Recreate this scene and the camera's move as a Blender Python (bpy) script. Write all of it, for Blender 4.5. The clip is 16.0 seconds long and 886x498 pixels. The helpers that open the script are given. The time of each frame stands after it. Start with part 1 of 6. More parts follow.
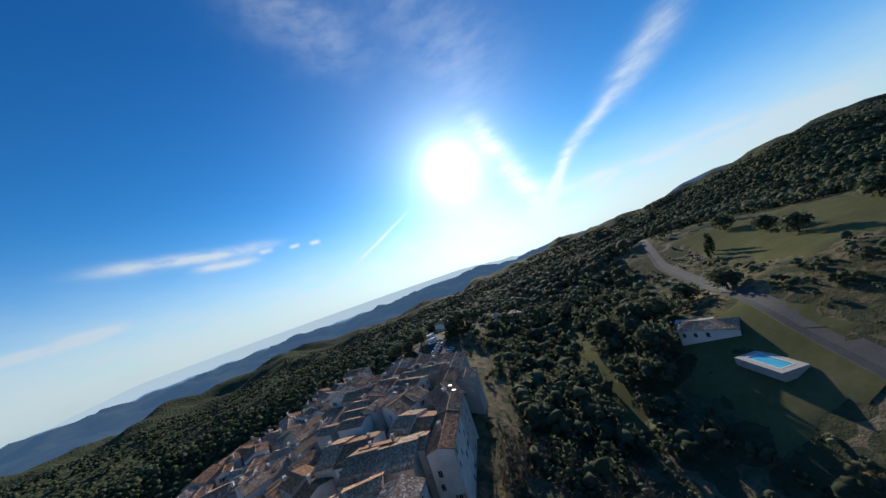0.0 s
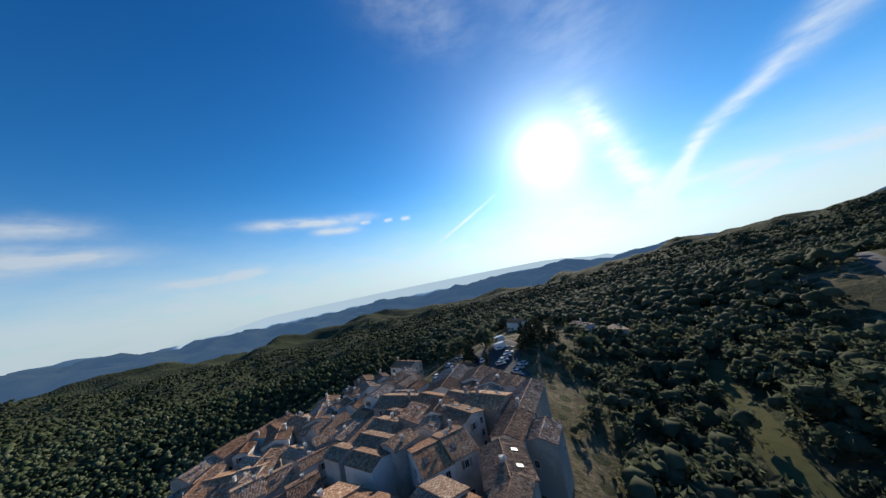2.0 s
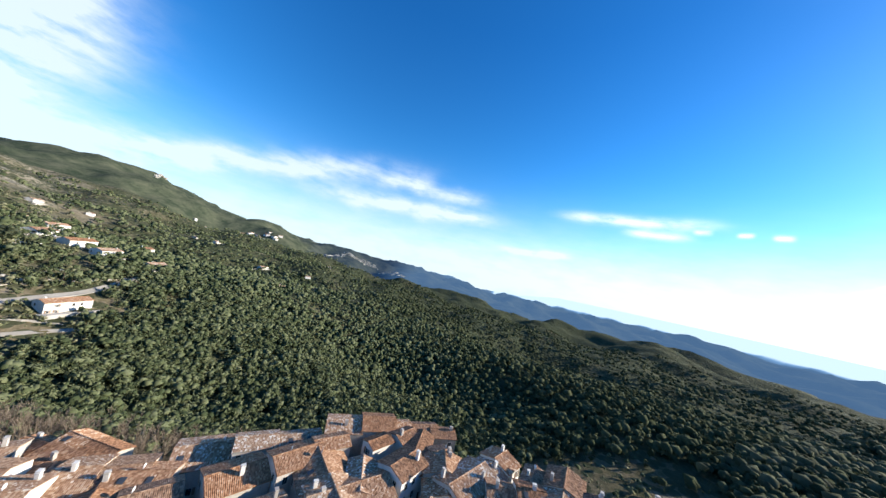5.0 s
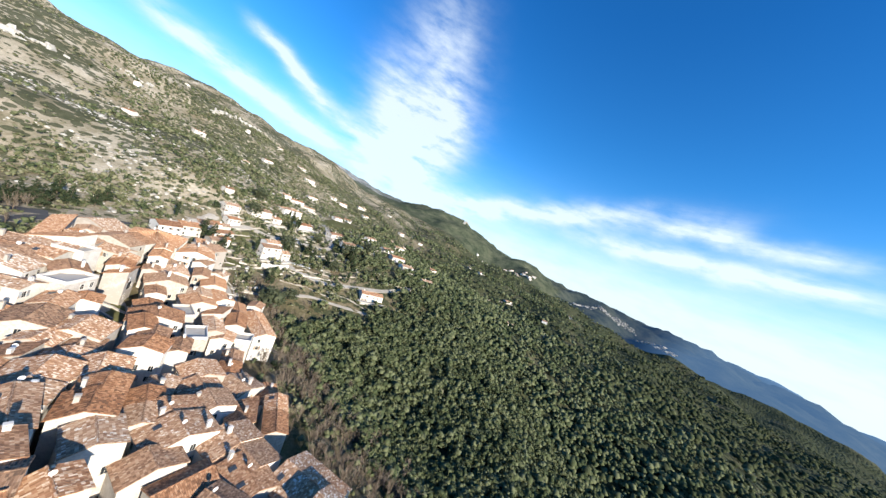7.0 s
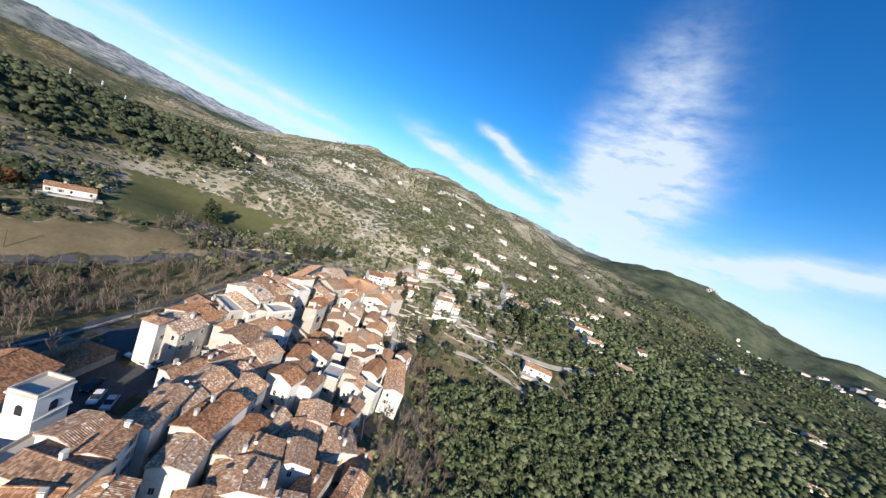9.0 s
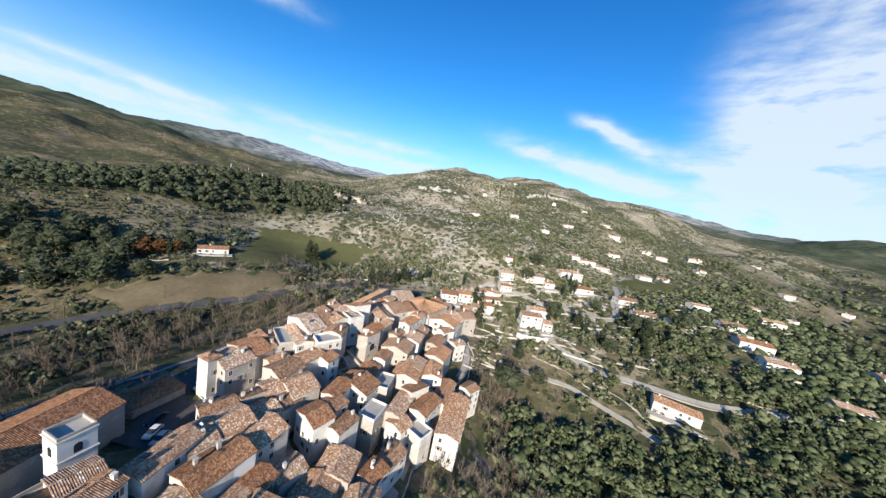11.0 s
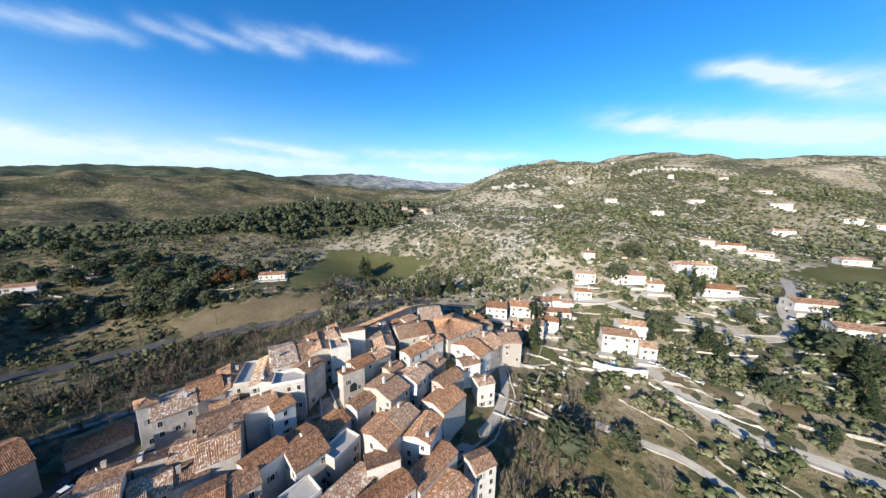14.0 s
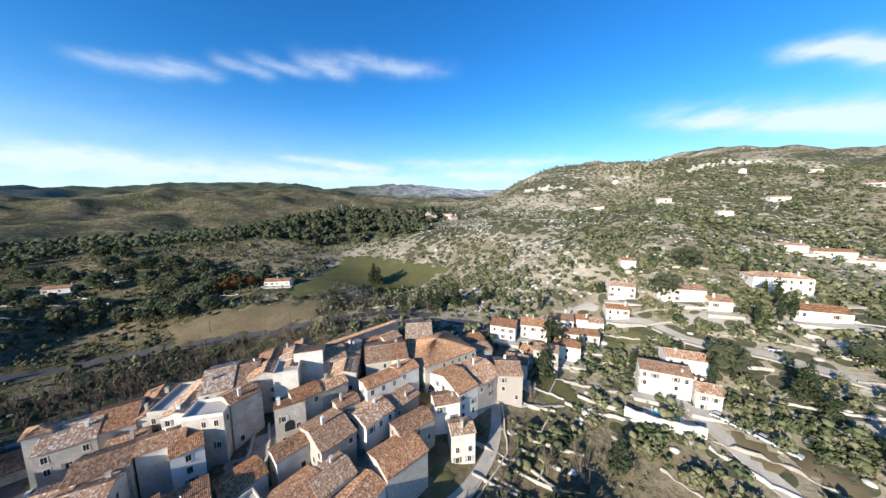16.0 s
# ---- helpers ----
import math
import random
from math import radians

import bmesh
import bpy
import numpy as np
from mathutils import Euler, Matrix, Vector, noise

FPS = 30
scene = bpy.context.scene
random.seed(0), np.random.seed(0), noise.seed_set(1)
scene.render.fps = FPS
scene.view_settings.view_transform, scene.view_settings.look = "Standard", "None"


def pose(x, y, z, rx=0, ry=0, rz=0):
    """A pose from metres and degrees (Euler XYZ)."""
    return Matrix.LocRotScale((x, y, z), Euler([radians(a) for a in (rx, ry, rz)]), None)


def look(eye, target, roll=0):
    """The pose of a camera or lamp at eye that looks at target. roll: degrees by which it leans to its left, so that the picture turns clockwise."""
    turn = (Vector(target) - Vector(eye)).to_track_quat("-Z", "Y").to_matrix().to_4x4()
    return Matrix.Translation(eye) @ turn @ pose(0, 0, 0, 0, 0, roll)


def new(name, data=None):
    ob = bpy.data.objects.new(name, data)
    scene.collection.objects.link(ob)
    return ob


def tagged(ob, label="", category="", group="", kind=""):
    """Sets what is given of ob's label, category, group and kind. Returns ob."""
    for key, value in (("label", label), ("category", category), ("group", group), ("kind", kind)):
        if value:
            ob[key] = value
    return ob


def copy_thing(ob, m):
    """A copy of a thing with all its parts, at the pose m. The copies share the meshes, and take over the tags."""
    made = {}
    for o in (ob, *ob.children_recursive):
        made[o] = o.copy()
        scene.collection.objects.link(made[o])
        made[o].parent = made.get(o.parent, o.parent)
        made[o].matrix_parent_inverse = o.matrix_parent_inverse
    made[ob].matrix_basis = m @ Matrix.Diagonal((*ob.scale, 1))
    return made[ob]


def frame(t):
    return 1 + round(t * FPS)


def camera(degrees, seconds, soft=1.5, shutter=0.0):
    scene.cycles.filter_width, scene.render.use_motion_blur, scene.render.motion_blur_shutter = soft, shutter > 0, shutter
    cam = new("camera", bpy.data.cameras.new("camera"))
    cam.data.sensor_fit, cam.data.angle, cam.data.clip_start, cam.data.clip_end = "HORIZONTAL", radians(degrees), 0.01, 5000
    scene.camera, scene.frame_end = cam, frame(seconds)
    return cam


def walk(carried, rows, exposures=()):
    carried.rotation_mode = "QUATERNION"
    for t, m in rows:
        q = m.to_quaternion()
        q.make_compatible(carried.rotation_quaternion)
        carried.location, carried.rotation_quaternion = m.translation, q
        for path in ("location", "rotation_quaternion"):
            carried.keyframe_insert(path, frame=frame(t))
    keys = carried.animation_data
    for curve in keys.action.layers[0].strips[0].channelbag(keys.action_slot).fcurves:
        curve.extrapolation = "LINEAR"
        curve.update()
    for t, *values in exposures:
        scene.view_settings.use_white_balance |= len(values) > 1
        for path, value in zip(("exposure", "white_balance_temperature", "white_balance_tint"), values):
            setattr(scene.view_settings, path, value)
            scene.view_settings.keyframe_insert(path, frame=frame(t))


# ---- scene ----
cam = camera(115.3, 16.0, soft=1.45)
METRES, EYE, TILT, LEAN, TURN = 275.0, 49.5, 3.7, 19.0, 0.0
ROWS = [
    (0.0, 0.0, 0.0, 0.0, -0.0, 0.0, -0.0),
    (0.5, 0.0007, 0.0299, -0.0019, 2.42, -0.8, -1.02),
    (1.0, 0.0004, 0.0612, -0.0036, 5.96, -1.83, -2.3),
    (1.5, 0.0002, 0.0935, -0.0062, 10.77, -2.99, -3.88),
    (2.0, -0.0009, 0.1256, -0.0098, 16.79, -4.21, -5.85),
    (2.5, -0.0045, 0.1583, -0.0134, 23.89, -5.52, -7.98),
    (3.0, -0.0109, 0.1909, -0.0172, 32.15, -6.96, -10.15),
    (5.5, -0.1186, 0.3364, -0.0486, 89.03, -17.82, -11.61),
    (6.0, -0.1484, 0.3519, -0.0552, 101.69, -18.45, -9.83),
    (6.5, -0.1802, 0.3627, -0.0614, 114.33, -17.8, -8.35),
    (7.0, -0.2127, 0.3686, -0.0658, 126.63, -16.11, -7.36),
    (7.5, -0.2444, 0.3706, -0.0696, 138.18, -13.66, -6.46),
    (8.0, -0.2743, 0.3664, -0.0729, 148.61, -11.16, -5.39),
    (8.5, -0.3017, 0.3587, -0.0751, 157.84, -9.04, -3.89),
    (9.0, -0.3258, 0.3481, -0.0786, 165.56, -7.29, -1.76),
    (9.5, -0.348, 0.3357, -0.0828, 171.85, -5.89, 0.87),
    (10.0, -0.3679, 0.321, -0.0867, 176.86, -4.8, 3.64),
    (12.5, -0.4743, 0.2202, -0.1124, 196.97, -0.59, 12.59),
    (13.0, -0.4875, 0.1922, -0.1191, 200.19, 0.29, 13.59),
    (13.5, -0.4991, 0.1631, -0.1264, 203.34, 1.34, 14.38),
    (14.0, -0.5089, 0.1341, -0.1333, 206.23, 2.41, 14.78),
    (14.5, -0.5174, 0.1059, -0.1391, 208.78, 3.41, 14.85),
    (15.0, -0.5247, 0.0789, -0.1446, 211.04, 4.42, 14.62),
    (15.5, -0.5303, 0.0544, -0.1491, 213.0, 5.32, 14.33),
    (16.0, -0.5343, 0.0316, -0.1516, 214.6, 6.12, 14.08),
]
EXPOSURES = [(0.0, 0.24), (3.0, 0.22), (5.5, 1.15), (8.0, 1.0), (10.0, 0.84), (12.5, 0.95), (16.0, 1.0)]
walk(cam, [(t, pose(0, 0, EYE, TILT, LEAN, TURN) @ pose(METRES * x, METRES * y, METRES * z, 90 + pitch, roll, yaw)) for t, x, y, z, yaw, pitch, roll in ROWS], EXPOSURES)

# ---- light: low winter sun and a clear sky with cirrus ----
SUN_AZ, SUN_EL = radians(8.0), radians(18.0)
SUN_DIR = Vector((math.sin(SUN_AZ) * math.cos(SUN_EL), math.cos(SUN_AZ) * math.cos(SUN_EL), math.sin(SUN_EL)))
sun = new("sun", bpy.data.lights.new("sun", "SUN"))
sun.data.energy, sun.data.angle, sun.data.color = 5.0, radians(0.6), (1.0, 0.90, 0.76)
sun.matrix_basis = look(tuple(SUN_DIR * 100), (0, 0, 0))


def node(tree, kind, **inputs):
    n = tree.nodes.new(kind)
    for key, value in inputs.items():
        n.inputs[key.replace("_", " ") if not key.startswith("i") or not key[1:].isdigit() else int(key[1:])].default_value = value
    return n


def math_node(tree, op, a, b=None, clamp=False):
    n = tree.nodes.new("ShaderNodeMath")
    n.operation, n.use_clamp = op, clamp
    for i, v in enumerate((a, b)):
        if v is None:
            continue
        if isinstance(v, (int, float)):
            n.inputs[i].default_value = v
        else:
            tree.links.new(v, n.inputs[i])
    return n.outputs[0]


def mix_node(tree, fac, a, b, mode="MIX"):
    n = tree.nodes.new("ShaderNodeMix")
    n.data_type, n.blend_type = "RGBA", mode
    for i, v in ((0, fac), (6, a), (7, b)):
        if isinstance(v, (int, float)):
            n.inputs[i].default_value = v
        elif isinstance(v, tuple):
            n.inputs[i].default_value = (*v, 1.0)
        else:
            tree.links.new(v, n.inputs[i])
    return n.outputs[2]


def build_sky():
    world = bpy.data.worlds.new("sky")
    scene.world = world
    world.use_nodes = True
    t = world.node_tree
    t.nodes.clear()
    out = t.nodes.new("ShaderNodeOutputWorld")
    bg = t.nodes.new("ShaderNodeBackground")
    sky = t.nodes.new("ShaderNodeTexSky")
    sky.sky_type, sky.sun_disc = "NISHITA", False
    sky.sun_elevation, sky.sun_rotation = SUN_EL, SUN_AZ
    sky.altitude, sky.air_density, sky.dust_density, sky.ozone_density = 450, 1.0, 0.2, 2.0
    coord = t.nodes.new("ShaderNodeTexCoord")
    sep = t.nodes.new("ShaderNodeSeparateXYZ")
    t.links.new(coord.outputs["Generated"], sep.inputs[0])
    x, y, z = sep.outputs
    az = math_node(t, "MULTIPLY", math_node(t, "ARCTAN2", x, y), 57.2958)
    el = math_node(t, "MULTIPLY", math_node(t, "ARCSINE", z), 57.2958)
    # fine structure of ice cloud
    comb = t.nodes.new("ShaderNodeCombineXYZ")
    t.links.new(az, comb.inputs[0])
    t.links.new(el, comb.inputs[1])
    warp = node(t, "ShaderNodeTexNoise", Scale=0.16, Detail=6.0, Roughness=0.6)
    t.links.new(comb.outputs[0], warp.inputs["Vector"])
    wob = math_node(t, "MULTIPLY", math_node(t, "SUBTRACT", warp.outputs["Fac"], 0.5), 9.0)
    fine = node(t, "ShaderNodeTexNoise", Scale=0.35, Detail=9.0, Roughness=0.58)
    mapn = t.nodes.new("ShaderNodeMapping")
    mapn.inputs["Scale"].default_value = (0.45, 1.3, 1.0)
    mapn.inputs["Rotation"].default_value = (0, 0, radians(8))
    t.links.new(comb.outputs[0], mapn.inputs["Vector"])
    t.links.new(mapn.outputs[0], fine.inputs["Vector"])
    ragged = math_node(t, "MULTIPLY", math_node(t, "SUBTRACT", fine.outputs["Fac"], 0.2), 2.3, True)
    total = None
    for a0, e0, half, thick, turn, strength, bend in CLOUDS:
        dx = math_node(t, "SUBTRACT", math_node(t, "FLOORED_MODULO", math_node(t, "ADD", az, 540.0 - a0), 360.0), 180.0)
        dy = math_node(t, "SUBTRACT", el, e0)
        c, s = math.cos(radians(turn)), math.sin(radians(turn))
        u = math_node(t, "ADD", math_node(t, "MULTIPLY", dx, c), math_node(t, "MULTIPLY", dy, s))
        v = math_node(t, "ADD", math_node(t, "MULTIPLY", dx, -s), math_node(t, "MULTIPLY", dy, c))
        v = math_node(t, "ADD", v, math_node(t, "MULTIPLY", wob, bend))
        u2 = math_node(t, "POWER", math_node(t, "ABSOLUTE", math_node(t, "DIVIDE", u, half)), 4.0)
        v2 = math_node(t, "POWER", math_node(t, "ABSOLUTE", math_node(t, "DIVIDE", v, thick)), 2.0)
        g = math_node(t, "MULTIPLY", math_node(t, "EXPONENT", math_node(t, "MULTIPLY", math_node(t, "ADD", u2, v2), -1.0)), strength)
        total = g if total is None else math_node(t, "ADD", total, g)
    cloud = math_node(t, "MULTIPLY", total, ragged, True)
    # the low white veil along the horizon
    low = math_node(t, "EXPONENT", math_node(t, "MULTIPLY", math_node(t, "POWER", math_node(t, "DIVIDE", el, 9.5), 2.0), -1.0))
    veil = math_node(t, "MULTIPLY", low, math_node(t, "ADD", math_node(t, "MULTIPLY", ragged, 0.3), 0.8), True)
    cover = math_node(t, "ADD", cloud, veil, True)
    # brightness round the sun
    dot = t.nodes.new("ShaderNodeVectorMath")
    dot.operation = "DOT_PRODUCT"
    t.links.new(coord.outputs["Generated"], dot.inputs[0])
    dot.inputs[1].default_value = SUN_DIR
    ang = math_node(t, "MULTIPLY", math_node(t, "ARCCOSINE", math_node(t, "MINIMUM", dot.outputs["Value"], 1.0)), 57.2958)
    core = math_node(t, "MULTIPLY", math_node(t, "EXPONENT", math_node(t, "DIVIDE", ang, -2.8)), 22.0)
    halo = math_node(t, "MULTIPLY", math_node(t, "EXPONENT", math_node(t, "DIVIDE", ang, -8.0)), 9.0)
    near_sun = math_node(t, "MULTIPLY", math_node(t, "EXPONENT", math_node(t, "DIVIDE", ang, -25.0)), 9.0)
    bright = math_node(t, "ADD", near_sun, 6.2)
    tint = mix_node(t, 1.0, sky.outputs[0], SKY_TINT, "MULTIPLY")
    high = math_node(t, "MULTIPLY", math_node(t, "MAXIMUM", z, 0.0), 1.5, True)
    tint = mix_node(t, high, mix_node(t, 1.0, tint, (1.25, 1.25, 1.25), "MULTIPLY"), mix_node(t, 1.0, tint, (0.44, 0.87, 1.13), "MULTIPLY"))
    white = mix_node(t, 1.0, (0.86, 0.97, 1.08), (1.0, 1.0, 1.0), "MULTIPLY")
    scaled = t.nodes.new("ShaderNodeVectorMath")
    scaled.operation = "SCALE"
    t.links.new(white, scaled.inputs[0])
    t.links.new(bright, scaled.inputs["Scale"])
    mixed = mix_node(t, math_node(t, "MULTIPLY", cover, 0.85), tint, scaled.outputs[0])
    glow = t.nodes.new("ShaderNodeVectorMath")
    glow.operation = "SCALE"
    glow.inputs[0].default_value = (1.0, 0.98, 0.94)
    t.links.new(math_node(t, "ADD", core, halo), glow.inputs["Scale"])
    add = t.nodes.new("ShaderNodeVectorMath")
    add.operation = "ADD"
    t.links.new(mixed, add.inputs[0])
    t.links.new(glow.outputs[0], add.inputs[1])
    t.links.new(add.outputs[0], bg.inputs[0])
    bg.inputs[1].default_value = SKY_STRENGTH
    t.links.new(bg.outputs[0], out.inputs[0])


SKY_STRENGTH, SKY_TINT = 0.084, (0.27, 0.86, 1.24)
CLOUDS = []


def streak(azimuth, elevation, half_length, half_thickness, tilt, density, ragged):
    """One streak of cirrus, in degrees."""
    CLOUDS.append((azimuth, elevation, half_length, half_thickness, tilt, density, ragged))


streak(-135.5, 15.4, 10.0, 7.00, 25, 1.0, 0.50)
streak(-133.2, 25.9, 12.1, 6.00, -63, 1.0, 0.40)
streak(-137.5, 16.5, 11.7, 4.00, -53, 1.0, 0.35)
streak(-108.3, 10.9, 24.6, 1.90, 13, 1.1, 0.30)
streak(-81.4, 10.3, 16.2, 1.50, 2, 1.1, 0.20)
streak(-74.1, 14.3, 7.9, 1.20, -2, 0.9, 0.25)
streak(-158.0, 10.9, 17.1, 1.50, -12, 0.7, 0.15)
streak(-158.7, 17.3, 5.9, 0.80, -19, 0.7, 0.15)
streak(-143.3, 11.4, 11.2, 1.60, -19, 0.9, 0.20)
streak(-39.5, 13.7, 10.0, 0.80, -1, 1.4, 0.05)
streak(-35.8, 11.8, 4.1, 0.60, -2, 1.0, 0.05)
streak(-30.0, 12.6, 1.0, 0.35, 0, 1.2, 0.02)
streak(-25.5, 12.4, 0.8, 0.30, 2, 1.1, 0.02)
streak(-22.0, 12.2, 0.9, 0.35, 0, 1.1, 0.02)
streak(-70.0, 10.6, 3.0, 0.50, 3, 0.9, 0.05)
streak(14.0, 40.0, 15.0, 8.00, -55, 0.2, 0.60)
streak(-14.0, 47.0, 14.0, 5.00, -25, 0.28, 0.60)
streak(-54.6, 6.0, 6.2, 0.60, 3, 0.9, 0.06)
streak(101.9, 18.6, 4.8, 0.9, 7, 0.57, 0.25)
streak(108.2, 20.0, 3.6, 0.82, 4, 0.5, 0.25)
streak(114.6, 21.7, 3.8, 0.72, -6, 0.57, 0.21)
streak(119.7, 23.0, 4.8, 0.72, -4, 0.5, 0.21)
streak(126.5, 23.8, 4.4, 0.9, -6, 0.63, 0.21)
streak(136.0, 25.2, 11.5, 1.08, -1, 0.57, 0.31)
streak(-163.0, 11.1, 14.0, 1.20, -12, 0.8, 0.15)
streak(-161.4, 18.5, 3.3, 0.90, -4, 0.8, 0.10)
streak(-155.0, 15.6, 4.7, 1.20, -26, 0.8, 0.15)
streak(156.6, 9.3, 15.8, 1.00, 0, 0.6, 0.15)
streak(26.2, 8.1, 5.6, 0.90, 52, 1.0, 0.05)
streak(33.9, 14.7, 5.6, 1.00, 30, 1.0, 0.05)
streak(43.9, 20.3, 6.9, 2.00, 29, 0.8, 0.10)
streak(19.0, 14.3, 10.5, 2.20, -69, 0.8, 0.15)
streak(-9.7, 9.5, 6.2, 0.25, 28, 0.8, 0.00)
streak(33.4, 4.8, 2.7, 0.25, 22, 0.7, 0.00)
streak(39.2, 5.9, 13.2, 0.80, -2, 0.5, 0.06)
streak(52.9, 3.5, 5.1, 0.90, 0, 1.0, 0.10)
streak(-82.3, 15.1, 5.2, 1.40, 10, 0.9, 0.20)
streak(112.0, 6.6, 27.0, 1.1, 0, 0.8, 0.30)
streak(162.0, 6.6, 15.0, 0.9, -3, 0.8, 0.25)
streak(128.0, 8.8, 9.0, 0.7, -4, 0.8, 0.10)
build_sky()


# ---- materials ----
def material(name, colours, scale, rough=0.85, bump=0.0, bump_scale=20.0, metallic=0.0, vary="", amount=0.25, coords="Object", detail=6.0, gloss=0.3, glow_through=0.0):
    """A surface that wanders between its colours at two scales, with fine relief; vary: object or island."""
    m = bpy.data.materials.new(name)
    m.use_nodes = True
    t = m.node_tree
    p = t.nodes["Principled BSDF"]
    p.inputs["Roughness"].default_value, p.inputs["Metallic"].default_value = rough, metallic
    p.inputs["Specular IOR Level"].default_value = gloss
    c = t.nodes.new("ShaderNodeTexCoord")
    big = node(t, "ShaderNodeTexNoise", Scale=scale, Detail=detail, Roughness=0.6)
    fine = node(t, "ShaderNodeTexNoise", Scale=scale * 9.0, Detail=4.0, Roughness=0.6)
    for n in (big, fine):
        t.links.new(c.outputs[coords], n.inputs["Vector"])
    ramp = t.nodes.new("ShaderNodeValToRGB")
    while len(ramp.color_ramp.elements) < len(colours):
        ramp.color_ramp.elements.new(0.5)
    for i, (e, col) in enumerate(zip(ramp.color_ramp.elements, colours)):
        e.position, e.color = 0.3 + 0.4 * i / max(1, len(colours) - 1), (*col, 1.0)
    both = math_node(t, "ADD", math_node(t, "MULTIPLY", big.outputs["Fac"], 0.65), math_node(t, "MULTIPLY", fine.outputs["Fac"], 0.35))
    if vary:
        if vary == "object":
            r = t.nodes.new("ShaderNodeObjectInfo").outputs["Random"]
        else:
            r = t.nodes.new("ShaderNodeNewGeometry").outputs["Random Per Island"]
        both = math_node(t, "ADD", both, math_node(t, "MULTIPLY", math_node(t, "SUBTRACT", r, 0.5), amount))
    t.links.new(both, ramp.inputs[0])
    t.links.new(ramp.outputs[0], p.inputs["Base Color"])
    if bump:
        bn = node(t, "ShaderNodeTexNoise", Scale=bump_scale, Detail=5.0)
        t.links.new(c.outputs[coords], bn.inputs["Vector"])
        b = t.nodes.new("ShaderNodeBump")
        b.inputs["Strength"].default_value, b.inputs["Distance"].default_value = bump, 0.05
        t.links.new(bn.outputs["Fac"], b.inputs["Height"])
        t.links.new(b.outputs[0], p.inputs["Normal"])
    if glow_through:
        # thin leaves let sunlight through
        thin = t.nodes.new("ShaderNodeBsdfTranslucent")
        t.links.new(ramp.outputs[0], thin.inputs["Color"])
        both_sides = t.nodes.new("ShaderNodeMixShader")
        both_sides.inputs[0].default_value = glow_through
        t.links.new(p.outputs[0], both_sides.inputs[1])
        t.links.new(thin.outputs[0], both_sides.inputs[2])
        t.links.new(both_sides.outputs[0], [o for o in t.nodes if o.type == "OUTPUT_MATERIAL"][0].inputs[0])
    return m


def tile_material():
    """Old canal tiles, each with its own burnt shade."""
    m = bpy.data.materials.new("roof_tile")
    m.use_nodes = True
    t = m.node_tree
    p = t.nodes["Principled BSDF"]
    p.inputs["Roughness"].default_value, p.inputs["Specular IOR Level"].default_value = 0.85, 0.2
    uv = t.nodes.new("ShaderNodeUVMap")
    fl = t.nodes.new("ShaderNodeVectorMath")
    fl.operation = "FLOOR"
    t.links.new(uv.outputs[0], fl.inputs[0])
    info = t.nodes.new("ShaderNodeObjectInfo")
    off = t.nodes.new("ShaderNodeCombineXYZ")
    t.links.new(math_node(t, "MULTIPLY", info.outputs["Random"], 931.0), off.inputs[2])
    add = t.nodes.new("ShaderNodeVectorMath")
    t.links.new(fl.outputs[0], add.inputs[0])
    t.links.new(off.outputs[0], add.inputs[1])
    wn = t.nodes.new("ShaderNodeTexWhiteNoise")
    t.links.new(add.outputs[0], wn.inputs["Vector"])
    c = t.nodes.new("ShaderNodeTexCoord")
    moss = node(t, "ShaderNodeTexNoise", Scale=0.9, Detail=6.0, Roughness=0.65)
    t.links.new(c.outputs["Object"], moss.inputs["Vector"])
    ramp = t.nodes.new("ShaderNodeValToRGB")
    cols = ((0.0, (0.10, 0.06, 0.04)), (0.3, (0.22, 0.115, 0.066)), (0.58, (0.33, 0.19, 0.115)), (0.8, (0.42, 0.285, 0.19)), (0.9, (0.62, 0.53, 0.44)))
    while len(ramp.color_ramp.elements) < len(cols):
        ramp.color_ramp.elements.new(0.5)
    for e, (pos, col) in zip(ramp.color_ramp.elements, cols):
        e.position, e.color = pos, (*col, 1.0)
    f = math_node(t, "ADD", math_node(t, "MULTIPLY", wn.outputs["Value"], 0.62), math_node(t, "MULTIPLY", math_node(t, "SUBTRACT", moss.outputs["Fac"], 0.08), 0.5))
    f = math_node(t, "ADD", f, math_node(t, "MULTIPLY", math_node(t, "SUBTRACT", info.outputs["Random"], 0.62), 0.38))
    t.links.new(f, ramp.inputs[0])
    hue = t.nodes.new("ShaderNodeValToRGB")
    for e, (pos, col) in zip(hue.color_ramp.elements, ((0.2, (1.04, 0.95, 0.84)), (0.8, (0.95, 1.06, 1.14)))):
        e.position, e.color = pos, (*col, 1.0)
    kiln = t.nodes.new("ShaderNodeTexWhiteNoise")
    kiln.noise_dimensions = "1D"
    t.links.new(info.outputs["Random"], kiln.inputs["W"])
    t.links.new(kiln.outputs["Value"], hue.inputs[0])
    t.links.new(mix_node(t, 1.0, ramp.outputs[0], hue.outputs[0], "MULTIPLY"), p.inputs["Base Color"])
    return m


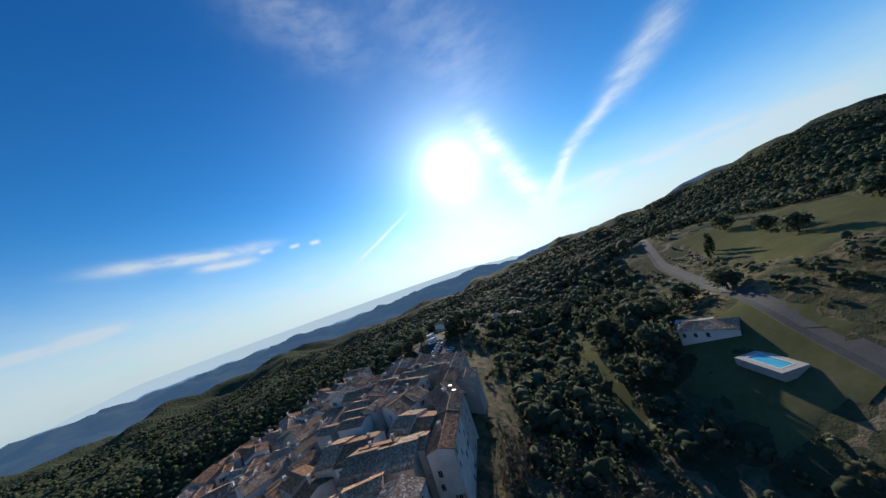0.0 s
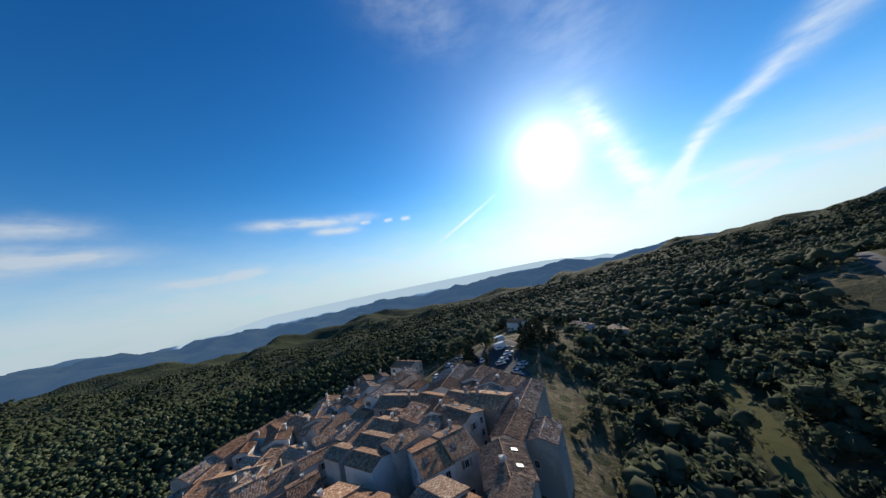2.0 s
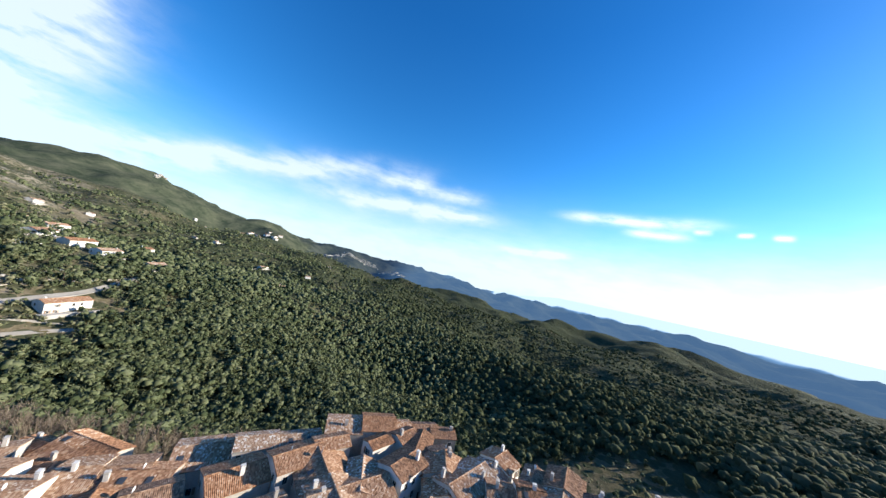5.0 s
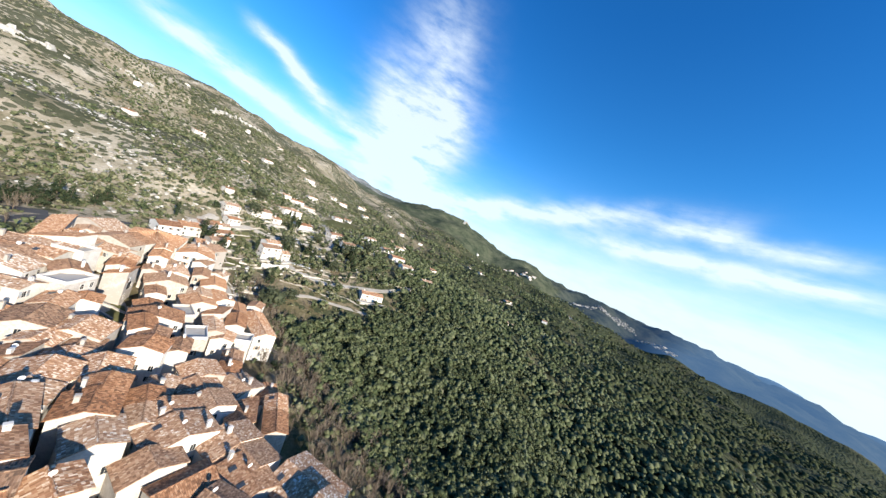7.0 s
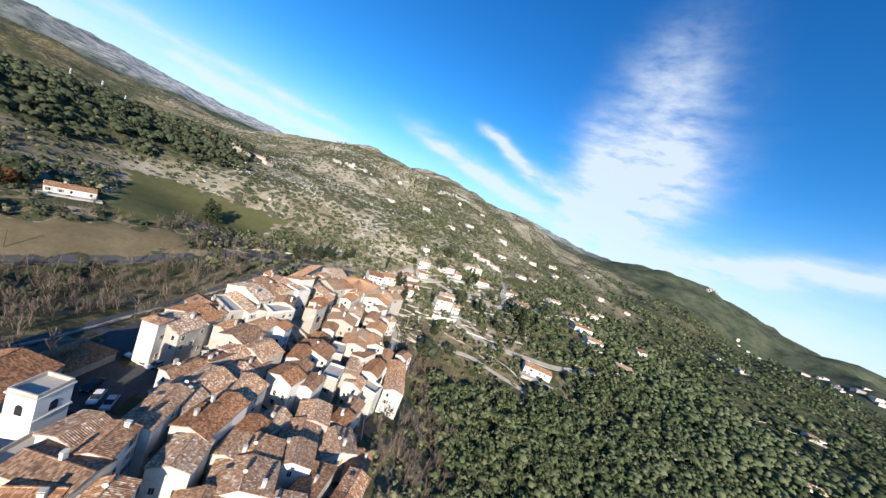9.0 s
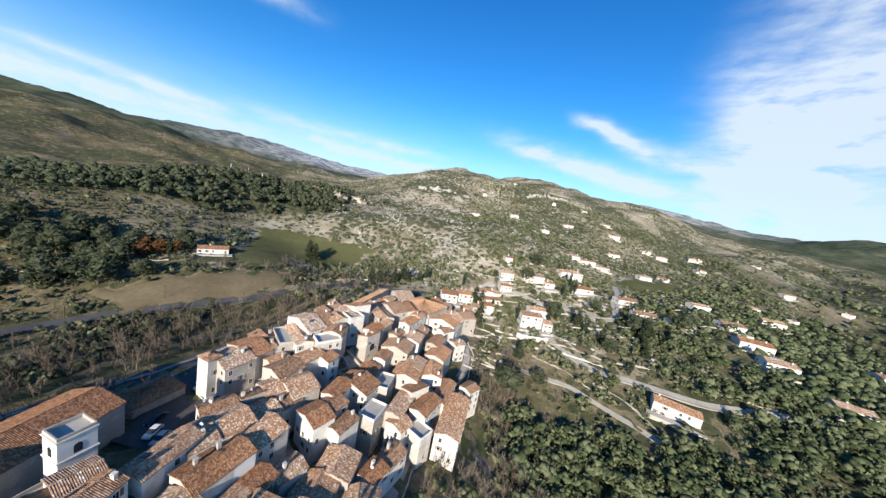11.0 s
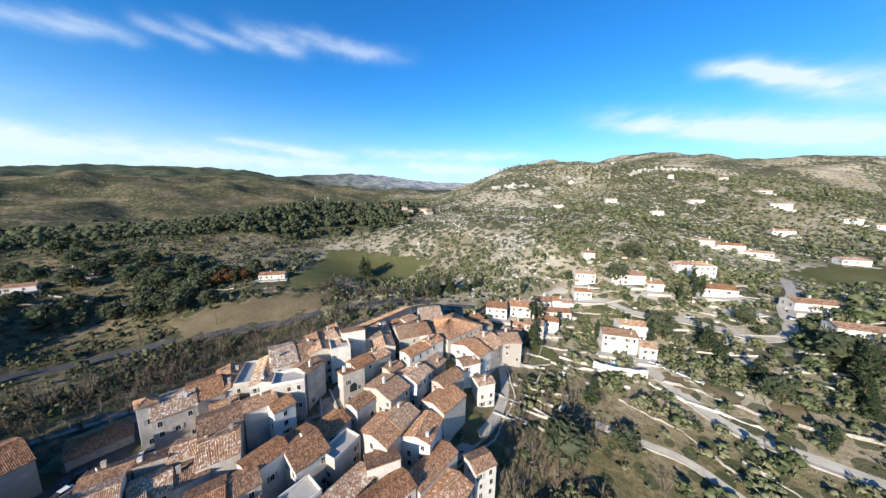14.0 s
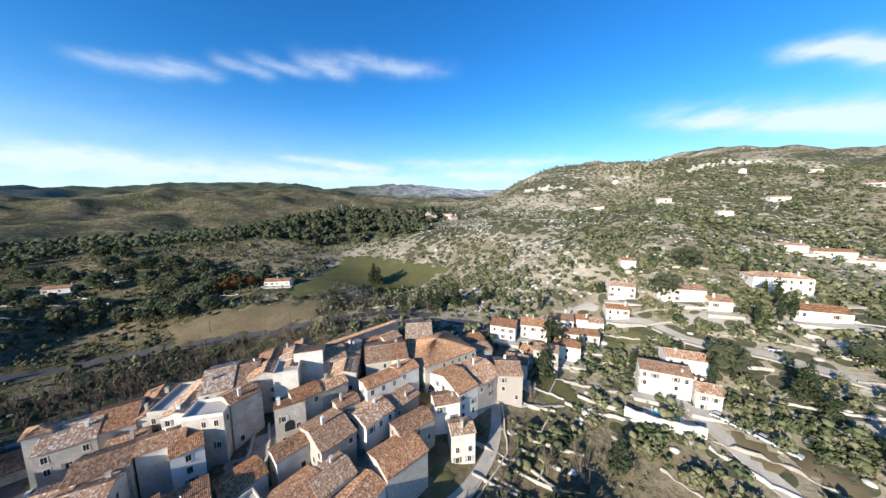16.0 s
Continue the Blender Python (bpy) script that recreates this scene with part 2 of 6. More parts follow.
TILE = tile_material()
PLASTER = material("plaster", ((0.336, 0.302, 0.265), (0.454, 0.416, 0.37), (0.554, 0.521, 0.47), (0.638, 0.613, 0.571)), 0.35, 0.9, 0.25, 12.0, vary="object", amount=0.5)
STONE = material("rubble_stone", ((0.221, 0.196, 0.166), (0.357, 0.327, 0.281), (0.476, 0.446, 0.391)), 1.6, 0.95, 0.8, 5.0, vary="object", amount=0.3)
WOOD = material("painted_wood", ((0.16, 0.10, 0.06), (0.20, 0.25, 0.28), (0.36, 0.42, 0.46), (0.30, 0.20, 0.13)), 0.8, 0.7, vary="object", amount=0.9)
FRAME = material("window_surround", ((0.45, 0.42, 0.37), (0.62, 0.58, 0.52)), 1.5, 0.8, vary="object", amount=0.3)
PANE = material("window_pane", ((0.015, 0.018, 0.022), (0.03, 0.035, 0.04)), 0.5, 0.12, gloss=0.5)
ASPHALT = material("asphalt", ((0.038, 0.038, 0.04), (0.06, 0.06, 0.061), (0.085, 0.083, 0.081)), 0.12, 0.9, 0.2, 30.0)
PALE_ROAD = material("pale_gravel", ((0.221, 0.2, 0.17), (0.306, 0.285, 0.246), (0.391, 0.365, 0.327)), 0.2, 0.95, 0.3, 10.0)
GRASS = material("meadow_grass", ((0.094, 0.102, 0.042), (0.134, 0.136, 0.060), (0.190, 0.176, 0.092)), 0.05, 0.95, 0.5, 3.0, gloss=0.04, glow_through=0.3)
DRY = material("dry_field", ((0.085, 0.071, 0.042), (0.130, 0.105, 0.064), (0.180, 0.145, 0.092)), 0.06, 0.95, 0.5, 3.0, gloss=0.04)
LEAF = material("evergreen_leaf", ((0.044, 0.058, 0.028), (0.082, 0.098, 0.047), (0.130, 0.144, 0.078)), 0.05, 0.75, vary="island", amount=0.55, gloss=0.04, glow_through=0.12)
# copy of the evergreen leaf with backlit shade put into its colour
SHADE_LEAF = material("shaded_oak_leaf", ((0.030, 0.040, 0.020), (0.056, 0.067, 0.033), (0.086, 0.096, 0.052)), 0.05, 0.85, vary="island", amount=0.4, gloss=0.02, glow_through=0.2)
OAK_LEAF = material("holm_oak_leaf", ((0.060, 0.074, 0.044), (0.098, 0.113, 0.066), (0.138, 0.150, 0.092)), 0.05, 0.8, vary="island", amount=0.4, gloss=0.04, glow_through=0.5)
OLIVE = material("scrub_leaf", ((0.092, 0.102, 0.050), (0.158, 0.165, 0.088), (0.228, 0.222, 0.136)), 0.05, 0.85, vary="island", amount=0.5, gloss=0.04, glow_through=0.3)
DARK_LEAF = material("conifer_leaf", ((0.022, 0.034, 0.018), (0.040, 0.054, 0.028), (0.064, 0.076, 0.042)), 0.2, 0.75, vary="island", amount=0.4, gloss=0.04, glow_through=0.25)
TWIG = material("bare_twig", ((0.090, 0.070, 0.053), (0.138, 0.110, 0.083), (0.195, 0.160, 0.122)), 0.3, 0.95, vary="island", amount=0.5, gloss=0.04)
RUSSET = material("russet_leaf", ((0.07, 0.036, 0.016), (0.12, 0.06, 0.026), (0.17, 0.095, 0.042)), 0.3, 0.85, vary="island", amount=0.5, gloss=0.04, glow_through=0.3)
BARK = material("bark", ((0.06, 0.045, 0.035), (0.12, 0.09, 0.07)), 1.0, 0.95, gloss=0.04)
ROCK = material("limestone", ((0.18, 0.171, 0.149), (0.324, 0.31, 0.279), (0.486, 0.473, 0.436)), 0.3, 0.95, 0.8, 2.0, vary="island", amount=0.3)
WATER = material("pool_water", ((0.06, 0.36, 0.50), (0.10, 0.48, 0.62)), 0.4, 0.05)
CONCRETE = material("pale_paving", ((0.325, 0.302, 0.263), (0.432, 0.409, 0.371)), 0.4, 0.85, 0.2, 8.0)
ALLEY = material("alley_paving", ((0.16, 0.15, 0.13), (0.25, 0.235, 0.21), (0.36, 0.34, 0.31)), 0.4, 0.9, 0.4, 6.0)
TYRE = material("tyre", ((0.02, 0.02, 0.02), (0.03, 0.03, 0.03)), 2.0, 0.9)
METAL = material("galvanised_metal", ((0.35, 0.36, 0.37), (0.5, 0.5, 0.51)), 2.0, 0.45, metallic=0.8)
CARS = [material("car_paint_" + n, (a, b), 0.3, 0.25) for n, a, b in (
    ("white", (0.62, 0.62, 0.62), (0.72, 0.72, 0.72)), ("grey", (0.16, 0.17, 0.18), (0.22, 0.23, 0.24)), ("red", (0.30, 0.04, 0.02), (0.38, 0.06, 0.03)),
    ("dark", (0.02, 0.022, 0.03), (0.035, 0.037, 0.045)), ("silver", (0.38, 0.40, 0.42), (0.46, 0.47, 0.49)))]


# ---- the lie of the land ----
def rise(x, y, ax, ay, bx, by, r, h):
    """A rounded ridge (or, with h below zero, a hollow) along the line from a to b."""
    dx, dy = bx - ax, by - ay
    k = np.clip(((x - ax) * dx + (y - ay) * dy) / (dx * dx + dy * dy), 0, 1)
    return h * np.exp(-((x - ax - k * dx) ** 2 + (y - ay - k * dy) ** 2) / r ** 2)


def near_ground(x, y):
    z = 2.9 + 0.060 * x + -0.051 * y
    z = z + rise(x, y, -72, -70, -55, 20, 50, 0.9)
    z = z + rise(x, y, -55, 20, -35, 110, 55, 0.6)
    z = z + rise(x, y, -35, 110, -15, 240, 48, 10.6)
    z = z + rise(x, y, -110, 30, -90, 130, 30, 6.2)
    z = z + rise(x, y, -160, -15, -178, 40, 45, -12.5)
    z = z + rise(x, y, -178, 40, -150, 150, 50, -18.8)
    z = z + rise(x, y, 15, 10, 40, 60, 40, -6.8)
    z = z + rise(x, y, 40, 60, 36, 150, 35, -11)
    z = z + rise(x, y, 0, -40, 70, 0, 40, -14.6)
    z = z + rise(x, y, 70, -90, 130, -40, 60, -1.7)
    z = z + rise(x, y, -10, -165, 20, -165, 50, -11.3)
    z = z + rise(x, y, -130, -75, -170, -60, 40, 1.3)
    z = z + rise(x, y, -150, -130, -200, -130, 50, -12)
    z = z + rise(x, y, -130, -200, -170, -280, 80, 47.2)
    z = z + rise(x, y, -250, -120, -290, -120, 70, 12.9)
    z = z + rise(x, y, -250, 30, -280, 60, 70, -12.9)
    z = z + rise(x, y, -250, 150, -220, 200, 70, -25.2)
    z = z + rise(x, y, 100, 200, 130, 190, 50, 0.4)
    z = z + rise(x, y, 170, 0, 170, 60, 50, -8)
    z = z + rise(x, y, 20, -240, 50, -260, 70, 26.8)
    z = z + rise(x, y, 90, 80, 100, 120, 35, -8.5)
    z = z + rise(x, y, -60, -290, -60, -300, 60, 13.2)
    z = z + rise(x, y, -20, 180, -40, 182, 25, 6.4)
    z = z + rise(x, y, -90, 200, -100, 230, 45, -8.8)
    z = z + rise(x, y, -104, 5, -108, 50, 22, -6.5)
    z = z + rise(x, y, -100, -50, -75, -30, 25, 3.4)
    z = z + rise(x, y, -126, -20, -124, 0, 22, 2.1)
    z = z + rise(x, y, -60, 130, -60, 155, 25, 3.5)
    return z


FAR_AZ = [-180.0, -165.0, -150.0, -134.0, -120.0, -106.0, -90.0, -75.0, -60.0, -40.0, -20.0, 0.0, 30.0, 60.0, 90.0, 120.0, 140.0, 157.0]
FAR_R = [300.0, 700.0, 1400.0, 2600.0, 4600.0]
FAR_Z = np.array([
    [145, 248, 230, 220],
    [135, 258, 240, 220],
    [100, 215, 300, 540],
    [60, 110, 200, 355],
    [30, 80, 290, 200],
    [10, 30, 120, 60],
    [-15, -30, 10, -15],
    [-40, -70, -75, -55],
    [-70, -115, -140, -210],
    [-95, -130, -150, -245],
    [-85, -130, -150, -260],
    [-60, -110, -135, -200],
    [-25, -30, -110, -190],
    [28, 85, 100, 90],
    [22, 105, 190, 200],
    [28, 150, 275, 330],
    [36, 120, 170, 500],
    [60, 120, 170, 390],
])


def far_ground(x, y):
    """Valleys and mountain chains round about, by bearing and distance from the village."""
    r, a = np.hypot(x + 60, y), np.degrees(np.arctan2(x + 60, y))
    az, n, rad = np.array(FAR_AZ + [180.0]), len(FAR_AZ), np.array(FAR_R)
    i = np.clip(np.searchsorted(az, a, side="right") - 1, 0, n - 1)
    f = (a - az[i]) / (az[i + 1] - az[i])
    f = f * f * (3 - 2 * f)
    rr = np.clip(r, 300, 4600)
    j = np.clip(np.searchsorted(rad, rr, side="right") - 1, 0, 3)
    g = (rr - rad[j]) / (rad[j + 1] - rad[j])
    g = g * g * (3 - 2 * g)

    def corner(ii, jj):
        ii = ii % n
        return np.where(jj == 0, FAR_Z[ii, 0] * 0.35, FAR_Z[ii, np.clip(jj - 1, 0, 3)])
    return (corner(i, j) * (1 - f) + corner(i + 1, j) * f) * (1 - g) + (corner(i, j + 1) * (1 - f) + corner(i + 1, j + 1) * f) * g


def swell(x, y, cx, cy, r, h):
    """A round hump (or, with h below zero, a dip)."""
    return h * np.exp(-((x - cx) ** 2 + (y - cy) ** 2) / r ** 2)


def slopes(x, y):
    """Humps and dips of the hillsides round the village."""
    z = 0.0 * x
    z = z + swell(x, y, -390, -190, 60, 2.4)
    z = z + swell(x, y, -320, -120, 60, -4.6)
    z = z + swell(x, y, -320, 20, 60, 6.8)
    z = z + swell(x, y, -250, -50, 60, -2.1)
    z = z + swell(x, y, -250, 90, 60, -1.8)
    z = z + swell(x, y, -250, 160, 60, -4.8)
    z = z + swell(x, y, -180, -260, 60, -5.4)
    z = z + swell(x, y, -180, -190, 60, 4.6)
    z = z + swell(x, y, -180, -120, 60, 4.1)
    z = z + swell(x, y, -180, -50, 60, -9.3)
    z = z + swell(x, y, -180, 20, 60, 5.9)
    z = z + swell(x, y, -180, 90, 60, -2.8)
    z = z + swell(x, y, -110, -190, 60, -12.9)
    z = z + swell(x, y, -110, -120, 60, 4.0)
    z = z + swell(x, y, -110, -50, 60, 4.6)
    z = z + swell(x, y, -40, -260, 60, 9.3)
    z = z + swell(x, y, -40, -190, 60, -6.8)
    z = z + swell(x, y, -40, -120, 60, 4.0)
    z = z + swell(x, y, -40, -50, 60, 2.4)
    z = z + swell(x, y, -40, 160, 60, -1.6)
    z = z + swell(x, y, 30, -260, 60, -14.8)
    z = z + swell(x, y, 30, -190, 60, 2.0)
    z = z + swell(x, y, 30, -120, 60, 1.9)
    z = z + swell(x, y, 30, -50, 60, 5.3)
    z = z + swell(x, y, 30, 90, 60, -5.8)
    z = z + swell(x, y, 30, 160, 60, 2.5)
    z = z + swell(x, y, 30, 230, 60, -1.5)
    z = z + swell(x, y, 100, -330, 60, 7.4)
    z = z + swell(x, y, 100, -260, 60, -7.6)
    z = z + swell(x, y, 100, -190, 60, -10.9)
    z = z + swell(x, y, 100, -50, 60, -9.1)
    z = z + swell(x, y, 100, 20, 60, -5.2)
    z = z + swell(x, y, 100, 90, 60, 9.1)
    z = z + swell(x, y, 100, 160, 60, -10.4)
    z = z + swell(x, y, 100, 230, 60, -4.7)
    z = z + swell(x, y, 100, 300, 60, 8.0)
    z = z + swell(x, y, 170, -260, 60, 11.5)
    z = z + swell(x, y, 170, -190, 60, 9.9)
    z = z + swell(x, y, 170, -50, 60, 3.4)
    z = z + swell(x, y, 170, 20, 60, -1.3)
    z = z + swell(x, y, 170, 160, 60, 1.5)
    z = z + swell(x, y, 170, 230, 60, 9.1)
    z = z + swell(x, y, -600, -150, 150, -13.5)
    z = z + swell(x, y, -600, 0, 150, -12.1)
    z = z + swell(x, y, -450, -300, 150, 5.4)
    z = z + swell(x, y, -450, -150, 150, 6.2)
    z = z + swell(x, y, -450, 0, 150, 4.8)
    z = z + swell(x, y, -450, 450, 150, -30.0)
    z = z + swell(x, y, -300, -750, 150, 2.8)
    z = z + swell(x, y, -300, -600, 150, 17.1)
    z = z + swell(x, y, -300, -450, 150, 14.7)
    z = z + swell(x, y, -300, -300, 150, 11.3)
    z = z + swell(x, y, -300, -150, 150, 9.7)
    z = z + swell(x, y, -300, 0, 150, 11.8)
    z = z + swell(x, y, -300, 150, 150, -9.0)
    z = z + swell(x, y, -150, -450, 150, 13.3)
    z = z + swell(x, y, -150, -150, 150, -6.4)
    z = z + swell(x, y, -150, 0, 150, -2.7)
    z = z + swell(x, y, -150, 150, 150, 1.5)
    z = z + swell(x, y, 0, -600, 150, 13.6)
    z = z + swell(x, y, 0, -450, 150, 25.1)
    z = z + swell(x, y, 0, -300, 150, -4.2)
    z = z + swell(x, y, 0, -150, 150, -10.6)
    z = z + swell(x, y, 0, 0, 150, 1.9)
    z = z + swell(x, y, 150, -300, 150, 18.5)
    z = z + swell(x, y, 150, -150, 150, 9.2)
    z = z + swell(x, y, 150, 0, 150, 3.7)
    z = z + swell(x, y, 150, 150, 150, 7.2)
    return z


def ground(x, y):
    x, y = np.asarray(x, float), np.asarray(y, float)
    r = np.hypot(x + 60, y)
    k = np.clip((r - 250) / 450, 0, 1)
    k = k * k * (3 - 2 * k)
    z = near_ground(x, y) * (1 - k) + far_ground(x, y) * k + slopes(x, y)
    far = np.clip((r - 260) / 900, 0, 1)
    z = z + far * (waves(x, y, 420, 5, 21) * 13 + waves(x, y, 1500, 3, 22) * 10 * np.clip((r - 900) / 900, 0, 1))
    z = z + (0.45 - np.abs(waves(x, y, 1900, 3, 45))) * 75 * np.clip((r - 1000) / 700, 0, 1) * np.clip((4400 - r) / 600, 0, 1) * np.clip((95 - np.abs(np.degrees(np.arctan2(x + 60, y)) + 35)) / 25, 0, 1)
    z = z + (waves(x, y, 800, 3, 44) - 0.25) * 28 * np.clip((r - 1900) / 900, 0, 1) * np.clip((95 - np.abs(np.degrees(np.arctan2(x + 60, y)) + 45)) / 25, 0, 1)
    # the plain and the sea under the haze, far to the south
    deg = np.degrees(np.arctan2(x + 60, y))
    plain = np.clip((r - 4350) / 500, 0, 1) * np.clip((38 - np.abs(deg + 22)) / 12, 0, 1)
    z = z * (1 - plain) + plain * -85.0
    return z


def gz(x, y):
    return float(ground(x, y))


def waves(x, y, scale, octaves=4, seed=0):
    """Smooth wandering values, about -1 to 1."""
    rng, v, amp = np.random.RandomState(seed), np.zeros_like(np.asarray(x, float)), 1.0
    for o in range(octaves):
        for _ in range(4):
            th, ph = rng.uniform(0, 6.283, 2)
            k = 6.283 / scale * rng.uniform(0.6, 1.4)
            v = v + amp * 0.4 * np.sin(k * (x * math.cos(th) + y * math.sin(th)) + ph)
        scale, amp = scale / 2.1, amp * 0.55
    return v


def raw_mesh(name, verts, faces, mats, smooth=False, face_mat=None):
    """A mesh from arrays: n x 3 places, m x k corners."""
    me = bpy.data.meshes.new(name)
    verts, faces = np.asarray(verts, np.float32), np.asarray(faces, np.int32)
    m, k = faces.shape
    me.vertices.add(len(verts))
    me.vertices.foreach_set("co", verts.ravel())
    me.loops.add(m * k)
    me.loops.foreach_set("vertex_index", faces.ravel())
    me.polygons.add(m)
    me.polygons.foreach_set("loop_start", np.arange(0, m * k, k, dtype=np.int32))
    me.polygons.foreach_set("use_smooth", np.full(m, smooth))
    if face_mat is not None:
        me.polygons.foreach_set("material_index", np.asarray(face_mat, np.int32))
    for mt in (mats if isinstance(mats, (list, tuple)) else [mats]):
        me.materials.append(mt)
    me.update(calc_edges=True)
    return me


# kinds of cover, by place: evergreen wood, open scrub, bare rock
def wood(x, y):
    """How dense the evergreen wood stands, 0 to 1."""
    x, y = np.asarray(x, float), np.asarray(y, float)
    n = waves(x, y, 140, 3, 5)
    west = np.clip((-134 - x) / 26, 0, 1) * np.clip((y + 48 + 0.18 * (x + 130)) / 26, 0, 1)
    south = np.clip((y - 232) / 40, 0, 1)
    east = np.clip((x - 4) / 12, 0, 1) * np.clip((y - 62) / 40, 0, 1) * np.clip((84 + 0.35 * (y - 90) - x) / 14, 0, 1)
    bearing, away = np.degrees(np.arctan2(x + 60, y)), np.hypot(x + 60, y)
    beyond = (x - 68) * 0.72 - (y + 200) * 0.69
    north_east = np.clip((beyond - 4) / 14, 0, 1) * np.clip((x - 22 + 0.25 * (y + 200)) / 25, 0, 1) * np.clip((440 - away) / 90, 0, 1)
    far_east = np.clip((x - 205) / 45, 0, 1) * np.where(y < 120, np.clip((500 - away) / 120, 0.0, 1), 1.0)
    far_west = np.clip((bearing + 134) / 30, 0, 1) * np.clip((-30 - bearing) / 20, 0, 1) * np.clip((away - 175) / 60, 0, 1)
    d = np.maximum.reduce([west, south, 0.85 * east, 1.0 * north_east, 0.95 * far_east, 0.92 * far_west])
    return np.clip(d + 0.25 * n * (d > 0.1), 0, 1)


def rocky(x, y):
    n = waves(x, y, 90, 4, 9)
    garden = 0.95 * np.exp(-(((x + 185) / 75) ** 2 + ((y + 130) / 55) ** 2) ** 2)
    r = np.clip((-y - 55) / 50, 0, 1) * np.clip((110 - x) / 150 + 0.35, 0, 1) * np.clip((x + 420) / 120, 0.25, 1)
    return np.clip(np.maximum(r * (0.6 + 0.38 * n), garden * (0.8 + 0.4 * n)), 0, 1) * (1 - wood(x, y))


def ground_material():
    m = bpy.data.materials.new("hillside")
    m.use_nodes = True
    t = m.node_tree
    p = t.nodes["Principled BSDF"]
    p.inputs["Roughness"].default_value, p.inputs["Specular IOR Level"].default_value = 0.95, 0.04
    at = t.nodes.new("ShaderNodeVertexColor")
    at.layer_name = "cover"
    sep = t.nodes.new("ShaderNodeSeparateColor")
    t.links.new(at.outputs[0], sep.inputs[0])
    geo = t.nodes.new("ShaderNodeNewGeometry")
    big = node(t, "ShaderNodeTexNoise", Scale=0.035, Detail=8.0, Roughness=0.65)
    fine = node(t, "ShaderNodeTexNoise", Scale=0.5, Detail=6.0, Roughness=0.7)
    clumps = node(t, "ShaderNodeTexVoronoi", Scale=0.16)
    for n in (big, fine, clumps):
        t.links.new(geo.outputs["Position"], n.inputs["Vector"])
    v = math_node(t, "ADD", math_node(t, "MULTIPLY", big.outputs["Fac"], 0.6), math_node(t, "MULTIPLY", fine.outputs["Fac"], 0.4))
    ramp = t.nodes.new("ShaderNodeValToRGB")
    for pos, col in ((0.36, (0.055, 0.053, 0.027)), (0.46, (0.100, 0.088, 0.048)), (0.56, (0.175, 0.142, 0.090)), (0.66, (0.285, 0.240, 0.175))):
        e = ramp.color_ramp.elements.new(pos)
        e.color = (*col, 1.0)
    ramp.color_ramp.elements.remove(ramp.color_ramp.elements[0])
    t.links.new(v, ramp.inputs[0])
    leafy = t.nodes.new("ShaderNodeValToRGB")
    for e, (pos, col) in zip(leafy.color_ramp.elements, ((0.3, (0.026, 0.035, 0.018)), (0.75, (0.068, 0.076, 0.042)))):
        e.position, e.color = pos, (*col, 1.0)
    t.links.new(v, leafy.inputs[0])
    pale = t.nodes.new("ShaderNodeValToRGB")
    for e, (pos, col) in zip(pale.color_ramp.elements, ((0.36, (0.195, 0.168, 0.105)), (0.62, (0.47, 0.425, 0.345)))):
        e.position, e.color = pos, (*col, 1.0)
    t.links.new(v, pale.inputs[0])
    c = mix_node(t, sep.outputs[1], ramp.outputs[0], pale.outputs[0])
    bush = math_node(t, "LESS_THAN", clumps.outputs["Distance"], math_node(t, "MULTIPLY", sep.outputs[2], 0.72))
    c = mix_node(t, math_node(t, "MULTIPLY", bush, 0.85), c, leafy.outputs[0])
    c = mix_node(t, sep.outputs[0], c, leafy.outputs[0])
    t.links.new(c, p.inputs["Base Color"])
    b = t.nodes.new("ShaderNodeBump")
    b.inputs["Strength"].default_value, b.inputs["Distance"].default_value = 0.9, 0.8
    crowns = math_node(t, "MULTIPLY", math_node(t, "MULTIPLY", clumps.outputs["Distance"], -4.5), sep.outputs[0])
    t.links.new(math_node(t, "ADD", fine.outputs["Fac"], crowns), b.inputs["Height"])
    t.links.new(b.outputs[0], p.inputs["Normal"])
    return m


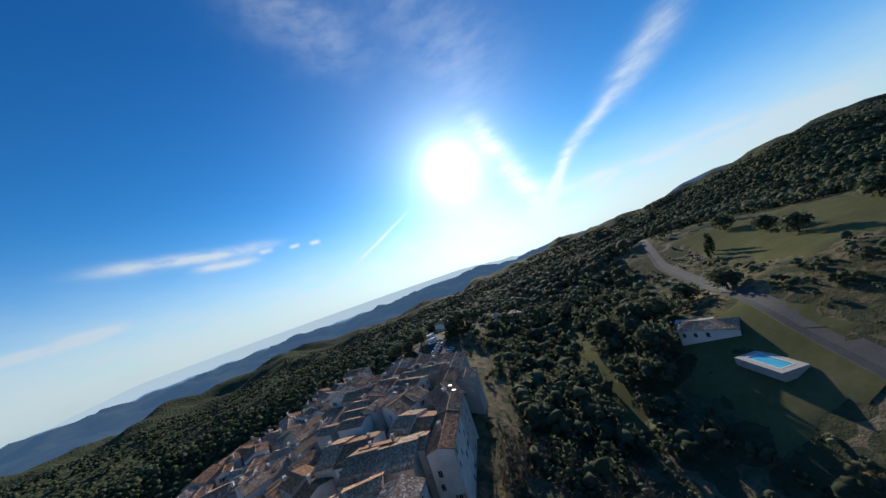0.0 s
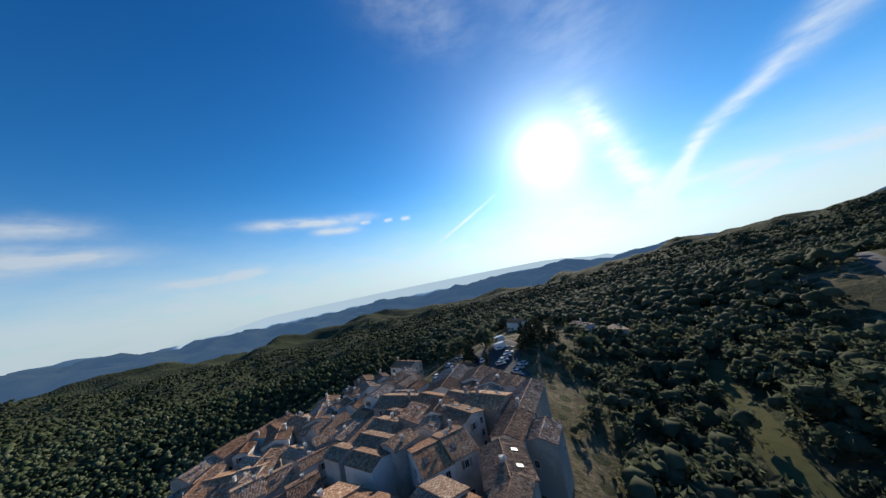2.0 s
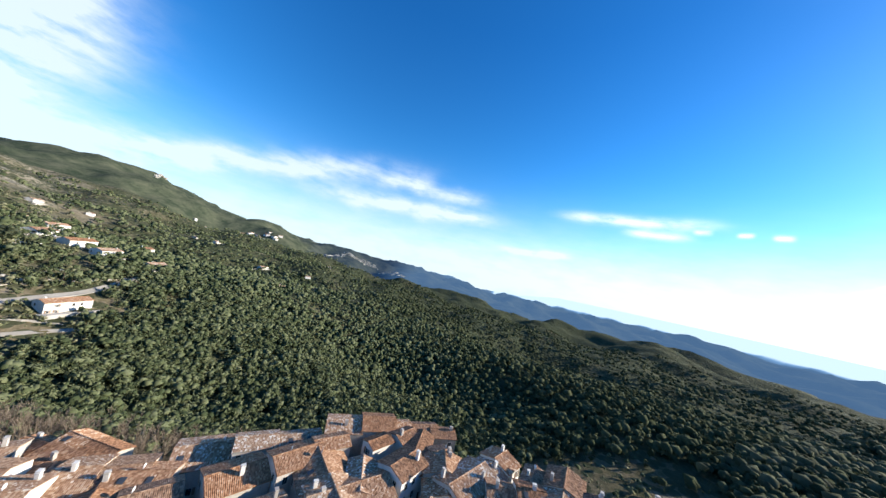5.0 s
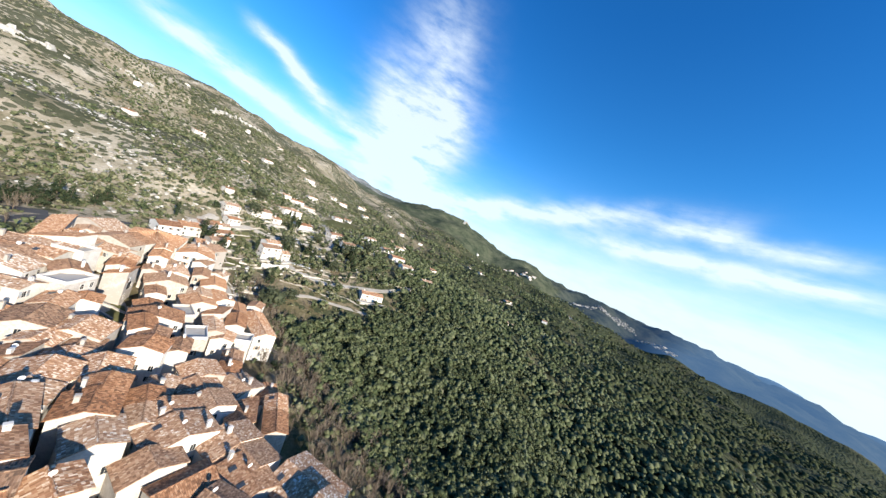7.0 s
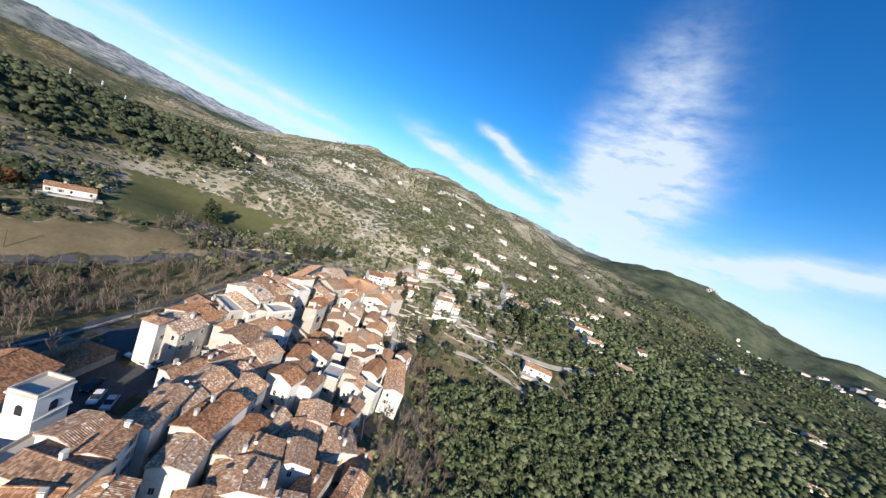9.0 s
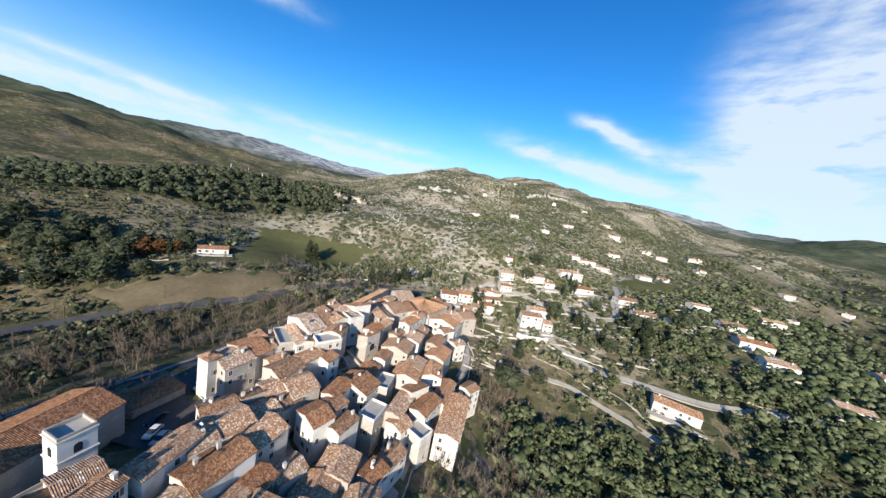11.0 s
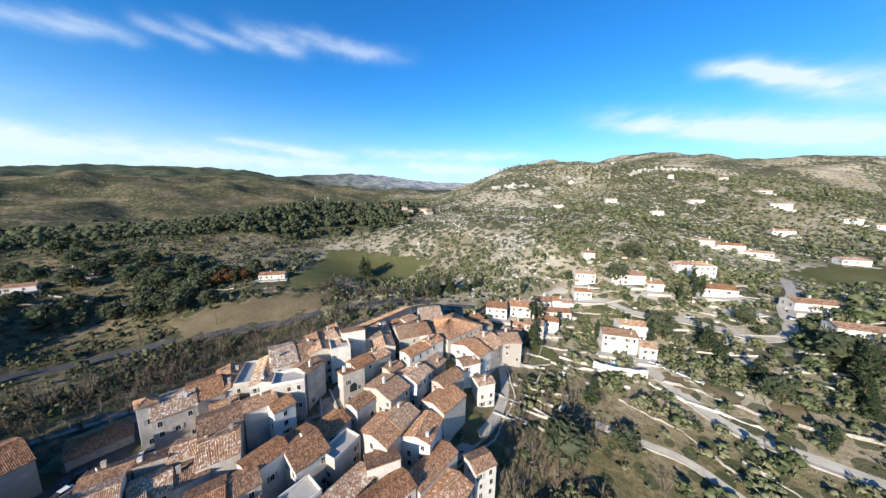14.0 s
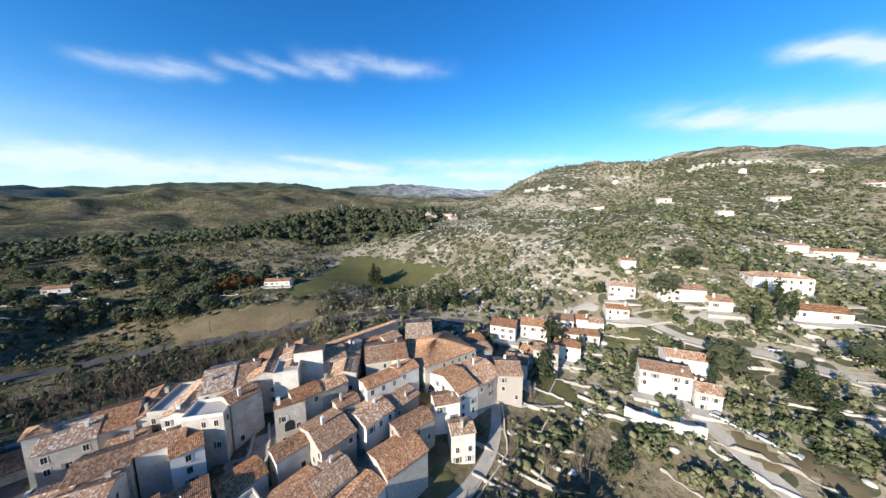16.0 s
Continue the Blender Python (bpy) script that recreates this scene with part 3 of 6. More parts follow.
def distance_material():
    """Hills and mountains kilometres away, with blue haze painted in as a glow."""
    m = bpy.data.materials.new("distant_hills_hazed")
    m.use_nodes = True
    t = m.node_tree
    p = t.nodes["Principled BSDF"]
    p.inputs["Roughness"].default_value = 1.0
    p.inputs["Specular IOR Level"].default_value = 0.0
    at = t.nodes.new("ShaderNodeVertexColor")
    at.layer_name = "cover"
    geo = t.nodes.new("ShaderNodeNewGeometry")
    n = node(t, "ShaderNodeTexNoise", Scale=0.011, Detail=10.0, Roughness=0.78)
    t.links.new(geo.outputs["Position"], n.inputs["Vector"])
    sep = t.nodes.new("ShaderNodeSeparateColor")
    t.links.new(at.outputs[0], sep.inputs[0])
    ramp = t.nodes.new("ShaderNodeValToRGB")
    for e, (pos, col) in zip(ramp.color_ramp.elements, ((0.4, (0.035, 0.048, 0.030)), (0.62, (0.105, 0.112, 0.072)))):
        e.position, e.color = pos, (*col, 1.0)
    t.links.new(n.outputs["Fac"], ramp.inputs[0])
    pale = t.nodes.new("ShaderNodeValToRGB")
    for e, (pos, col) in zip(pale.color_ramp.elements, ((0.42, (0.16, 0.18, 0.18)), (0.58, (0.50, 0.50, 0.50)))):
        e.position, e.color = pos, (*col, 1.0)
    t.links.new(n.outputs["Fac"], pale.inputs[0])
    c = mix_node(t, sep.outputs[1], ramp.outputs[0], pale.outputs[0])
    t.links.new(c, p.inputs["Base Color"])
    # the haze: a blue-to-white emission mixed in by the third cover channel
    haze_glow = node(t, "ShaderNodeEmission", Strength=0.5)
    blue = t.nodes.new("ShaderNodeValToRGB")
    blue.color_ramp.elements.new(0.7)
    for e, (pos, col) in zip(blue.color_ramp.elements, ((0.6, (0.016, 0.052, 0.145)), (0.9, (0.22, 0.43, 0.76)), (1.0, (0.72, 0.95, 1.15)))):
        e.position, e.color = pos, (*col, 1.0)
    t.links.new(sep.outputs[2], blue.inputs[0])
    t.links.new(blue.outputs[0], haze_glow.inputs[0])
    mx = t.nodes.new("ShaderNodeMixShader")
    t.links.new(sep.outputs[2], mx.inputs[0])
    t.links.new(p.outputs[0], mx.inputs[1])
    t.links.new(haze_glow.outputs[0], mx.inputs[2])
    out = [o for o in t.nodes if o.type == "OUTPUT_MATERIAL"][0]
    t.links.new(mx.outputs[0], out.inputs[0])
    return m


def build_ground():
    radii = np.concatenate([np.linspace(0, 300, 121)[1:], np.geomspace(303, 1600, 130), np.geomspace(1640, 4880, 70)])
    na = 400
    th = np.linspace(0, 2 * math.pi, na, endpoint=False)
    R, T = np.meshgrid(radii, th, indexing="ij")
    x, y = -60 + R * np.sin(T), R * np.cos(T)
    z = ground(x, y)
    z = z + np.clip((260 - R) / 260, 0, 1) * waves(x, y, 14, 3, 3) * 0.35
    x, y, z = (np.concatenate([[c], a.ravel()]) for c, a in ((-60.0, x), (0.0, y), (float(ground(-60, 0)), z)))
    n = len(radii)
    i, j = np.meshgrid(np.arange(n - 1), np.arange(na), indexing="ij")
    a, b = 1 + i * na + j, 1 + i * na + (j + 1) % na
    quads = np.stack([a, a + na, b + na, b], -1).reshape(-1, 4)
    fan = np.array([[0, 1 + k, 1 + (k + 1) % na, 0] for k in range(na)])[:, :3]
    ring = np.repeat(radii[:-1] > 1600, na)
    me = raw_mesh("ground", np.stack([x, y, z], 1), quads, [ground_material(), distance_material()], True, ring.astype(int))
    rr, aa = np.hypot(x + 60, y), np.degrees(np.arctan2(x + 60, y))
    w, k = wood(x, y), rocky(x, y)
    scrub = np.clip(0.75 + 0.4 * waves(x, y, 160, 3, 31), 0.2, 1.0) * np.where(rr > 240, 1.0, 0.8)
    mount = np.clip((rr - 1600) / 1800, 0, 1) * np.clip((np.abs(aa) - 128) / 22, 0, 1) * np.clip((z - 170) / 120, 0, 1)
    k = np.where(rr > 1600, mount, np.where(rr > 420, np.maximum(k, (0.5 + 0.3 * waves(x, y, 120, 3, 61)) * np.clip((55 - np.abs((aa + 345) % 360 - 180)) / 20, 0, 1) * (1 - 0.7 * w)), k))
    # painted haze by distance and bearing, full over the far plain
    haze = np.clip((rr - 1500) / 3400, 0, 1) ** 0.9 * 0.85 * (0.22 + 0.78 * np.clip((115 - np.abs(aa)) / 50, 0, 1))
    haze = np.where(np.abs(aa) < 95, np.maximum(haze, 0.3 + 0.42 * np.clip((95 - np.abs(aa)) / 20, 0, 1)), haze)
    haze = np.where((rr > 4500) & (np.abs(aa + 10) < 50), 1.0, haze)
    # third channel: scrub near by, painted haze beyond 1600 m
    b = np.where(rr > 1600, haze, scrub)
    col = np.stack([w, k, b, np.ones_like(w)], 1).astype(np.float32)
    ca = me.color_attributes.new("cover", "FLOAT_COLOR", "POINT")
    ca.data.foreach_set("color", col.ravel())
    ob = new("ground", me)
    return tagged(ob, "hillside of dry grass, scrub and woodland reaching hills with painted blue haze", "ground", kind="structure")


build_ground()


# ---- helpers for things ----
def part(name, me, parent, m=None, label=""):
    ob = new(name, me)
    ob.parent = parent
    if m is not None:
        ob.matrix_basis = m
    return tagged(ob, label) if label else ob


def box_arrays(boxes):
    """Corners and faces of boxes given as (x0, y0, z0, x1, y1, z1)."""
    vs, fs = [], []
    for x0, y0, z0, x1, y1, z1 in boxes:
        o = len(vs)
        vs += [(x0, y0, z0), (x1, y0, z0), (x1, y1, z0), (x0, y1, z0), (x0, y0, z1), (x1, y0, z1), (x1, y1, z1), (x0, y1, z1)]
        fs += [(o, o + 3, o + 2, o + 1), (o + 4, o + 5, o + 6, o + 7), (o, o + 1, o + 5, o + 4), (o + 1, o + 2, o + 6, o + 5), (o + 2, o + 3, o + 7, o + 6), (o + 3, o, o + 4, o + 7)]
    return vs, fs


def boxes_mesh(name, boxes, mat):
    vs, fs = box_arrays(boxes)
    return raw_mesh(name, vs, fs, mat)


def ribbon(name, pts, width, mat, label, category="road", lift=0.12, step=2.5):
    """A road, track or path laid on the ground along a line, with a little thickness."""
    dense = []
    for (ax, ay), (bx, by) in zip(pts[:-1], pts[1:]):
        n = max(1, int(math.hypot(bx - ax, by - ay) / step))
        dense += [(ax + (bx - ax) * i / n, ay + (by - ay) * i / n) for i in range(n)]
    dense = np.array(dense + [pts[-1]], float)
    for _ in range(6):
        dense[1:-1] = 0.25 * dense[:-2] + 0.5 * dense[1:-1] + 0.25 * dense[2:]
    d = np.gradient(dense, axis=0)
    d /= np.linalg.norm(d, axis=1)[:, None]
    nrm = np.stack([-d[:, 1], d[:, 0]], 1)
    cz = ground(dense[:, 0], dense[:, 1])
    rows = []
    for off, dz in ((-0.5, -0.6), (-0.5, lift), (-0.17, lift + 0.04), (0.17, lift + 0.04), (0.5, lift), (0.5, -0.6)):
        p = dense + nrm * width * off
        zz = np.maximum(ground(p[:, 0], p[:, 1]), cz - 0.3) + dz
        rows.append(np.column_stack([p, zz]))
    v = np.stack(rows, 1)
    n, k = v.shape[:2]
    i, j = np.meshgrid(np.arange(n - 1), np.arange(k - 1), indexing="ij")
    a = i * k + j
    f = np.stack([a, a + 1, a + k + 1, a + k], -1).reshape(-1, 4)[:, ::-1]
    return tagged(new(name, raw_mesh(name, v.reshape(-1, 3), f, mat, False)), label, category, kind="structure")


def patch(name, pts, mat, label, category="field", lift=0.15, step=4.0):
    """A field with an outline of corners, laid on the ground."""
    pts = np.array(pts, float)
    x0, y0, x1, y1 = *pts.min(0), *pts.max(0)
    nx, ny = int((x1 - x0) / step) + 2, int((y1 - y0) / step) + 2
    X, Y = np.meshgrid(np.linspace(x0, x1, nx), np.linspace(y0, y1, ny), indexing="ij")
    wx, wy = X + waves(X, Y, 18, 3, 41) * 2.5, Y + waves(X, Y, 18, 3, 42) * 2.5
    inside = np.zeros(X.shape, bool)
    for (ax, ay), (bx, by) in zip(pts, np.roll(pts, -1, 0)):
        cross = ((ay > wy) != (by > wy)) & (wx < (bx - ax) * (wy - ay) / (by - ay + 1e-9) + ax)
        inside ^= cross
    Z = ground(X, Y) + np.where(inside, lift, -0.8)
    i, j = np.meshgrid(np.arange(nx - 1), np.arange(ny - 1), indexing="ij")
    a = (i * ny + j)
    keep = inside[:-1, :-1] | inside[1:, :-1] | inside[:-1, 1:] | inside[1:, 1:]
    f = np.stack([a, a + ny, a + ny + 1, a + 1], -1)[keep]
    return tagged(new(name, raw_mesh(name, np.stack([X, Y, Z], -1).reshape(-1, 3), f, mat, True)), label, category, kind="structure")


# ---- houses ----
FOOT = []          # footprints: x, y, half length, half width, cos, sin, eave height


def in_house(x, y, grow=0.0, below=None):
    for hx, hy, a, b, c, s, ez in FOOT:
        dx, dy = x - hx, y - hy
        if abs(c * dx + s * dy) < a + grow and abs(-s * dx + c * dy) < b + grow and (below is None or below < ez):
            return True
    return False


def tiles(length, run, slope, pitch=0.27, rng=random):
    """One slope of canal tiles: local x along the eave, y up the slope from the eave at y=0, z up. Returns corners, faces, uv."""
    nt, rows = max(4, int(length / pitch)), max(2, int(run / (3.0 * pitch)))
    xs = np.linspace(-length / 2, length / 2, nt * 2 + 1)
    vs, fs, uv = [], [], []
    wave = np.where(np.arange(len(xs)) % 2 == 1, 0.06, 0.0)
    sag = [rng.uniform(-0.05, 0.03) for _ in range(6)]
    for r in range(rows + 1):
        yy = run * r / rows
        jit = np.array([rng.uniform(-0.02, 0.02) for _ in xs])
        dip = np.interp(np.linspace(0, 5, len(xs)), range(6), sag) * math.sin(math.pi * r / rows)
        for k, x in enumerate(xs):
            vs.append((x, yy + jit[k], yy * slope + wave[k] + jit[k] + dip[k] + (0.04 if r % 2 else 0.0)))
            uv.append((k / 2 + 0.25, yy / 0.38 + 0.01))
    k = len(xs)
    for r in range(rows):
        for c in range(k - 1):
            a = r * k + c
            fs.append((a, a + 1, a + k + 1, a + k))
    o = len(vs)
    for x, y in ((-length / 2, 0), (length / 2, 0), (length / 2, run), (-length / 2, run)):
        vs.append((x, y, y * slope - 0.14))
        uv.append((0.0, 0.0))
    fs.append((o + 3, o + 2, o + 1, o))
    fs += [(0, o, o + 1, k - 1), (k - 1, o + 1, o + 2, rows * k + k - 1), (o + 2, o + 3, rows * k, rows * k + k - 1), (o + 3, o, 0, rows * k)]
    return vs, fs, uv


def tile_mesh(pieces, extra=()):
    """Slopes of tiles, each with its placing matrix, joined into one roof; extra: ridge caps as (a, b) lines."""
    V, F, U = [], [], []
    for (vs, fs, uv), m in pieces:
        o = len(V)
        V += [tuple(m @ Vector(v)) for v in vs]
        U += uv
        F += [tuple(i + o for i in f) for f in fs]
    for a, b in extra:
        a, b = Vector(a), Vector(b)
        d = (b - a).normalized()
        side = d.cross(Vector((0, 0, 1))).normalized()
        n = max(2, int((b - a).length / 0.4))
        o = len(V)
        for i in range(n + 1):
            p = a + (b - a) * i / n
            lift = 0.05 if i % 2 else 0.0
            for sx, sz in ((-0.17, -0.05), (-0.09, 0.09 + lift), (0.09, 0.09 + lift), (0.17, -0.05)):
                V.append(tuple(p + side * sx + Vector((0, 0, sz))))
                U.append((500 + i, sx))
        for i in range(n):
            for c in range(3):
                q = o + i * 4 + c
                F.append((q, q + 1, q + 5, q + 4))
    me = bpy.data.meshes.new("roof")
    me.from_pydata(V, [], F)
    me.materials.append(TILE)
    layer = me.uv_layers.new(name="UVMap")
    idx = np.zeros(len(me.loops), np.int32)
    me.loops.foreach_get("vertex_index", idx)
    # every tile keeps one shade: take the face's smallest corner
    uvs = np.array(U, np.float32)[idx]
    layer.data.foreach_set("uv", uvs.ravel())
    me.update()
    return me


def window_meshes():
    ring = boxes_mesh("window_frame", [(-0.55, -0.05, -0.75, -0.43, 0.05, 0.75), (0.43, -0.05, -0.75, 0.55, 0.05, 0.75), (-0.43, -0.05, 0.63, 0.43, 0.05, 0.75),
                                       (-0.62, -0.12, -0.87, 0.62, 0.05, -0.75), (-0.02, -0.02, -0.75, 0.02, 0.03, 0.63)], FRAME)
    pane = boxes_mesh("pane", [(-0.44, -0.005, -0.76, 0.44, 0.03, 0.64)], PANE)
    shutter = boxes_mesh("shutter", [(-0.26, -0.05, -0.75, 0.26, 0.0, 0.75)], WOOD)
    return ring, pane, shutter


RING, PANE_MESH, SHUTTER = window_meshes()
DOOR = boxes_mesh("door", [(-0.5, -0.06, 0, 0.5, 0.03, 2.1), (-0.6, -0.04, 0, -0.5, 0.05, 2.2), (0.5, -0.04, 0, 0.6, 0.05, 2.2), (-0.5, -0.04, 2.1, 0.5, 0.05, 2.2)], WOOD)


def chimney_mesh(h):
    return boxes_mesh("chimney", [(-0.35, -0.28, 0, 0.35, 0.28, h), (-0.42, -0.35, h, 0.42, 0.35, h + 0.1), (-0.3, -0.2, h + 0.1, -0.2, 0.2, h + 0.3), (0.2, -0.2, h + 0.1, 0.3, 0.2, h + 0.3), (-0.4, -0.32, h + 0.3, 0.4, 0.32, h + 0.38)], PLASTER)


CHIMNEYS = [chimney_mesh(h) for h in (1.0, 1.4, 1.9)]


def dish_mesh():
    """A small white dish on a bent arm."""
    ring = [(0.4 * math.cos(i * math.pi / 6), 0.4 * math.sin(i * math.pi / 6)) for i in range(12)]
    v = [(0, 0.1, 1.0)] + [(a, 0.0, 1.0 + b) for a, b in ring] + [(0, 0.14, 1.0)] + [(a, 0.04, 1.0 + b) for a, b in ring]
    f = [(0, 1 + (i + 1) % 12, 1 + i) for i in range(12)] + [(13, 14 + i, 14 + (i + 1) % 12) for i in range(12)]
    v += [(x, y, z) for z in (-0.3, 1.0) for x, y in ((-0.04, 0.12), (0.04, 0.12), (0.04, 0.2), (-0.04, 0.2))]
    f += [(26, 27, 31, 30), (27, 28, 32, 31), (28, 29, 33, 32), (29, 26, 30, 33), (30, 31, 32, 33)]
    me = bpy.data.meshes.new("satellite_dish")
    me.from_pydata(v, [], f)
    me.materials.append(CARS[0])
    return me


DISH = dish_mesh()
SKYLIGHT = boxes_mesh("skylight", [(-0.45, -0.6, 0.0, 0.45, 0.6, 0.14)], material("roof_glass", ((0.03, 0.04, 0.05), (0.06, 0.07, 0.085)), 0.5, 0.45))


def openings(root, x, y, l, w, rot, base, H, rng, dense=0.55, shutters=0.3):
    """Windows on the four walls wherever no neighbour stands against them."""
    c, s = math.cos(radians(rot)), math.sin(radians(rot))
    for side in range(4):
        half, span = (w / 2, l) if side % 2 == 0 else (l / 2, w)
        ang = 180 * (side // 2) + (90 if side % 2 else 0)
        ca, sa = math.cos(radians(ang)), math.sin(radians(ang))
        cols = max(1, int(span / 2.7))
        floors = max(1, int(H / 2.75))
        for f in range(floors):
            zz = H - 1.55 - 2.75 * f
            if zz < 1.3:
                continue
            for k in range(cols):
                u = (k + 0.5) * span / cols - span / 2 + rng.uniform(-0.2, 0.2)
                lx, ly = u * ca + half * sa, u * sa - half * ca
                ox, oy = lx + 0.7 * sa, ly - 0.7 * ca
                wx, wy = x + c * ox - s * oy, y + s * ox + c * oy
                if rng.random() > dense * (1.0 if H - zz < 9 else 0.5) or base + zz < gz(wx, wy) + 0.9 or in_house(wx, wy, 0.1, base + zz - 1.0):
                    continue
                m = pose(lx, ly, zz, 0, 0, ang)
                win = part("window", RING, root, m)
                part("pane", PANE_MESH, win)
                if rng.random() < shutters:
                    part("shutter", SHUTTER, win, pose(-0.82, -0.03, 0))
                    part("shutter", SHUTTER, win, pose(0.82, -0.03, 0))


def house(x, y, l, w, rot, eave, form="gable", slope=0.3, label="", walls=None, seed=None, dense=0.52, chimneys=None, name="house", group="village houses"):
    """A house with its ridge along its length; eave: height of the eaves above the datum."""
    rng = random.Random(seed if seed is not None else int(x * 131 + y * 17))
    c, s = math.cos(radians(rot)), math.sin(radians(rot))
    base = min(gz(x + c * a - s * b, y + s * a + c * b) for a in (-l / 2, l / 2) for b in (-w / 2, w / 2)) - 0.6
    eave = max(eave, base + 3.2)
    H = eave - base
    root = new(name)
    root.matrix_basis = pose(x, y, base, 0, 0, rot)
    tagged(root, label or rng.choice(LABELS), "house", group)
    up = w / 2 * slope
    v = [(-l / 2, -w / 2, 0), (l / 2, -w / 2, 0), (l / 2, w / 2, 0), (-l / 2, w / 2, 0), (-l / 2, -w / 2, H), (l / 2, -w / 2, H), (l / 2, w / 2, H), (-l / 2, w / 2, H)]
    me = bpy.data.meshes.new("wall")
    if form == "gable":
        v += [(-l / 2, 0, H + up), (l / 2, 0, H + up)]
        me.from_pydata(v, [], [(0, 1, 5, 4), (2, 3, 7, 6), (1, 2, 6, 9, 5), (3, 0, 4, 8, 7), (4, 5, 9, 8), (6, 7, 8, 9)])
    elif form == "lean":
        v[6], v[7] = (l / 2, w / 2, H + 2 * up), (-l / 2, w / 2, H + 2 * up)
        me.from_pydata(v, [], [(0, 1, 5, 4), (2, 3, 7, 6), (1, 2, 6, 5), (3, 0, 4, 7), (4, 5, 6, 7)])
    else:
        me.from_pydata(v, [], [(0, 1, 5, 4), (2, 3, 7, 6), (1, 2, 6, 5), (3, 0, 4, 7), (4, 5, 6, 7)])
    me.materials.append(walls or (STONE if rng.random() < 0.22 else PLASTER))
    part("wall", me, root)
    o = 0.32
    pitch = 0.27 if math.hypot(x + 60, y) < 175 else 0.8
    if form == "gable":
        a = tiles(l + 0.4, w / 2 + o, slope, pitch, rng), Matrix.Translation((0, -w / 2 - o, H + 0.12 - o * slope))
        b = tiles(l + 0.4, w / 2 + o, slope, pitch, rng), pose(0, w / 2 + o, H + 0.12 - o * slope, 0, 0, 180)
        part("roof", tile_mesh([a, b], [((-l / 2 - 0.2, 0, H + up + 0.14), (l / 2 + 0.2, 0, H + up + 0.14))]), root)
    elif form == "lean":
        a = tiles(l + 0.4, w + 2 * o, slope, pitch, rng), Matrix.Translation((0, -w / 2 - o, H + 0.12 - o * slope))
        part("roof", tile_mesh([a]), root)
    elif form == "hip":
        part("roof", hip_roof(l + 2 * o, w + 2 * o, slope, H + 0.05, rng), root)
    else:
        t = 0.22
        part("parapet", boxes_mesh("parapet", [(-l / 2, -w / 2, H, l / 2, -w / 2 + t, H + 0.8), (-l / 2, w / 2 - t, H, l / 2, w / 2, H + 0.8),
                                               (-l / 2, -w / 2 + t, H, -l / 2 + t, w / 2 - t, H + 0.8), (l / 2 - t, -w / 2 + t, H, l / 2, w / 2 - t, H + 0.8)], PLASTER), root)
        part("terrace", boxes_mesh("terrace", [(-l / 2 + t, -w / 2 + t, H, l / 2 - t, w / 2 - t, H + 0.06)], CONCRETE), root)
    if form != "flat":
        for _ in range(rng.choice((0, 0, 1, 1)) if chimneys is None else chimneys):
            px, py = rng.uniform(-0.42, 0.42) * l, rng.uniform(-0.35, 0.35) * w
            zz = H + (up * (1 - abs(py) / (w / 2)) if form == "gable" else up + py * slope if form == "lean" else up * 0.4) - 0.2
            part("chimney", rng.choice(CHIMNEYS), root, pose(px, py, zz, 0, 0, rng.choice((0, 90))))
    if form == "gable" and group == "village houses" and w > 5 and random.Random(int(x * 53 + y * 29)).random() < 0.16:
        tilt = math.degrees(math.atan(slope))
        for u in (-0.22, 0.2)[:1 + int(l > 9)]:
            part("skylight", SKYLIGHT, root, pose(u * l, -w * 0.26, H + up * 0.48 + 0.16, tilt, 0, 0), "dark glass skylight")
    if form != "flat" and rng.random() < 0.16:
        part("satellite_dish", DISH, root, pose(rng.uniform(-0.3, 0.3) * l, 0, H + up * (0.95 if form == "gable" else 0.6), 0, 0, 180 - math.degrees(math.atan2(s, c))), "small white satellite dish")
    return root, base, H, rng, dense


def hip_roof(l, w, slope, z, rng):
    """Four tiled slopes that meet in a short ridge."""
    up, r = w / 2 * slope, max(0.05, (l - w) / 2)
    V, F, U = [], [], []

    def face(a, b, c, d):
        a, b, c, d = map(Vector, (a, b, c, d))
        n, rows = max(4, int((b - a).length / 0.27)) * 2, max(2, int((d - a).length / 0.8))
        o = len(V)
        for i in range(rows + 1):
            f = i / rows
            p, q = a.lerp(d, f), b.lerp(c, f)
            for k in range(n + 1):
                pt = p.lerp(q, k / n)
                pt.z += (0.06 if k % 2 else 0.0) + rng.uniform(-0.02, 0.02) + (0.03 if i % 2 else 0)
                V.append(tuple(pt))
                U.append((k / 2 + 0.25, i * 2.1 + 0.01))
        for i in range(rows):
            for k in range(n):
                q = o + i * (n + 1) + k
                F.append((q, q + 1, q + n + 2, q + n + 1))
    A, B, C, D = (-l / 2, -w / 2, z), (l / 2, -w / 2, z), (l / 2, w / 2, z), (-l / 2, w / 2, z)
    E1, E2 = (-r, 0, z + up), (r, 0, z + up)
    face(A, B, E2, E1), face(C, D, E1, E2), face(B, C, E2, E2), face(D, A, E1, E1)
    o = len(V)
    for p in (A, B, C, D):
        V.append((p[0], p[1], p[2] - 0.12))
        U.append((0, 0))
    F.append((o + 3, o + 2, o + 1, o))
    me = bpy.data.meshes.new("roof")
    me.from_pydata(V, [], F)
    me.materials.append(TILE)
    layer = me.uv_layers.new(name="UVMap")
    idx = np.zeros(len(me.loops), np.int32)
    me.loops.foreach_get("vertex_index", idx)
    layer.data.foreach_set("uv", np.array(U, np.float32)[idx].ravel())
    me.update()
    return me


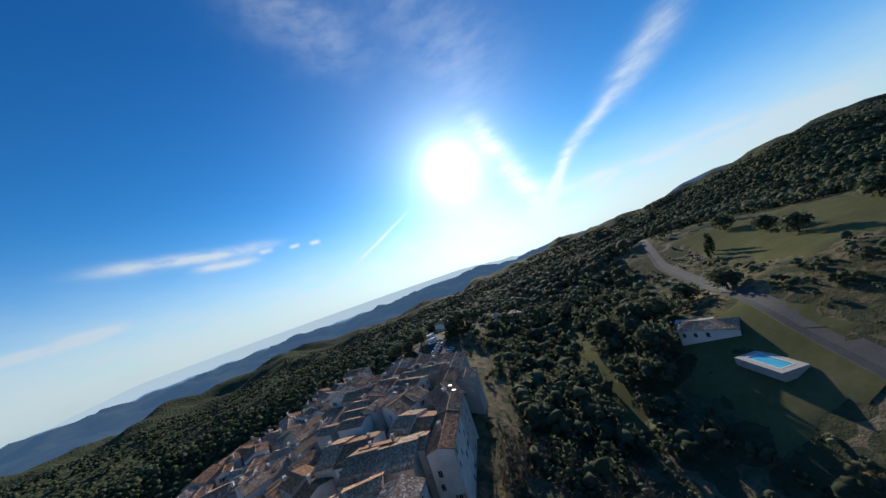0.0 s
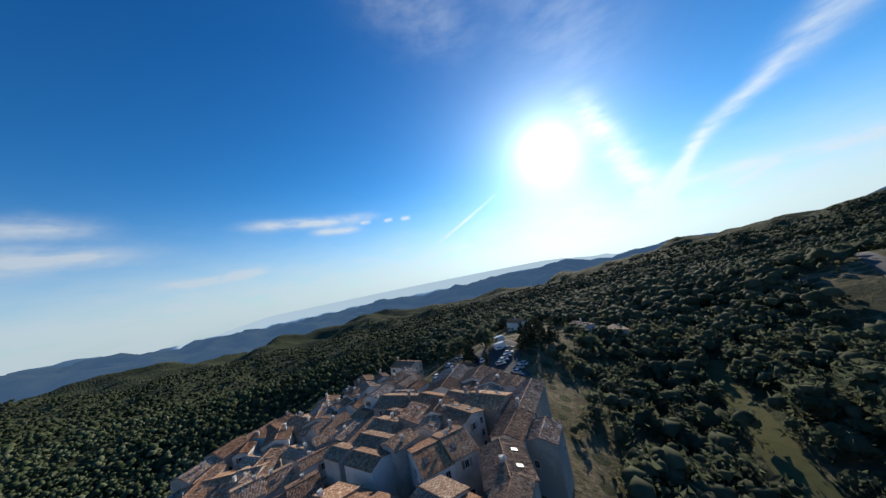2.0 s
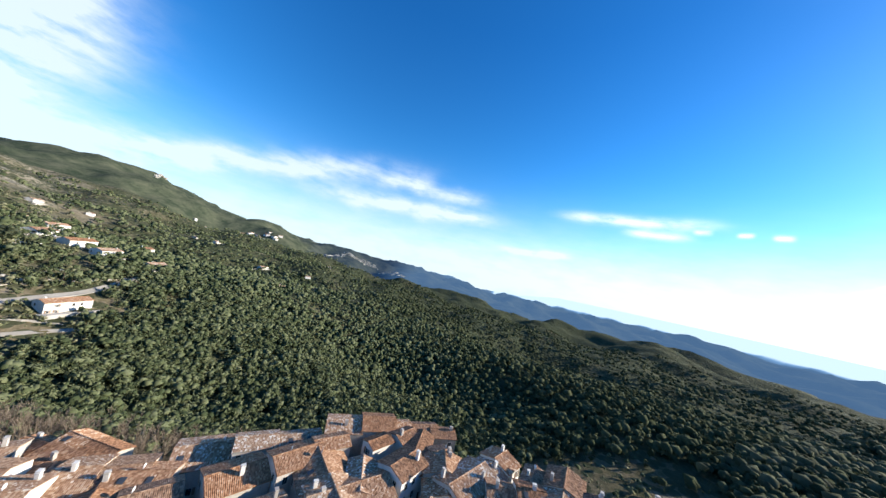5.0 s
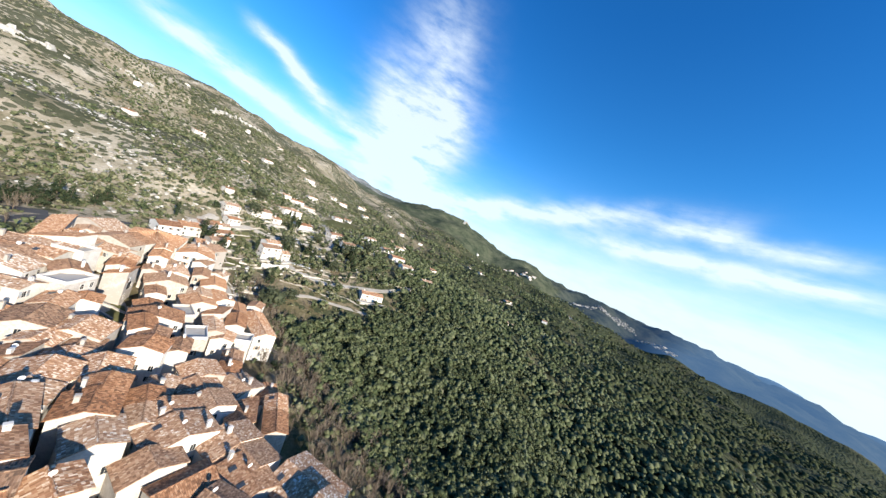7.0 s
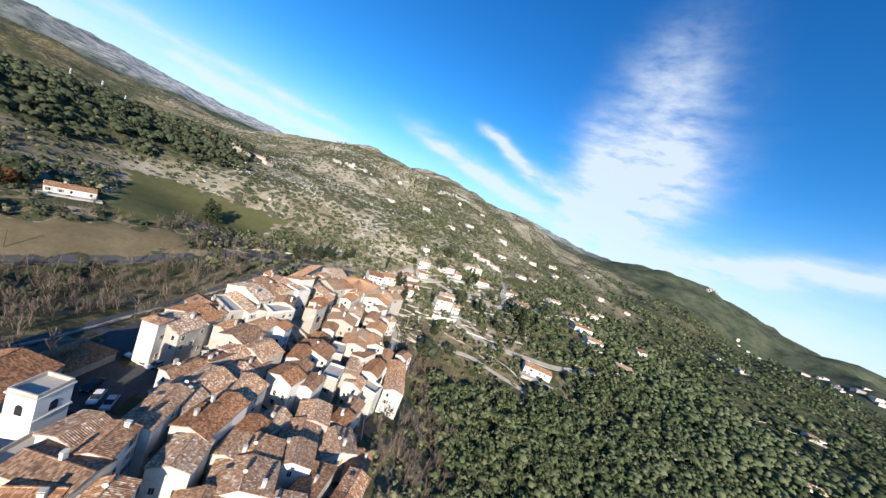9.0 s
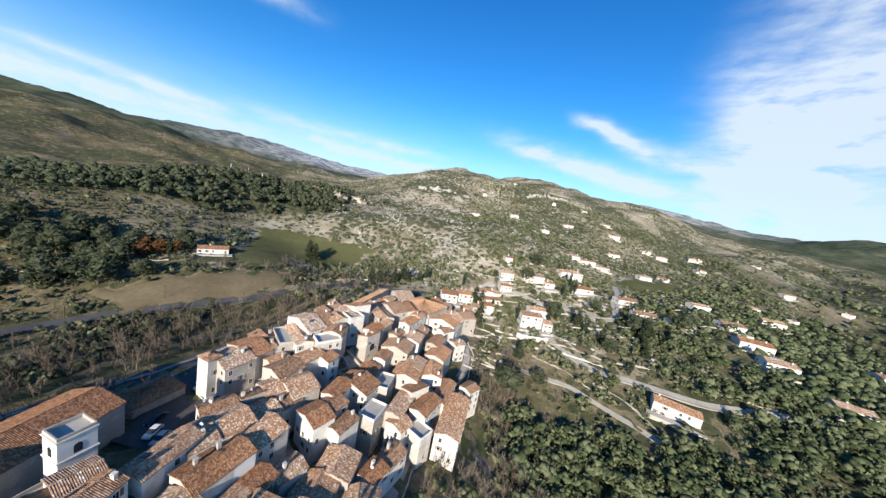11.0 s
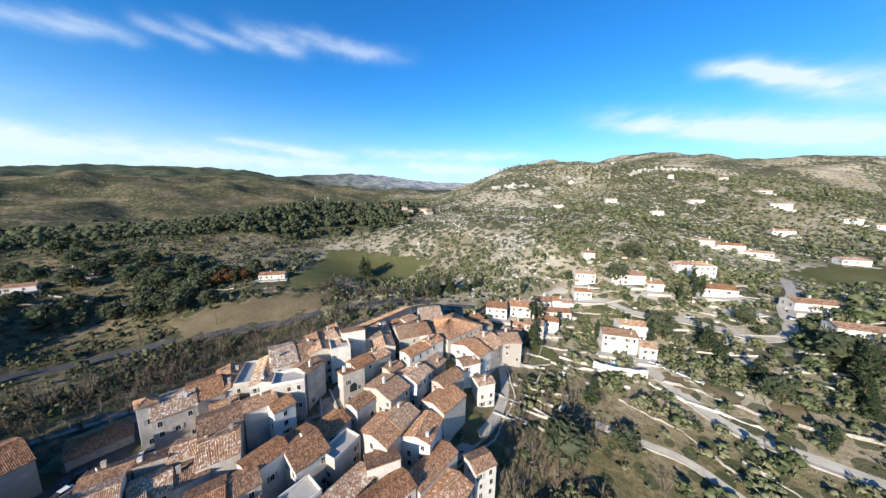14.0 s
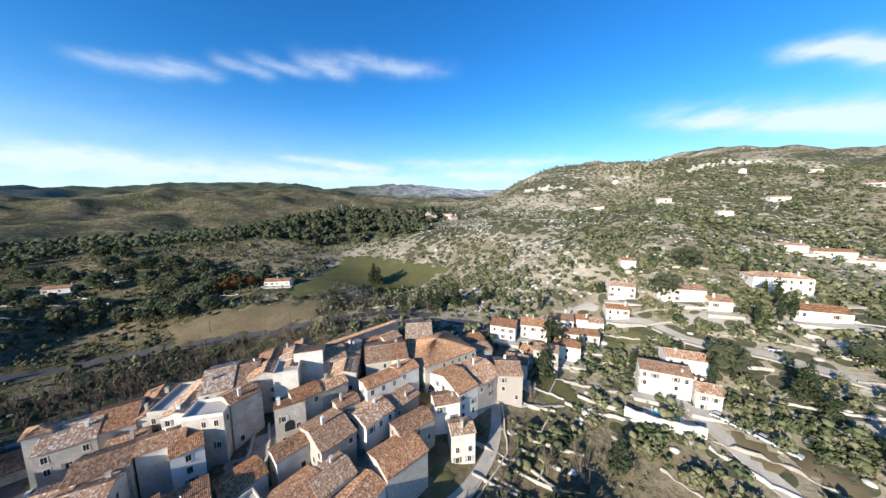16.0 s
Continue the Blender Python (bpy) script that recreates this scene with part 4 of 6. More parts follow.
LABELS = ("old cream plastered village house with a clay tile roof", "pale rendered terraced house under weathered canal tiles",
          "narrow whitewashed house with shuttered windows and tiled roof", "rough stone village house with mottled terracotta roof")
BUILT = []


def add(*args, **kw):
    x, y, l, w, rot, eave = args
    l, w = l * 1.21, w * 1.21
    args = x, y, l, w, rot, eave
    c, s = math.cos(radians(rot)), math.sin(radians(rot))
    FOOT.append((x, y, l / 2, w / 2, c, s, eave))
    BUILT.append((args, kw))


add(-52.3, 7.0, 7.0, 9.4, 69, 10.4)
add(-53.4, 0.6, 6.2, 10.0, 68, 10.5)
add(-55.0, -5.2, 11.0, 5.6, 151, 10.8)
add(-59.0, -8.5, 9.9, 4.6, 135, 11.4, form="flat")
add(-62.8, -10.6, 12.4, 4.6, 138, 12.2)
add(-63.2, -19.6, 10.4, 12.5, 60, 13.4)
add(-66.8, -27.3, 13.4, 6.2, 144, 14.3)
add(-69.8, -32.7, 12.9, 6.0, 145, 14.6)
add(-73.1, -36.6, 6.4, 9.1, 50, 14.8, form="lean")
add(-76.3, -40.8, 7.2, 7.7, 60, 14.2)
add(-72.7, -56.5, 25.9, 4.4, 79, 13.0, form="lean")
add(-80.9, -44.2, 17.1, 5.7, 134, 13.1)
add(-88.6, -53.3, 10.8, 11.0, 48, 13.2)
add(-85.5, -75.6, 8.4, 13.7, 38, 11.3)
add(-86.1, -30.2, 11.3, 4.7, 74, 11.8)
add(-84.9, -22.9, 5.5, 4.4, 62, 10.6, form="lean", label="white house end with a tall dark arched loggia", walls=PLASTER)
add(-73.6, -10.5, 6.8, 5.1, 45, 12.8, form="flat")
add(-73.8, -16.6, 5.7, 5.5, 92, 13.5)
add(-71.9, -2.7, 6.2, 4.9, 66, 10.3)
add(-76.5, -5.1, 4.4, 5.0, 76, 9.5)
add(-68.6, 5.0, 7.0, 6.8, 66, 9.7)
add(-69.9, 11.7, 5.1, 5.4, 56, 8.4)
add(-75.0, 8.5, 6.3, 8.7, 59, 8.2)
add(-73.6, 16.7, 9.6, 5.8, 67, 7.8)
add(-85.1, 16.4, 5.0, 6.8, 60, 7.0)
add(-87.0, 11.9, 5.9, 5.0, 68, 7.0)
add(-86.0, 5.7, 7.0, 4.4, 81, 7.5)
add(-90.1, -0.4, 6.4, 9.8, 75, 6.2)
add(-103.7, -13.7, 6.9, 7.9, 85, 5.0)
add(-105.4, -19.3, 6.4, 5.9, 80, 5.5)
add(-112.1, -19.8, 7.8, 6.4, 95, 3.9)
add(-107.9, -7.4, 6.2, 4.7, 47, 3.4, form="lean")
add(-104.7, 0.5, 8.9, 4.4, 77, 2.8)
add(-112.8, -2.7, 8.6, 5.0, 66, 2.4)
add(-117.8, -13.8, 11.1, 4.4, 74, 1.2)
add(-122.5, -5.1, 17.0, 6.2, 80, -1.1)
add(-106.2, 6.1, 4.4, 5.0, 60, 1.3)
add(-112.3, 5.7, 4.4, 5.0, 57, -0.2, form="flat")
add(-97.9, 7.1, 6.1, 4.4, 76, 3.8, form="flat")
add(-127.8, -20.7, 5.0, 4.4, 50, -0.2)
add(-96.8, -25.0, 6.8, 9.3, 81, 7.8)
add(-98.4, -44.8, 13.8, 4.4, 72, 12.5)
add(-101.4, -39.3, 14.7, 6.9, 83, 7.6)
add(-111.2, -39.0, 8.2, 4.5, 71, 6.5)
add(-113.4, -31.0, 8.6, 6.9, 74, 5.3)
add(-100.6, -66.3, 16.7, 15.1, 66, 11.7, form="hip")
add(-114.6, -61.4, 14.9, 11.2, 71, 8.9)
add(-114.5, -49.3, 5.7, 4.4, 47, 7.9)
add(-121.0, -46.6, 5.0, 4.4, 43, 4.0)
add(-123.9, -72.5, 6.5, 9.2, 29, 8.6)
add(-60.0, 45.6, 4.4, 5.4, 71, 12.2)
add(-64.4, 47.1, 5.0, 4.4, 91, 12.3)
add(-65.9, 37.3, 8.9, 4.4, 86, 10.7)
add(-68.1, 28.3, 10.4, 7.1, 66, 8.9)
add(-76.4, 25.7, 7.0, 7.3, 73, 7.8)
add(-76.1, 32.8, 4.4, 5.5, 70, 9.0)
add(-74.1, 37.5, 5.5, 6.2, 72, 8.9)
add(-74.2, 44.3, 5.5, 5.5, 87, 8.0)
add(-81.8, 36.4, 9.2, 4.4, 76, 5.1)
add(-93.2, 33.6, 11.5, 7.1, 90, 2.5)
add(-95.3, 23.6, 6.3, 7.0, 90, 2.0)
add(-102.8, 29.6, 6.8, 8.1, 106, -0.8)
add(-105.1, 17.6, 11.2, 4.4, 65, -0.8)
add(-86.0, 28.8, 5.0, 4.4, 60, 3.7)
add(-85.1, 42.3, 10.6, 9.3, 94, 4.2)
add(-93.4, 53.1, 10.8, 8.4, 98, 2.7)
add(-109.2, 33.6, 7.1, 4.4, 73, -2.5)
add(-106.2, 43.8, 11.4, 4.4, 63, -0.4)
add(-92.4, 59.4, 7.9, 6.0, 89, 2.7)
add(-100.9, 67.2, 11.0, 8.9, 102, 2.1)
add(-100.5, 80.5, 14.8, 5.2, 100, 4.7)
add(-103.3, 99.0, 14.5, 6.8, 88, 7.0)
add(-102.2, 112.3, 12.9, 4.6, 89, 6.9)
add(-100.2, 121.1, 5.7, 4.4, 83, 6.4)
add(-91.8, 85.4, 8.3, 6.2, 117, 6.7)
add(-95.6, 91.8, 6.3, 4.4, 106, 7.0)
add(-97.5, 109.7, 5.0, 4.4, 119, 7.4)
add(-93.6, 112.4, 8.9, 5.1, 153, 7.3)
add(-86.6, 107.2, 6.8, 6.0, 126, 8.1)
add(-88.9, 113.9, 9.4, 5.6, 100, 7.3)
add(-83.5, 116.1, 9.6, 7.8, 165, 7.3)
add(-81.6, 120.5, 10.4, 7.2, 118, 7.9)
add(-75.7, 128.7, 9.9, 5.0, 68, 9.5)
add(-73.0, 138.3, 12.8, 6.4, 133, 10.7)
add(-62.2, 154.7, 9.6, 7.0, 164, 11.1)
add(-57.7, 137.9, 11.1, 6.1, 75, 12.2)
add(-58.4, 123.7, 6.5, 6.1, 78, 12.1)
add(-60.2, 115.8, 5.4, 4.4, 158, 9.3)
add(-66.8, 105.2, 5.1, 4.4, 56, 8.6)
add(-60.0, 106.9, 8.4, 6.5, 88, 8.8)
add(-85.0, 98.3, 7.8, 4.8, 174, 6.8)
add(-86.0, 91.5, 13.7, 8.7, 19, 6.5)
add(-62.1, 97.4, 7.9, 4.5, 52, 8.6)
add(-71.4, 100.8, 10.4, 4.5, 162, 7.4)
add(-42.3, 93.8, 7.4, 4.4, 164, 14.2)
add(-42.9, 100.9, 6.8, 4.9, 162, 13.8)
add(-34.8, 92.1, 5.0, 4.4, 62, 14.9)
add(-29.9, 102.9, 11.0, 4.4, 83, 14.7)
add(-24.2, 102.7, 8.0, 6.9, 150, 14.3)
add(-17.6, 110.2, 8.5, 7.1, 162, 13.9)
add(-26.1, 113.2, 6.5, 4.4, 155, 14.0)
add(-34.1, 132.2, 15.7, 11.3, 86, 11.1)
add(-24.9, 128.2, 14.7, 10.5, 80, 11.3)
add(-17.7, 123.0, 10.3, 7.9, 71, 12.5)
add(-34.2, 113.4, 8.6, 4.7, 157, 13.8)
add(-47.0, 116.6, 11.4, 7.6, 171, 12.9)
add(-11.4, 71.9, 18.4, 4.9, 81, 13.5)
add(-11.5, 86.9, 8.6, 7.0, 105, 13.4)
add(-9.0, 106.8, 21.5, 5.6, 77, 13.3)
add(-24.9, 90.4, 9.5, 8.9, 41, 13.9)
add(-37.8, 75.8, 11.7, 9.5, 170, 13.0)
add(-19.9, 76.7, 9.3, 8.3, 155, 13.6)
add(-24.6, 68.2, 14.0, 4.9, 170, 13.5)
add(-62.2, 51.5, 8.2, 4.4, 165, 12.0)
add(-62.7, 55.0, 5.0, 4.4, 2, 11.6)
add(-69.2, 54.3, 4.4, 5.0, 96, 10.1)
add(-80.5, 50.4, 4.4, 7.0, 93, 4.3)
add(-83.6, 56.2, 6.8, 4.4, 7, 3.5)
add(-87.1, 63.4, 6.7, 4.6, 113, 3.5)
add(-26.6, 66.2, 14.0, 9.5, 173, 13.3)
add(-29.3, 58.4, 6.9, 4.7, 8, 13.2)
add(-20.7, 53.0, 4.4, 6.9, 75, 13.6)
add(-48.5, 71.4, 10.9, 5.6, 143, 11.4)
add(-81.6, 96.1, 12.9, 7.1, 108, 6.6)
# church with its bell tower, and the towers and terraces between the houses
add(-37.5, 37.5, 17.0, 11.0, 91, 8.0, form="gable", slope=0.36, label="big plain church nave under a wide clay tile roof", walls=PLASTER, dense=0.12, chimneys=0, name="church", group="church buildings")
add(-51.0, 40.6, 4.0, 3.7, 78, 14.4, form="flat", label="square pale bell tower with open belfry and parapet", walls=PLASTER, dense=0.0, name="bell_tower", group="church buildings")
add(-55.0, 47.0, 4.6, 3.6, 78, 8.5, form="flat", label="low pale annexe at the foot of the bell tower", walls=PLASTER, dense=0.3, name="annexe", group="church buildings")
add(-38.5, 17.0, 9.0, 7.5, 75, 2.6, form="hip", label="low garage building with a mottled hipped tile roof", walls=STONE, dense=0.2, chimneys=0)
add(-50.0, 11.4, 3.6, 3.2, 165, 12.6, form="hip", label="slim white stair tower with a pyramid tile roof", walls=PLASTER, dense=0.2, chimneys=0)
add(-75.5, -28.0, 6.0, 5.0, 141, 15.2, form="flat", label="white house block with a walled roof terrace", walls=PLASTER)
add(-97.5, -5.3, 6.5, 4.0, 85, 5.0, form="flat", label="pale house with a flat roof terrace", walls=PLASTER)

def overlaps(x, y, l, w, rot, gap):
    c, s = math.cos(radians(rot)), math.sin(radians(rot))
    return any(in_house(x + c * a * l - s * b * w, y + s * a * l + c * b * w, gap) for a in (-0.5, 0, 0.5) for b in (-0.5, 0, 0.5))


def infill():
    """The remaining houses of the packed old streets."""
    rng = random.Random(3)
    lanes = [(-80, -66), (-92, -50), (-108, -36), (-114, -4), (-106, 36), (-100, 70), (-98, 118), (-80, 140), (-60, 148), (-50, 130), (-10, 126), (-4, 100), (-10, 62), (-34, 54), (-58, 50), (-62, 26), (-64, 10), (-58, -8), (-60, -40)]
    for size in (8.0, 6.0, 4.6):
        for _ in range(1500):
            x, y = rng.uniform(-112, -4), rng.uniform(-66, 150)
            inside = False
            for (ax, ay), (bx, by) in zip(lanes, lanes[1:] + lanes[:1]):
                if (ay > y) != (by > y) and x < (bx - ax) * (y - ay) / (by - ay) + ax:
                    inside = not inside
            if not inside or (-90 < x < -77 and -20 < y < -9):
                continue
            near = sorted(FOOT, key=lambda h: (h[0] - x) ** 2 + (h[1] - y) ** 2)[:3]
            rot = math.degrees(math.atan2(near[0][5], near[0][4]))
            l, w = size * rng.uniform(0.95, 1.35), size * rng.uniform(0.75, 0.95)
            if overlaps(x, y, l * 1.21, w * 1.21, rot, -0.35):
                continue
            add(x, y, l, w, rot, sum(h[6] for h in near) / 3 + rng.uniform(-1.3, 0.2), dense=0.2, form=rng.choice(("gable", "gable", "gable", "lean")))


infill()
for x, y, l, w, r, e in ((-107, -66, 9, 6, 70, 9.0), (-101, -72, 8, 6, 66, 9.5), (-110, -78, 8, 6, 60, 9.0), (-104, -84, 9, 6, 70, 9.0), (-92, -60, 8, 6, 66, 12.0), (-86, -68, 10, 5, 66, 10.5), (-132, -92, 7, 6, 10, 9.0), (-143, -124, 9, 6, 14, 12.0)):
    if not overlaps(x, y, l, w, r, 0.0):
        add(x, y, l, w, r, e)
def rows(built):
    """Long roofs are rows of houses, each with its own eaves."""
    rng = random.Random(12)
    for args, kw in built:
        x, y, l, w, rot, eave = args
        if l < 10.8 or kw.get("form", "gable") != "gable" or "name" in kw or "label" in kw:
            yield args, kw
            continue
        c, s = math.cos(radians(rot)), math.sin(radians(rot))
        cut = l * rng.uniform(0.38, 0.62)
        drop = rng.choice((-0.8, -0.5, 0.0, 0.0)), rng.choice((-0.5, 0.0, 0.3))
        for (a, b), d in zip(((-l / 2, -l / 2 + cut), (-l / 2 + cut, l / 2)), drop):
            m = (a + b) / 2
            yield (x + c * m, y + s * m, b - a - 0.02, w, rot, eave + d), kw


for args, kw in rows(BUILT):
    root, base, H, rng, dense = house(*args, **kw)
    openings(root, *args[:5], base, H, rng, dense)
    if "loggia" in kw.get("label", ""):
        # the loggia's shaded depth is a dark plate on the closed wall
        ring = [(-1.1, -1.6), (1.1, -1.6)] + [(1.1 * math.cos(i * math.pi / 10), 1.1 * math.sin(i * math.pi / 10)) for i in range(11)]
        n = len(ring)
        me = bpy.data.meshes.new("arch")
        me.from_pydata([(px, d, pz) for d in (-0.05, 0.3) for px, pz in ring], [], [tuple(reversed(range(n))), tuple(range(n, 2 * n))] + [(i, (i + 1) % n, n + (i + 1) % n, n + i) for i in range(n)])
        me.materials.append(PANE)
        part("arch", me, root, pose(0.3, args[3] / 2, H - 3.4, 0, 0, 180), "tall dark arched opening")
    if kw.get("name") == "bell_tower":
        hl, hw = args[2] / 2, args[3] / 2
        for ang, d in ((0, hw), (180, hw), (90, hl), (270, hl)):
            c, s = math.cos(radians(ang)), math.sin(radians(ang))
            arch = [(0.55 * math.cos(i * math.pi / 8), 0.55 * math.sin(i * math.pi / 8)) for i in range(9)]
            vs = [(-0.55, 0, -1.3), (0.55, 0, -1.3)] + [(px, 0, pz) for px, pz in arch]
            vs += [(px, 0.06, pz) for px, _, pz in vs]
            n = len(vs) // 2
            # dark plate on the solid wall, painting the shade inside the arch
            me = bpy.data.meshes.new("belfry_opening")
            me.from_pydata([(px, py - 0.05, pz) for px, py, pz in vs], [], [tuple(reversed(range(n))), tuple(range(n, 2 * n))] + [(i, (i + 1) % n, n + (i + 1) % n, n + i) for i in range(n)])
            me.materials.append(PANE)
            part("belfry_opening", me, root, pose(d * s, -d * c, H - 2.2, 0, 0, ang), "dark arched plate for the shade inside a belfry opening")
        for zz in (H - 0.1, H - 4.2):
            part("cornice", boxes_mesh("cornice", [(-hl - 0.2, -hw - 0.2, zz, hl + 0.2, -hw, zz + 0.25), (-hl - 0.2, hw, zz, hl + 0.2, hw + 0.2, zz + 0.25), (-hl - 0.2, -hw, zz, -hl, hw, zz + 0.25), (hl, -hw, zz, hl + 0.2, hw, zz + 0.25)], FRAME), root)


# ---- trees ----
PHI = (1 + 5 ** 0.5) / 2
ICO_V = np.array([(-1, PHI, 0), (1, PHI, 0), (-1, -PHI, 0), (1, -PHI, 0), (0, -1, PHI), (0, 1, PHI), (0, -1, -PHI), (0, 1, -PHI), (PHI, 0, -1), (PHI, 0, 1), (-PHI, 0, -1), (-PHI, 0, 1)]) / 1.902
ICO_F = np.array([(0, 11, 5), (0, 5, 1), (0, 1, 7), (0, 7, 10), (0, 10, 11), (1, 5, 9), (5, 11, 4), (11, 10, 2), (10, 7, 6), (7, 1, 8),
                  (3, 9, 4), (3, 4, 2), (3, 2, 6), (3, 6, 8), (3, 8, 9), (4, 9, 5), (2, 4, 11), (6, 2, 10), (8, 6, 7), (9, 8, 1)])
ICO_TOP = np.array([t for t in ICO_F if ICO_V[t, 2].mean() > -0.45])


def clump_arrays(px, py, pz, rad, tall, k, rng, leaves=0):
    """Crowns at the given places, each of k ragged clumps of foliage and a number of loose sprays."""
    n = len(px)
    th, u = rng.uniform(0, 6.283, (n, k)), rng.uniform(-0.55, 1, (n, k))
    rr = np.sqrt(np.clip(1 - u * u, 0, 1)) * rng.uniform(0.35, 0.75, (n, k))
    c = np.stack([rr * np.cos(th) * rad[:, None], rr * np.sin(th) * rad[:, None], (0.55 + 0.33 * u) * tall[:, None]], -1)
    size = rad[:, None] * rng.uniform(0.34, 0.62, (n, k)) * (6.0 / (k + 2)) ** 0.2
    shape = ICO_V[None, None] * rng.uniform(0.6, 1.25, (n, k, 12, 1)) + rng.normal(0, 0.10, (n, k, 12, 3))
    sz = size[..., None, None] * np.array([1, 1, 0.8])
    v = c[:, :, None] + shape * sz + np.stack([px, py, pz], -1)[:, None, None]
    m = n * k
    f = (ICO_TOP[None] + 12 * np.arange(m)[:, None, None]).reshape(-1, 3)
    v = v.reshape(-1, 3)
    if leaves:
        a = rng.normal(0, 1, (n, leaves, 3))
        a /= np.linalg.norm(a, axis=-1, keepdims=True)
        p = a * np.stack([rad, rad, tall * 0.45], -1)[:, None] * rng.uniform(0.8, 1.12, (n, leaves, 1))
        p[..., 2] += tall[:, None] * 0.55
        p += np.stack([px, py, pz], -1)[:, None]
        tri = p[:, :, None] + rng.normal(0, 0.30, (n, leaves, 3, 3)) * np.clip(rad, 0.6, 2.4)[:, None, None, None] * 0.75
        f2 = len(v) + np.arange(n * leaves * 3).reshape(-1, 3)
        v, f = np.concatenate([v, tri.reshape(-1, 3)]), np.concatenate([f, f2])
    return v, f


def blocked(x, y):
    """Places where nothing grows: houses, roads, fields."""
    bad = np.zeros(len(x), bool)
    for hx, hy, a, b, c, s, ez in FOOT:
        dx, dy = x - hx, y - hy
        bad |= (np.abs(c * dx + s * dy) < a + 2.0) & (np.abs(-s * dx + c * dy) < b + 2.0)
    for line, half in CLEAR:
        for (ax, ay), (bx, by) in zip(line[:-1], line[1:]):
            dx, dy = bx - ax, by - ay
            k = np.clip(((x - ax) * dx + (y - ay) * dy) / (dx * dx + dy * dy), 0, 1)
            bad |= np.hypot(x - ax - k * dx, y - ay - k * dy) < half
    for poly in OPEN:
        inside = np.zeros(len(x), bool)
        for (ax, ay), (bx, by) in zip(poly, poly[1:] + poly[:1]):
            inside ^= ((ay > y) != (by > y)) & (x < (bx - ax) * (y - ay) / (by - ay + 1e-9) + ax)
        bad |= inside
    return bad


EAST_ROAD = [(182, 262), (131, 178), (111, 127), (96, 96), (88, 78), (74, 42), (56, 12), (47, -9), (32, -28), (16, -42), (0, -57), (-25, -78), (-56, -100), (-74, -100)]
BYPASS = [(-6, 45), (-18, 22), (-25, 8), (-31, -14), (-44, -42), (-57, -78), (-74, -96), (-100, -104), (-120, -96)]
WEST_LANE = [(-107, 45), (-109, 16), (-113, -12), (-126, -38), (-128, -54), (-122, -68), (-119, -82), (-118, -96)]
VILLA_ROAD = [(-118, -98), (-117, -114), (-128, -127), (-146, -128), (-164, -133), (-177, -125), (-199, -126), (-213, -120), (-222, -113), (-231, -119), (-235, -131), (-239, -144), (-250, -158), (-262, -190)]
HILL_ROAD = [(-160, -104), (-174, -94), (-194, -70), (-214, -62), (-240, -50), (-290, -46)]
TRACK = [(-157, -60), (-181, -58), (-204, -40), (-214, -30)]
FIELD_PATH = [(62, 172), (55, 162), (51, 138), (45, 116), (42, 100), (38, 82)]
MEADOW = [(22, -77), (37, -93), (50, -122), (76, -169), (56, -180), (19, -188), (-32, -195), (-24, -182), (-23, -163), (-8, -138), (20, -119), (4, -98)]
LOWER_FIELD = [(56, -30), (38, -53), (24, -70), (-2, -94), (-14, -74), (12, -47), (27, -30)]
POOL_LAWN = [(56, 62), (72, 58), (90, 66), (98, 84), (98, 98), (84, 102), (66, 100), (54, 88)]
EAST_FIELD = [(118, 96), (185, 90), (215, 160), (160, 200), (136, 150)]
CAR_PARK = [(-64, 30), (-46, 30), (-32, 12), (-26, 2), (-40, -8), (-54, -4), (-66, 6)]
GARDEN_LANE = [(-126, -4), (-134, -2), (-138, -14), (-133, -24), (-128, -22)]
GARDEN_UPPER = [(-118, -30), (-123, -28), (-125, -38), (-120, -42)]
GARDEN_SQUARE = [(-77, -14), (-82, -18), (-88, -19), (-90, -15), (-84, -10), (-78, -9)]
VILLAGE = [(-80, -62), (-92, -48), (-106, -34), (-110, -4), (-103, 36), (-98, 70), (-96, 116), (-80, 136), (-60, 142), (-50, 128), (-12, 124), (-7, 100), (-13, 64), (-35, 53), (-58, 49), (-63, 26), (-66, 10), (-60, -8), (-62, -40)]
FAR_MEADOW = [(-266, -207), (-283, -184), (-343, -222), (-364, -258), (-320, -252)]
LAWN_A = [(-150, -112), (-168, -122), (-164, -128), (-150, -120)]
LAWN_B = [(-256, -128), (-284, -134), (-280, -116), (-254, -112)]
LAWN_C = [(-180, -90), (-214, -80), (-216, -72), (-184, -82)]
LAWN_D = [(-178, -132), (-198, -142), (-196, -148), (-176, -142)]
LAWN_E = [(-206, -142), (-232, -146), (-230, -154), (-206, -152)]
LAWN_F = [(-128, -124), (-146, -134), (-142, -142), (-126, -132)]
LAWN_G = [(-134, -74), (-148, -84), (-142, -90), (-132, -84)]
SQUARE = [(-46, 136), (-24, 134), (-8, 140), (-10, 176), (-24, 178), (-40, 160)]
KNOLL = [(-64, 168), (-40, 164), (-22, 184), (-30, 212), (-58, 208)]
CLEAR = [(EAST_ROAD, 4.5), (BYPASS, 3.5), (WEST_LANE, 3.5), (HILL_ROAD, 3.5), (TRACK, 2.5), (FIELD_PATH, 4.0), (VILLA_ROAD, 4.0)]
OPEN = [FAR_MEADOW, LAWN_A, LAWN_B, LAWN_C, LAWN_D, LAWN_E, LAWN_F, LAWN_G, GARDEN_LANE, GARDEN_UPPER, MEADOW, LOWER_FIELD, POOL_LAWN, EAST_FIELD, CAR_PARK, SQUARE, KNOLL]


def scatter(n, x0, y0, x1, y1, rng):
    return rng.uniform(x0, x1, n), rng.uniform(y0, y1, n)


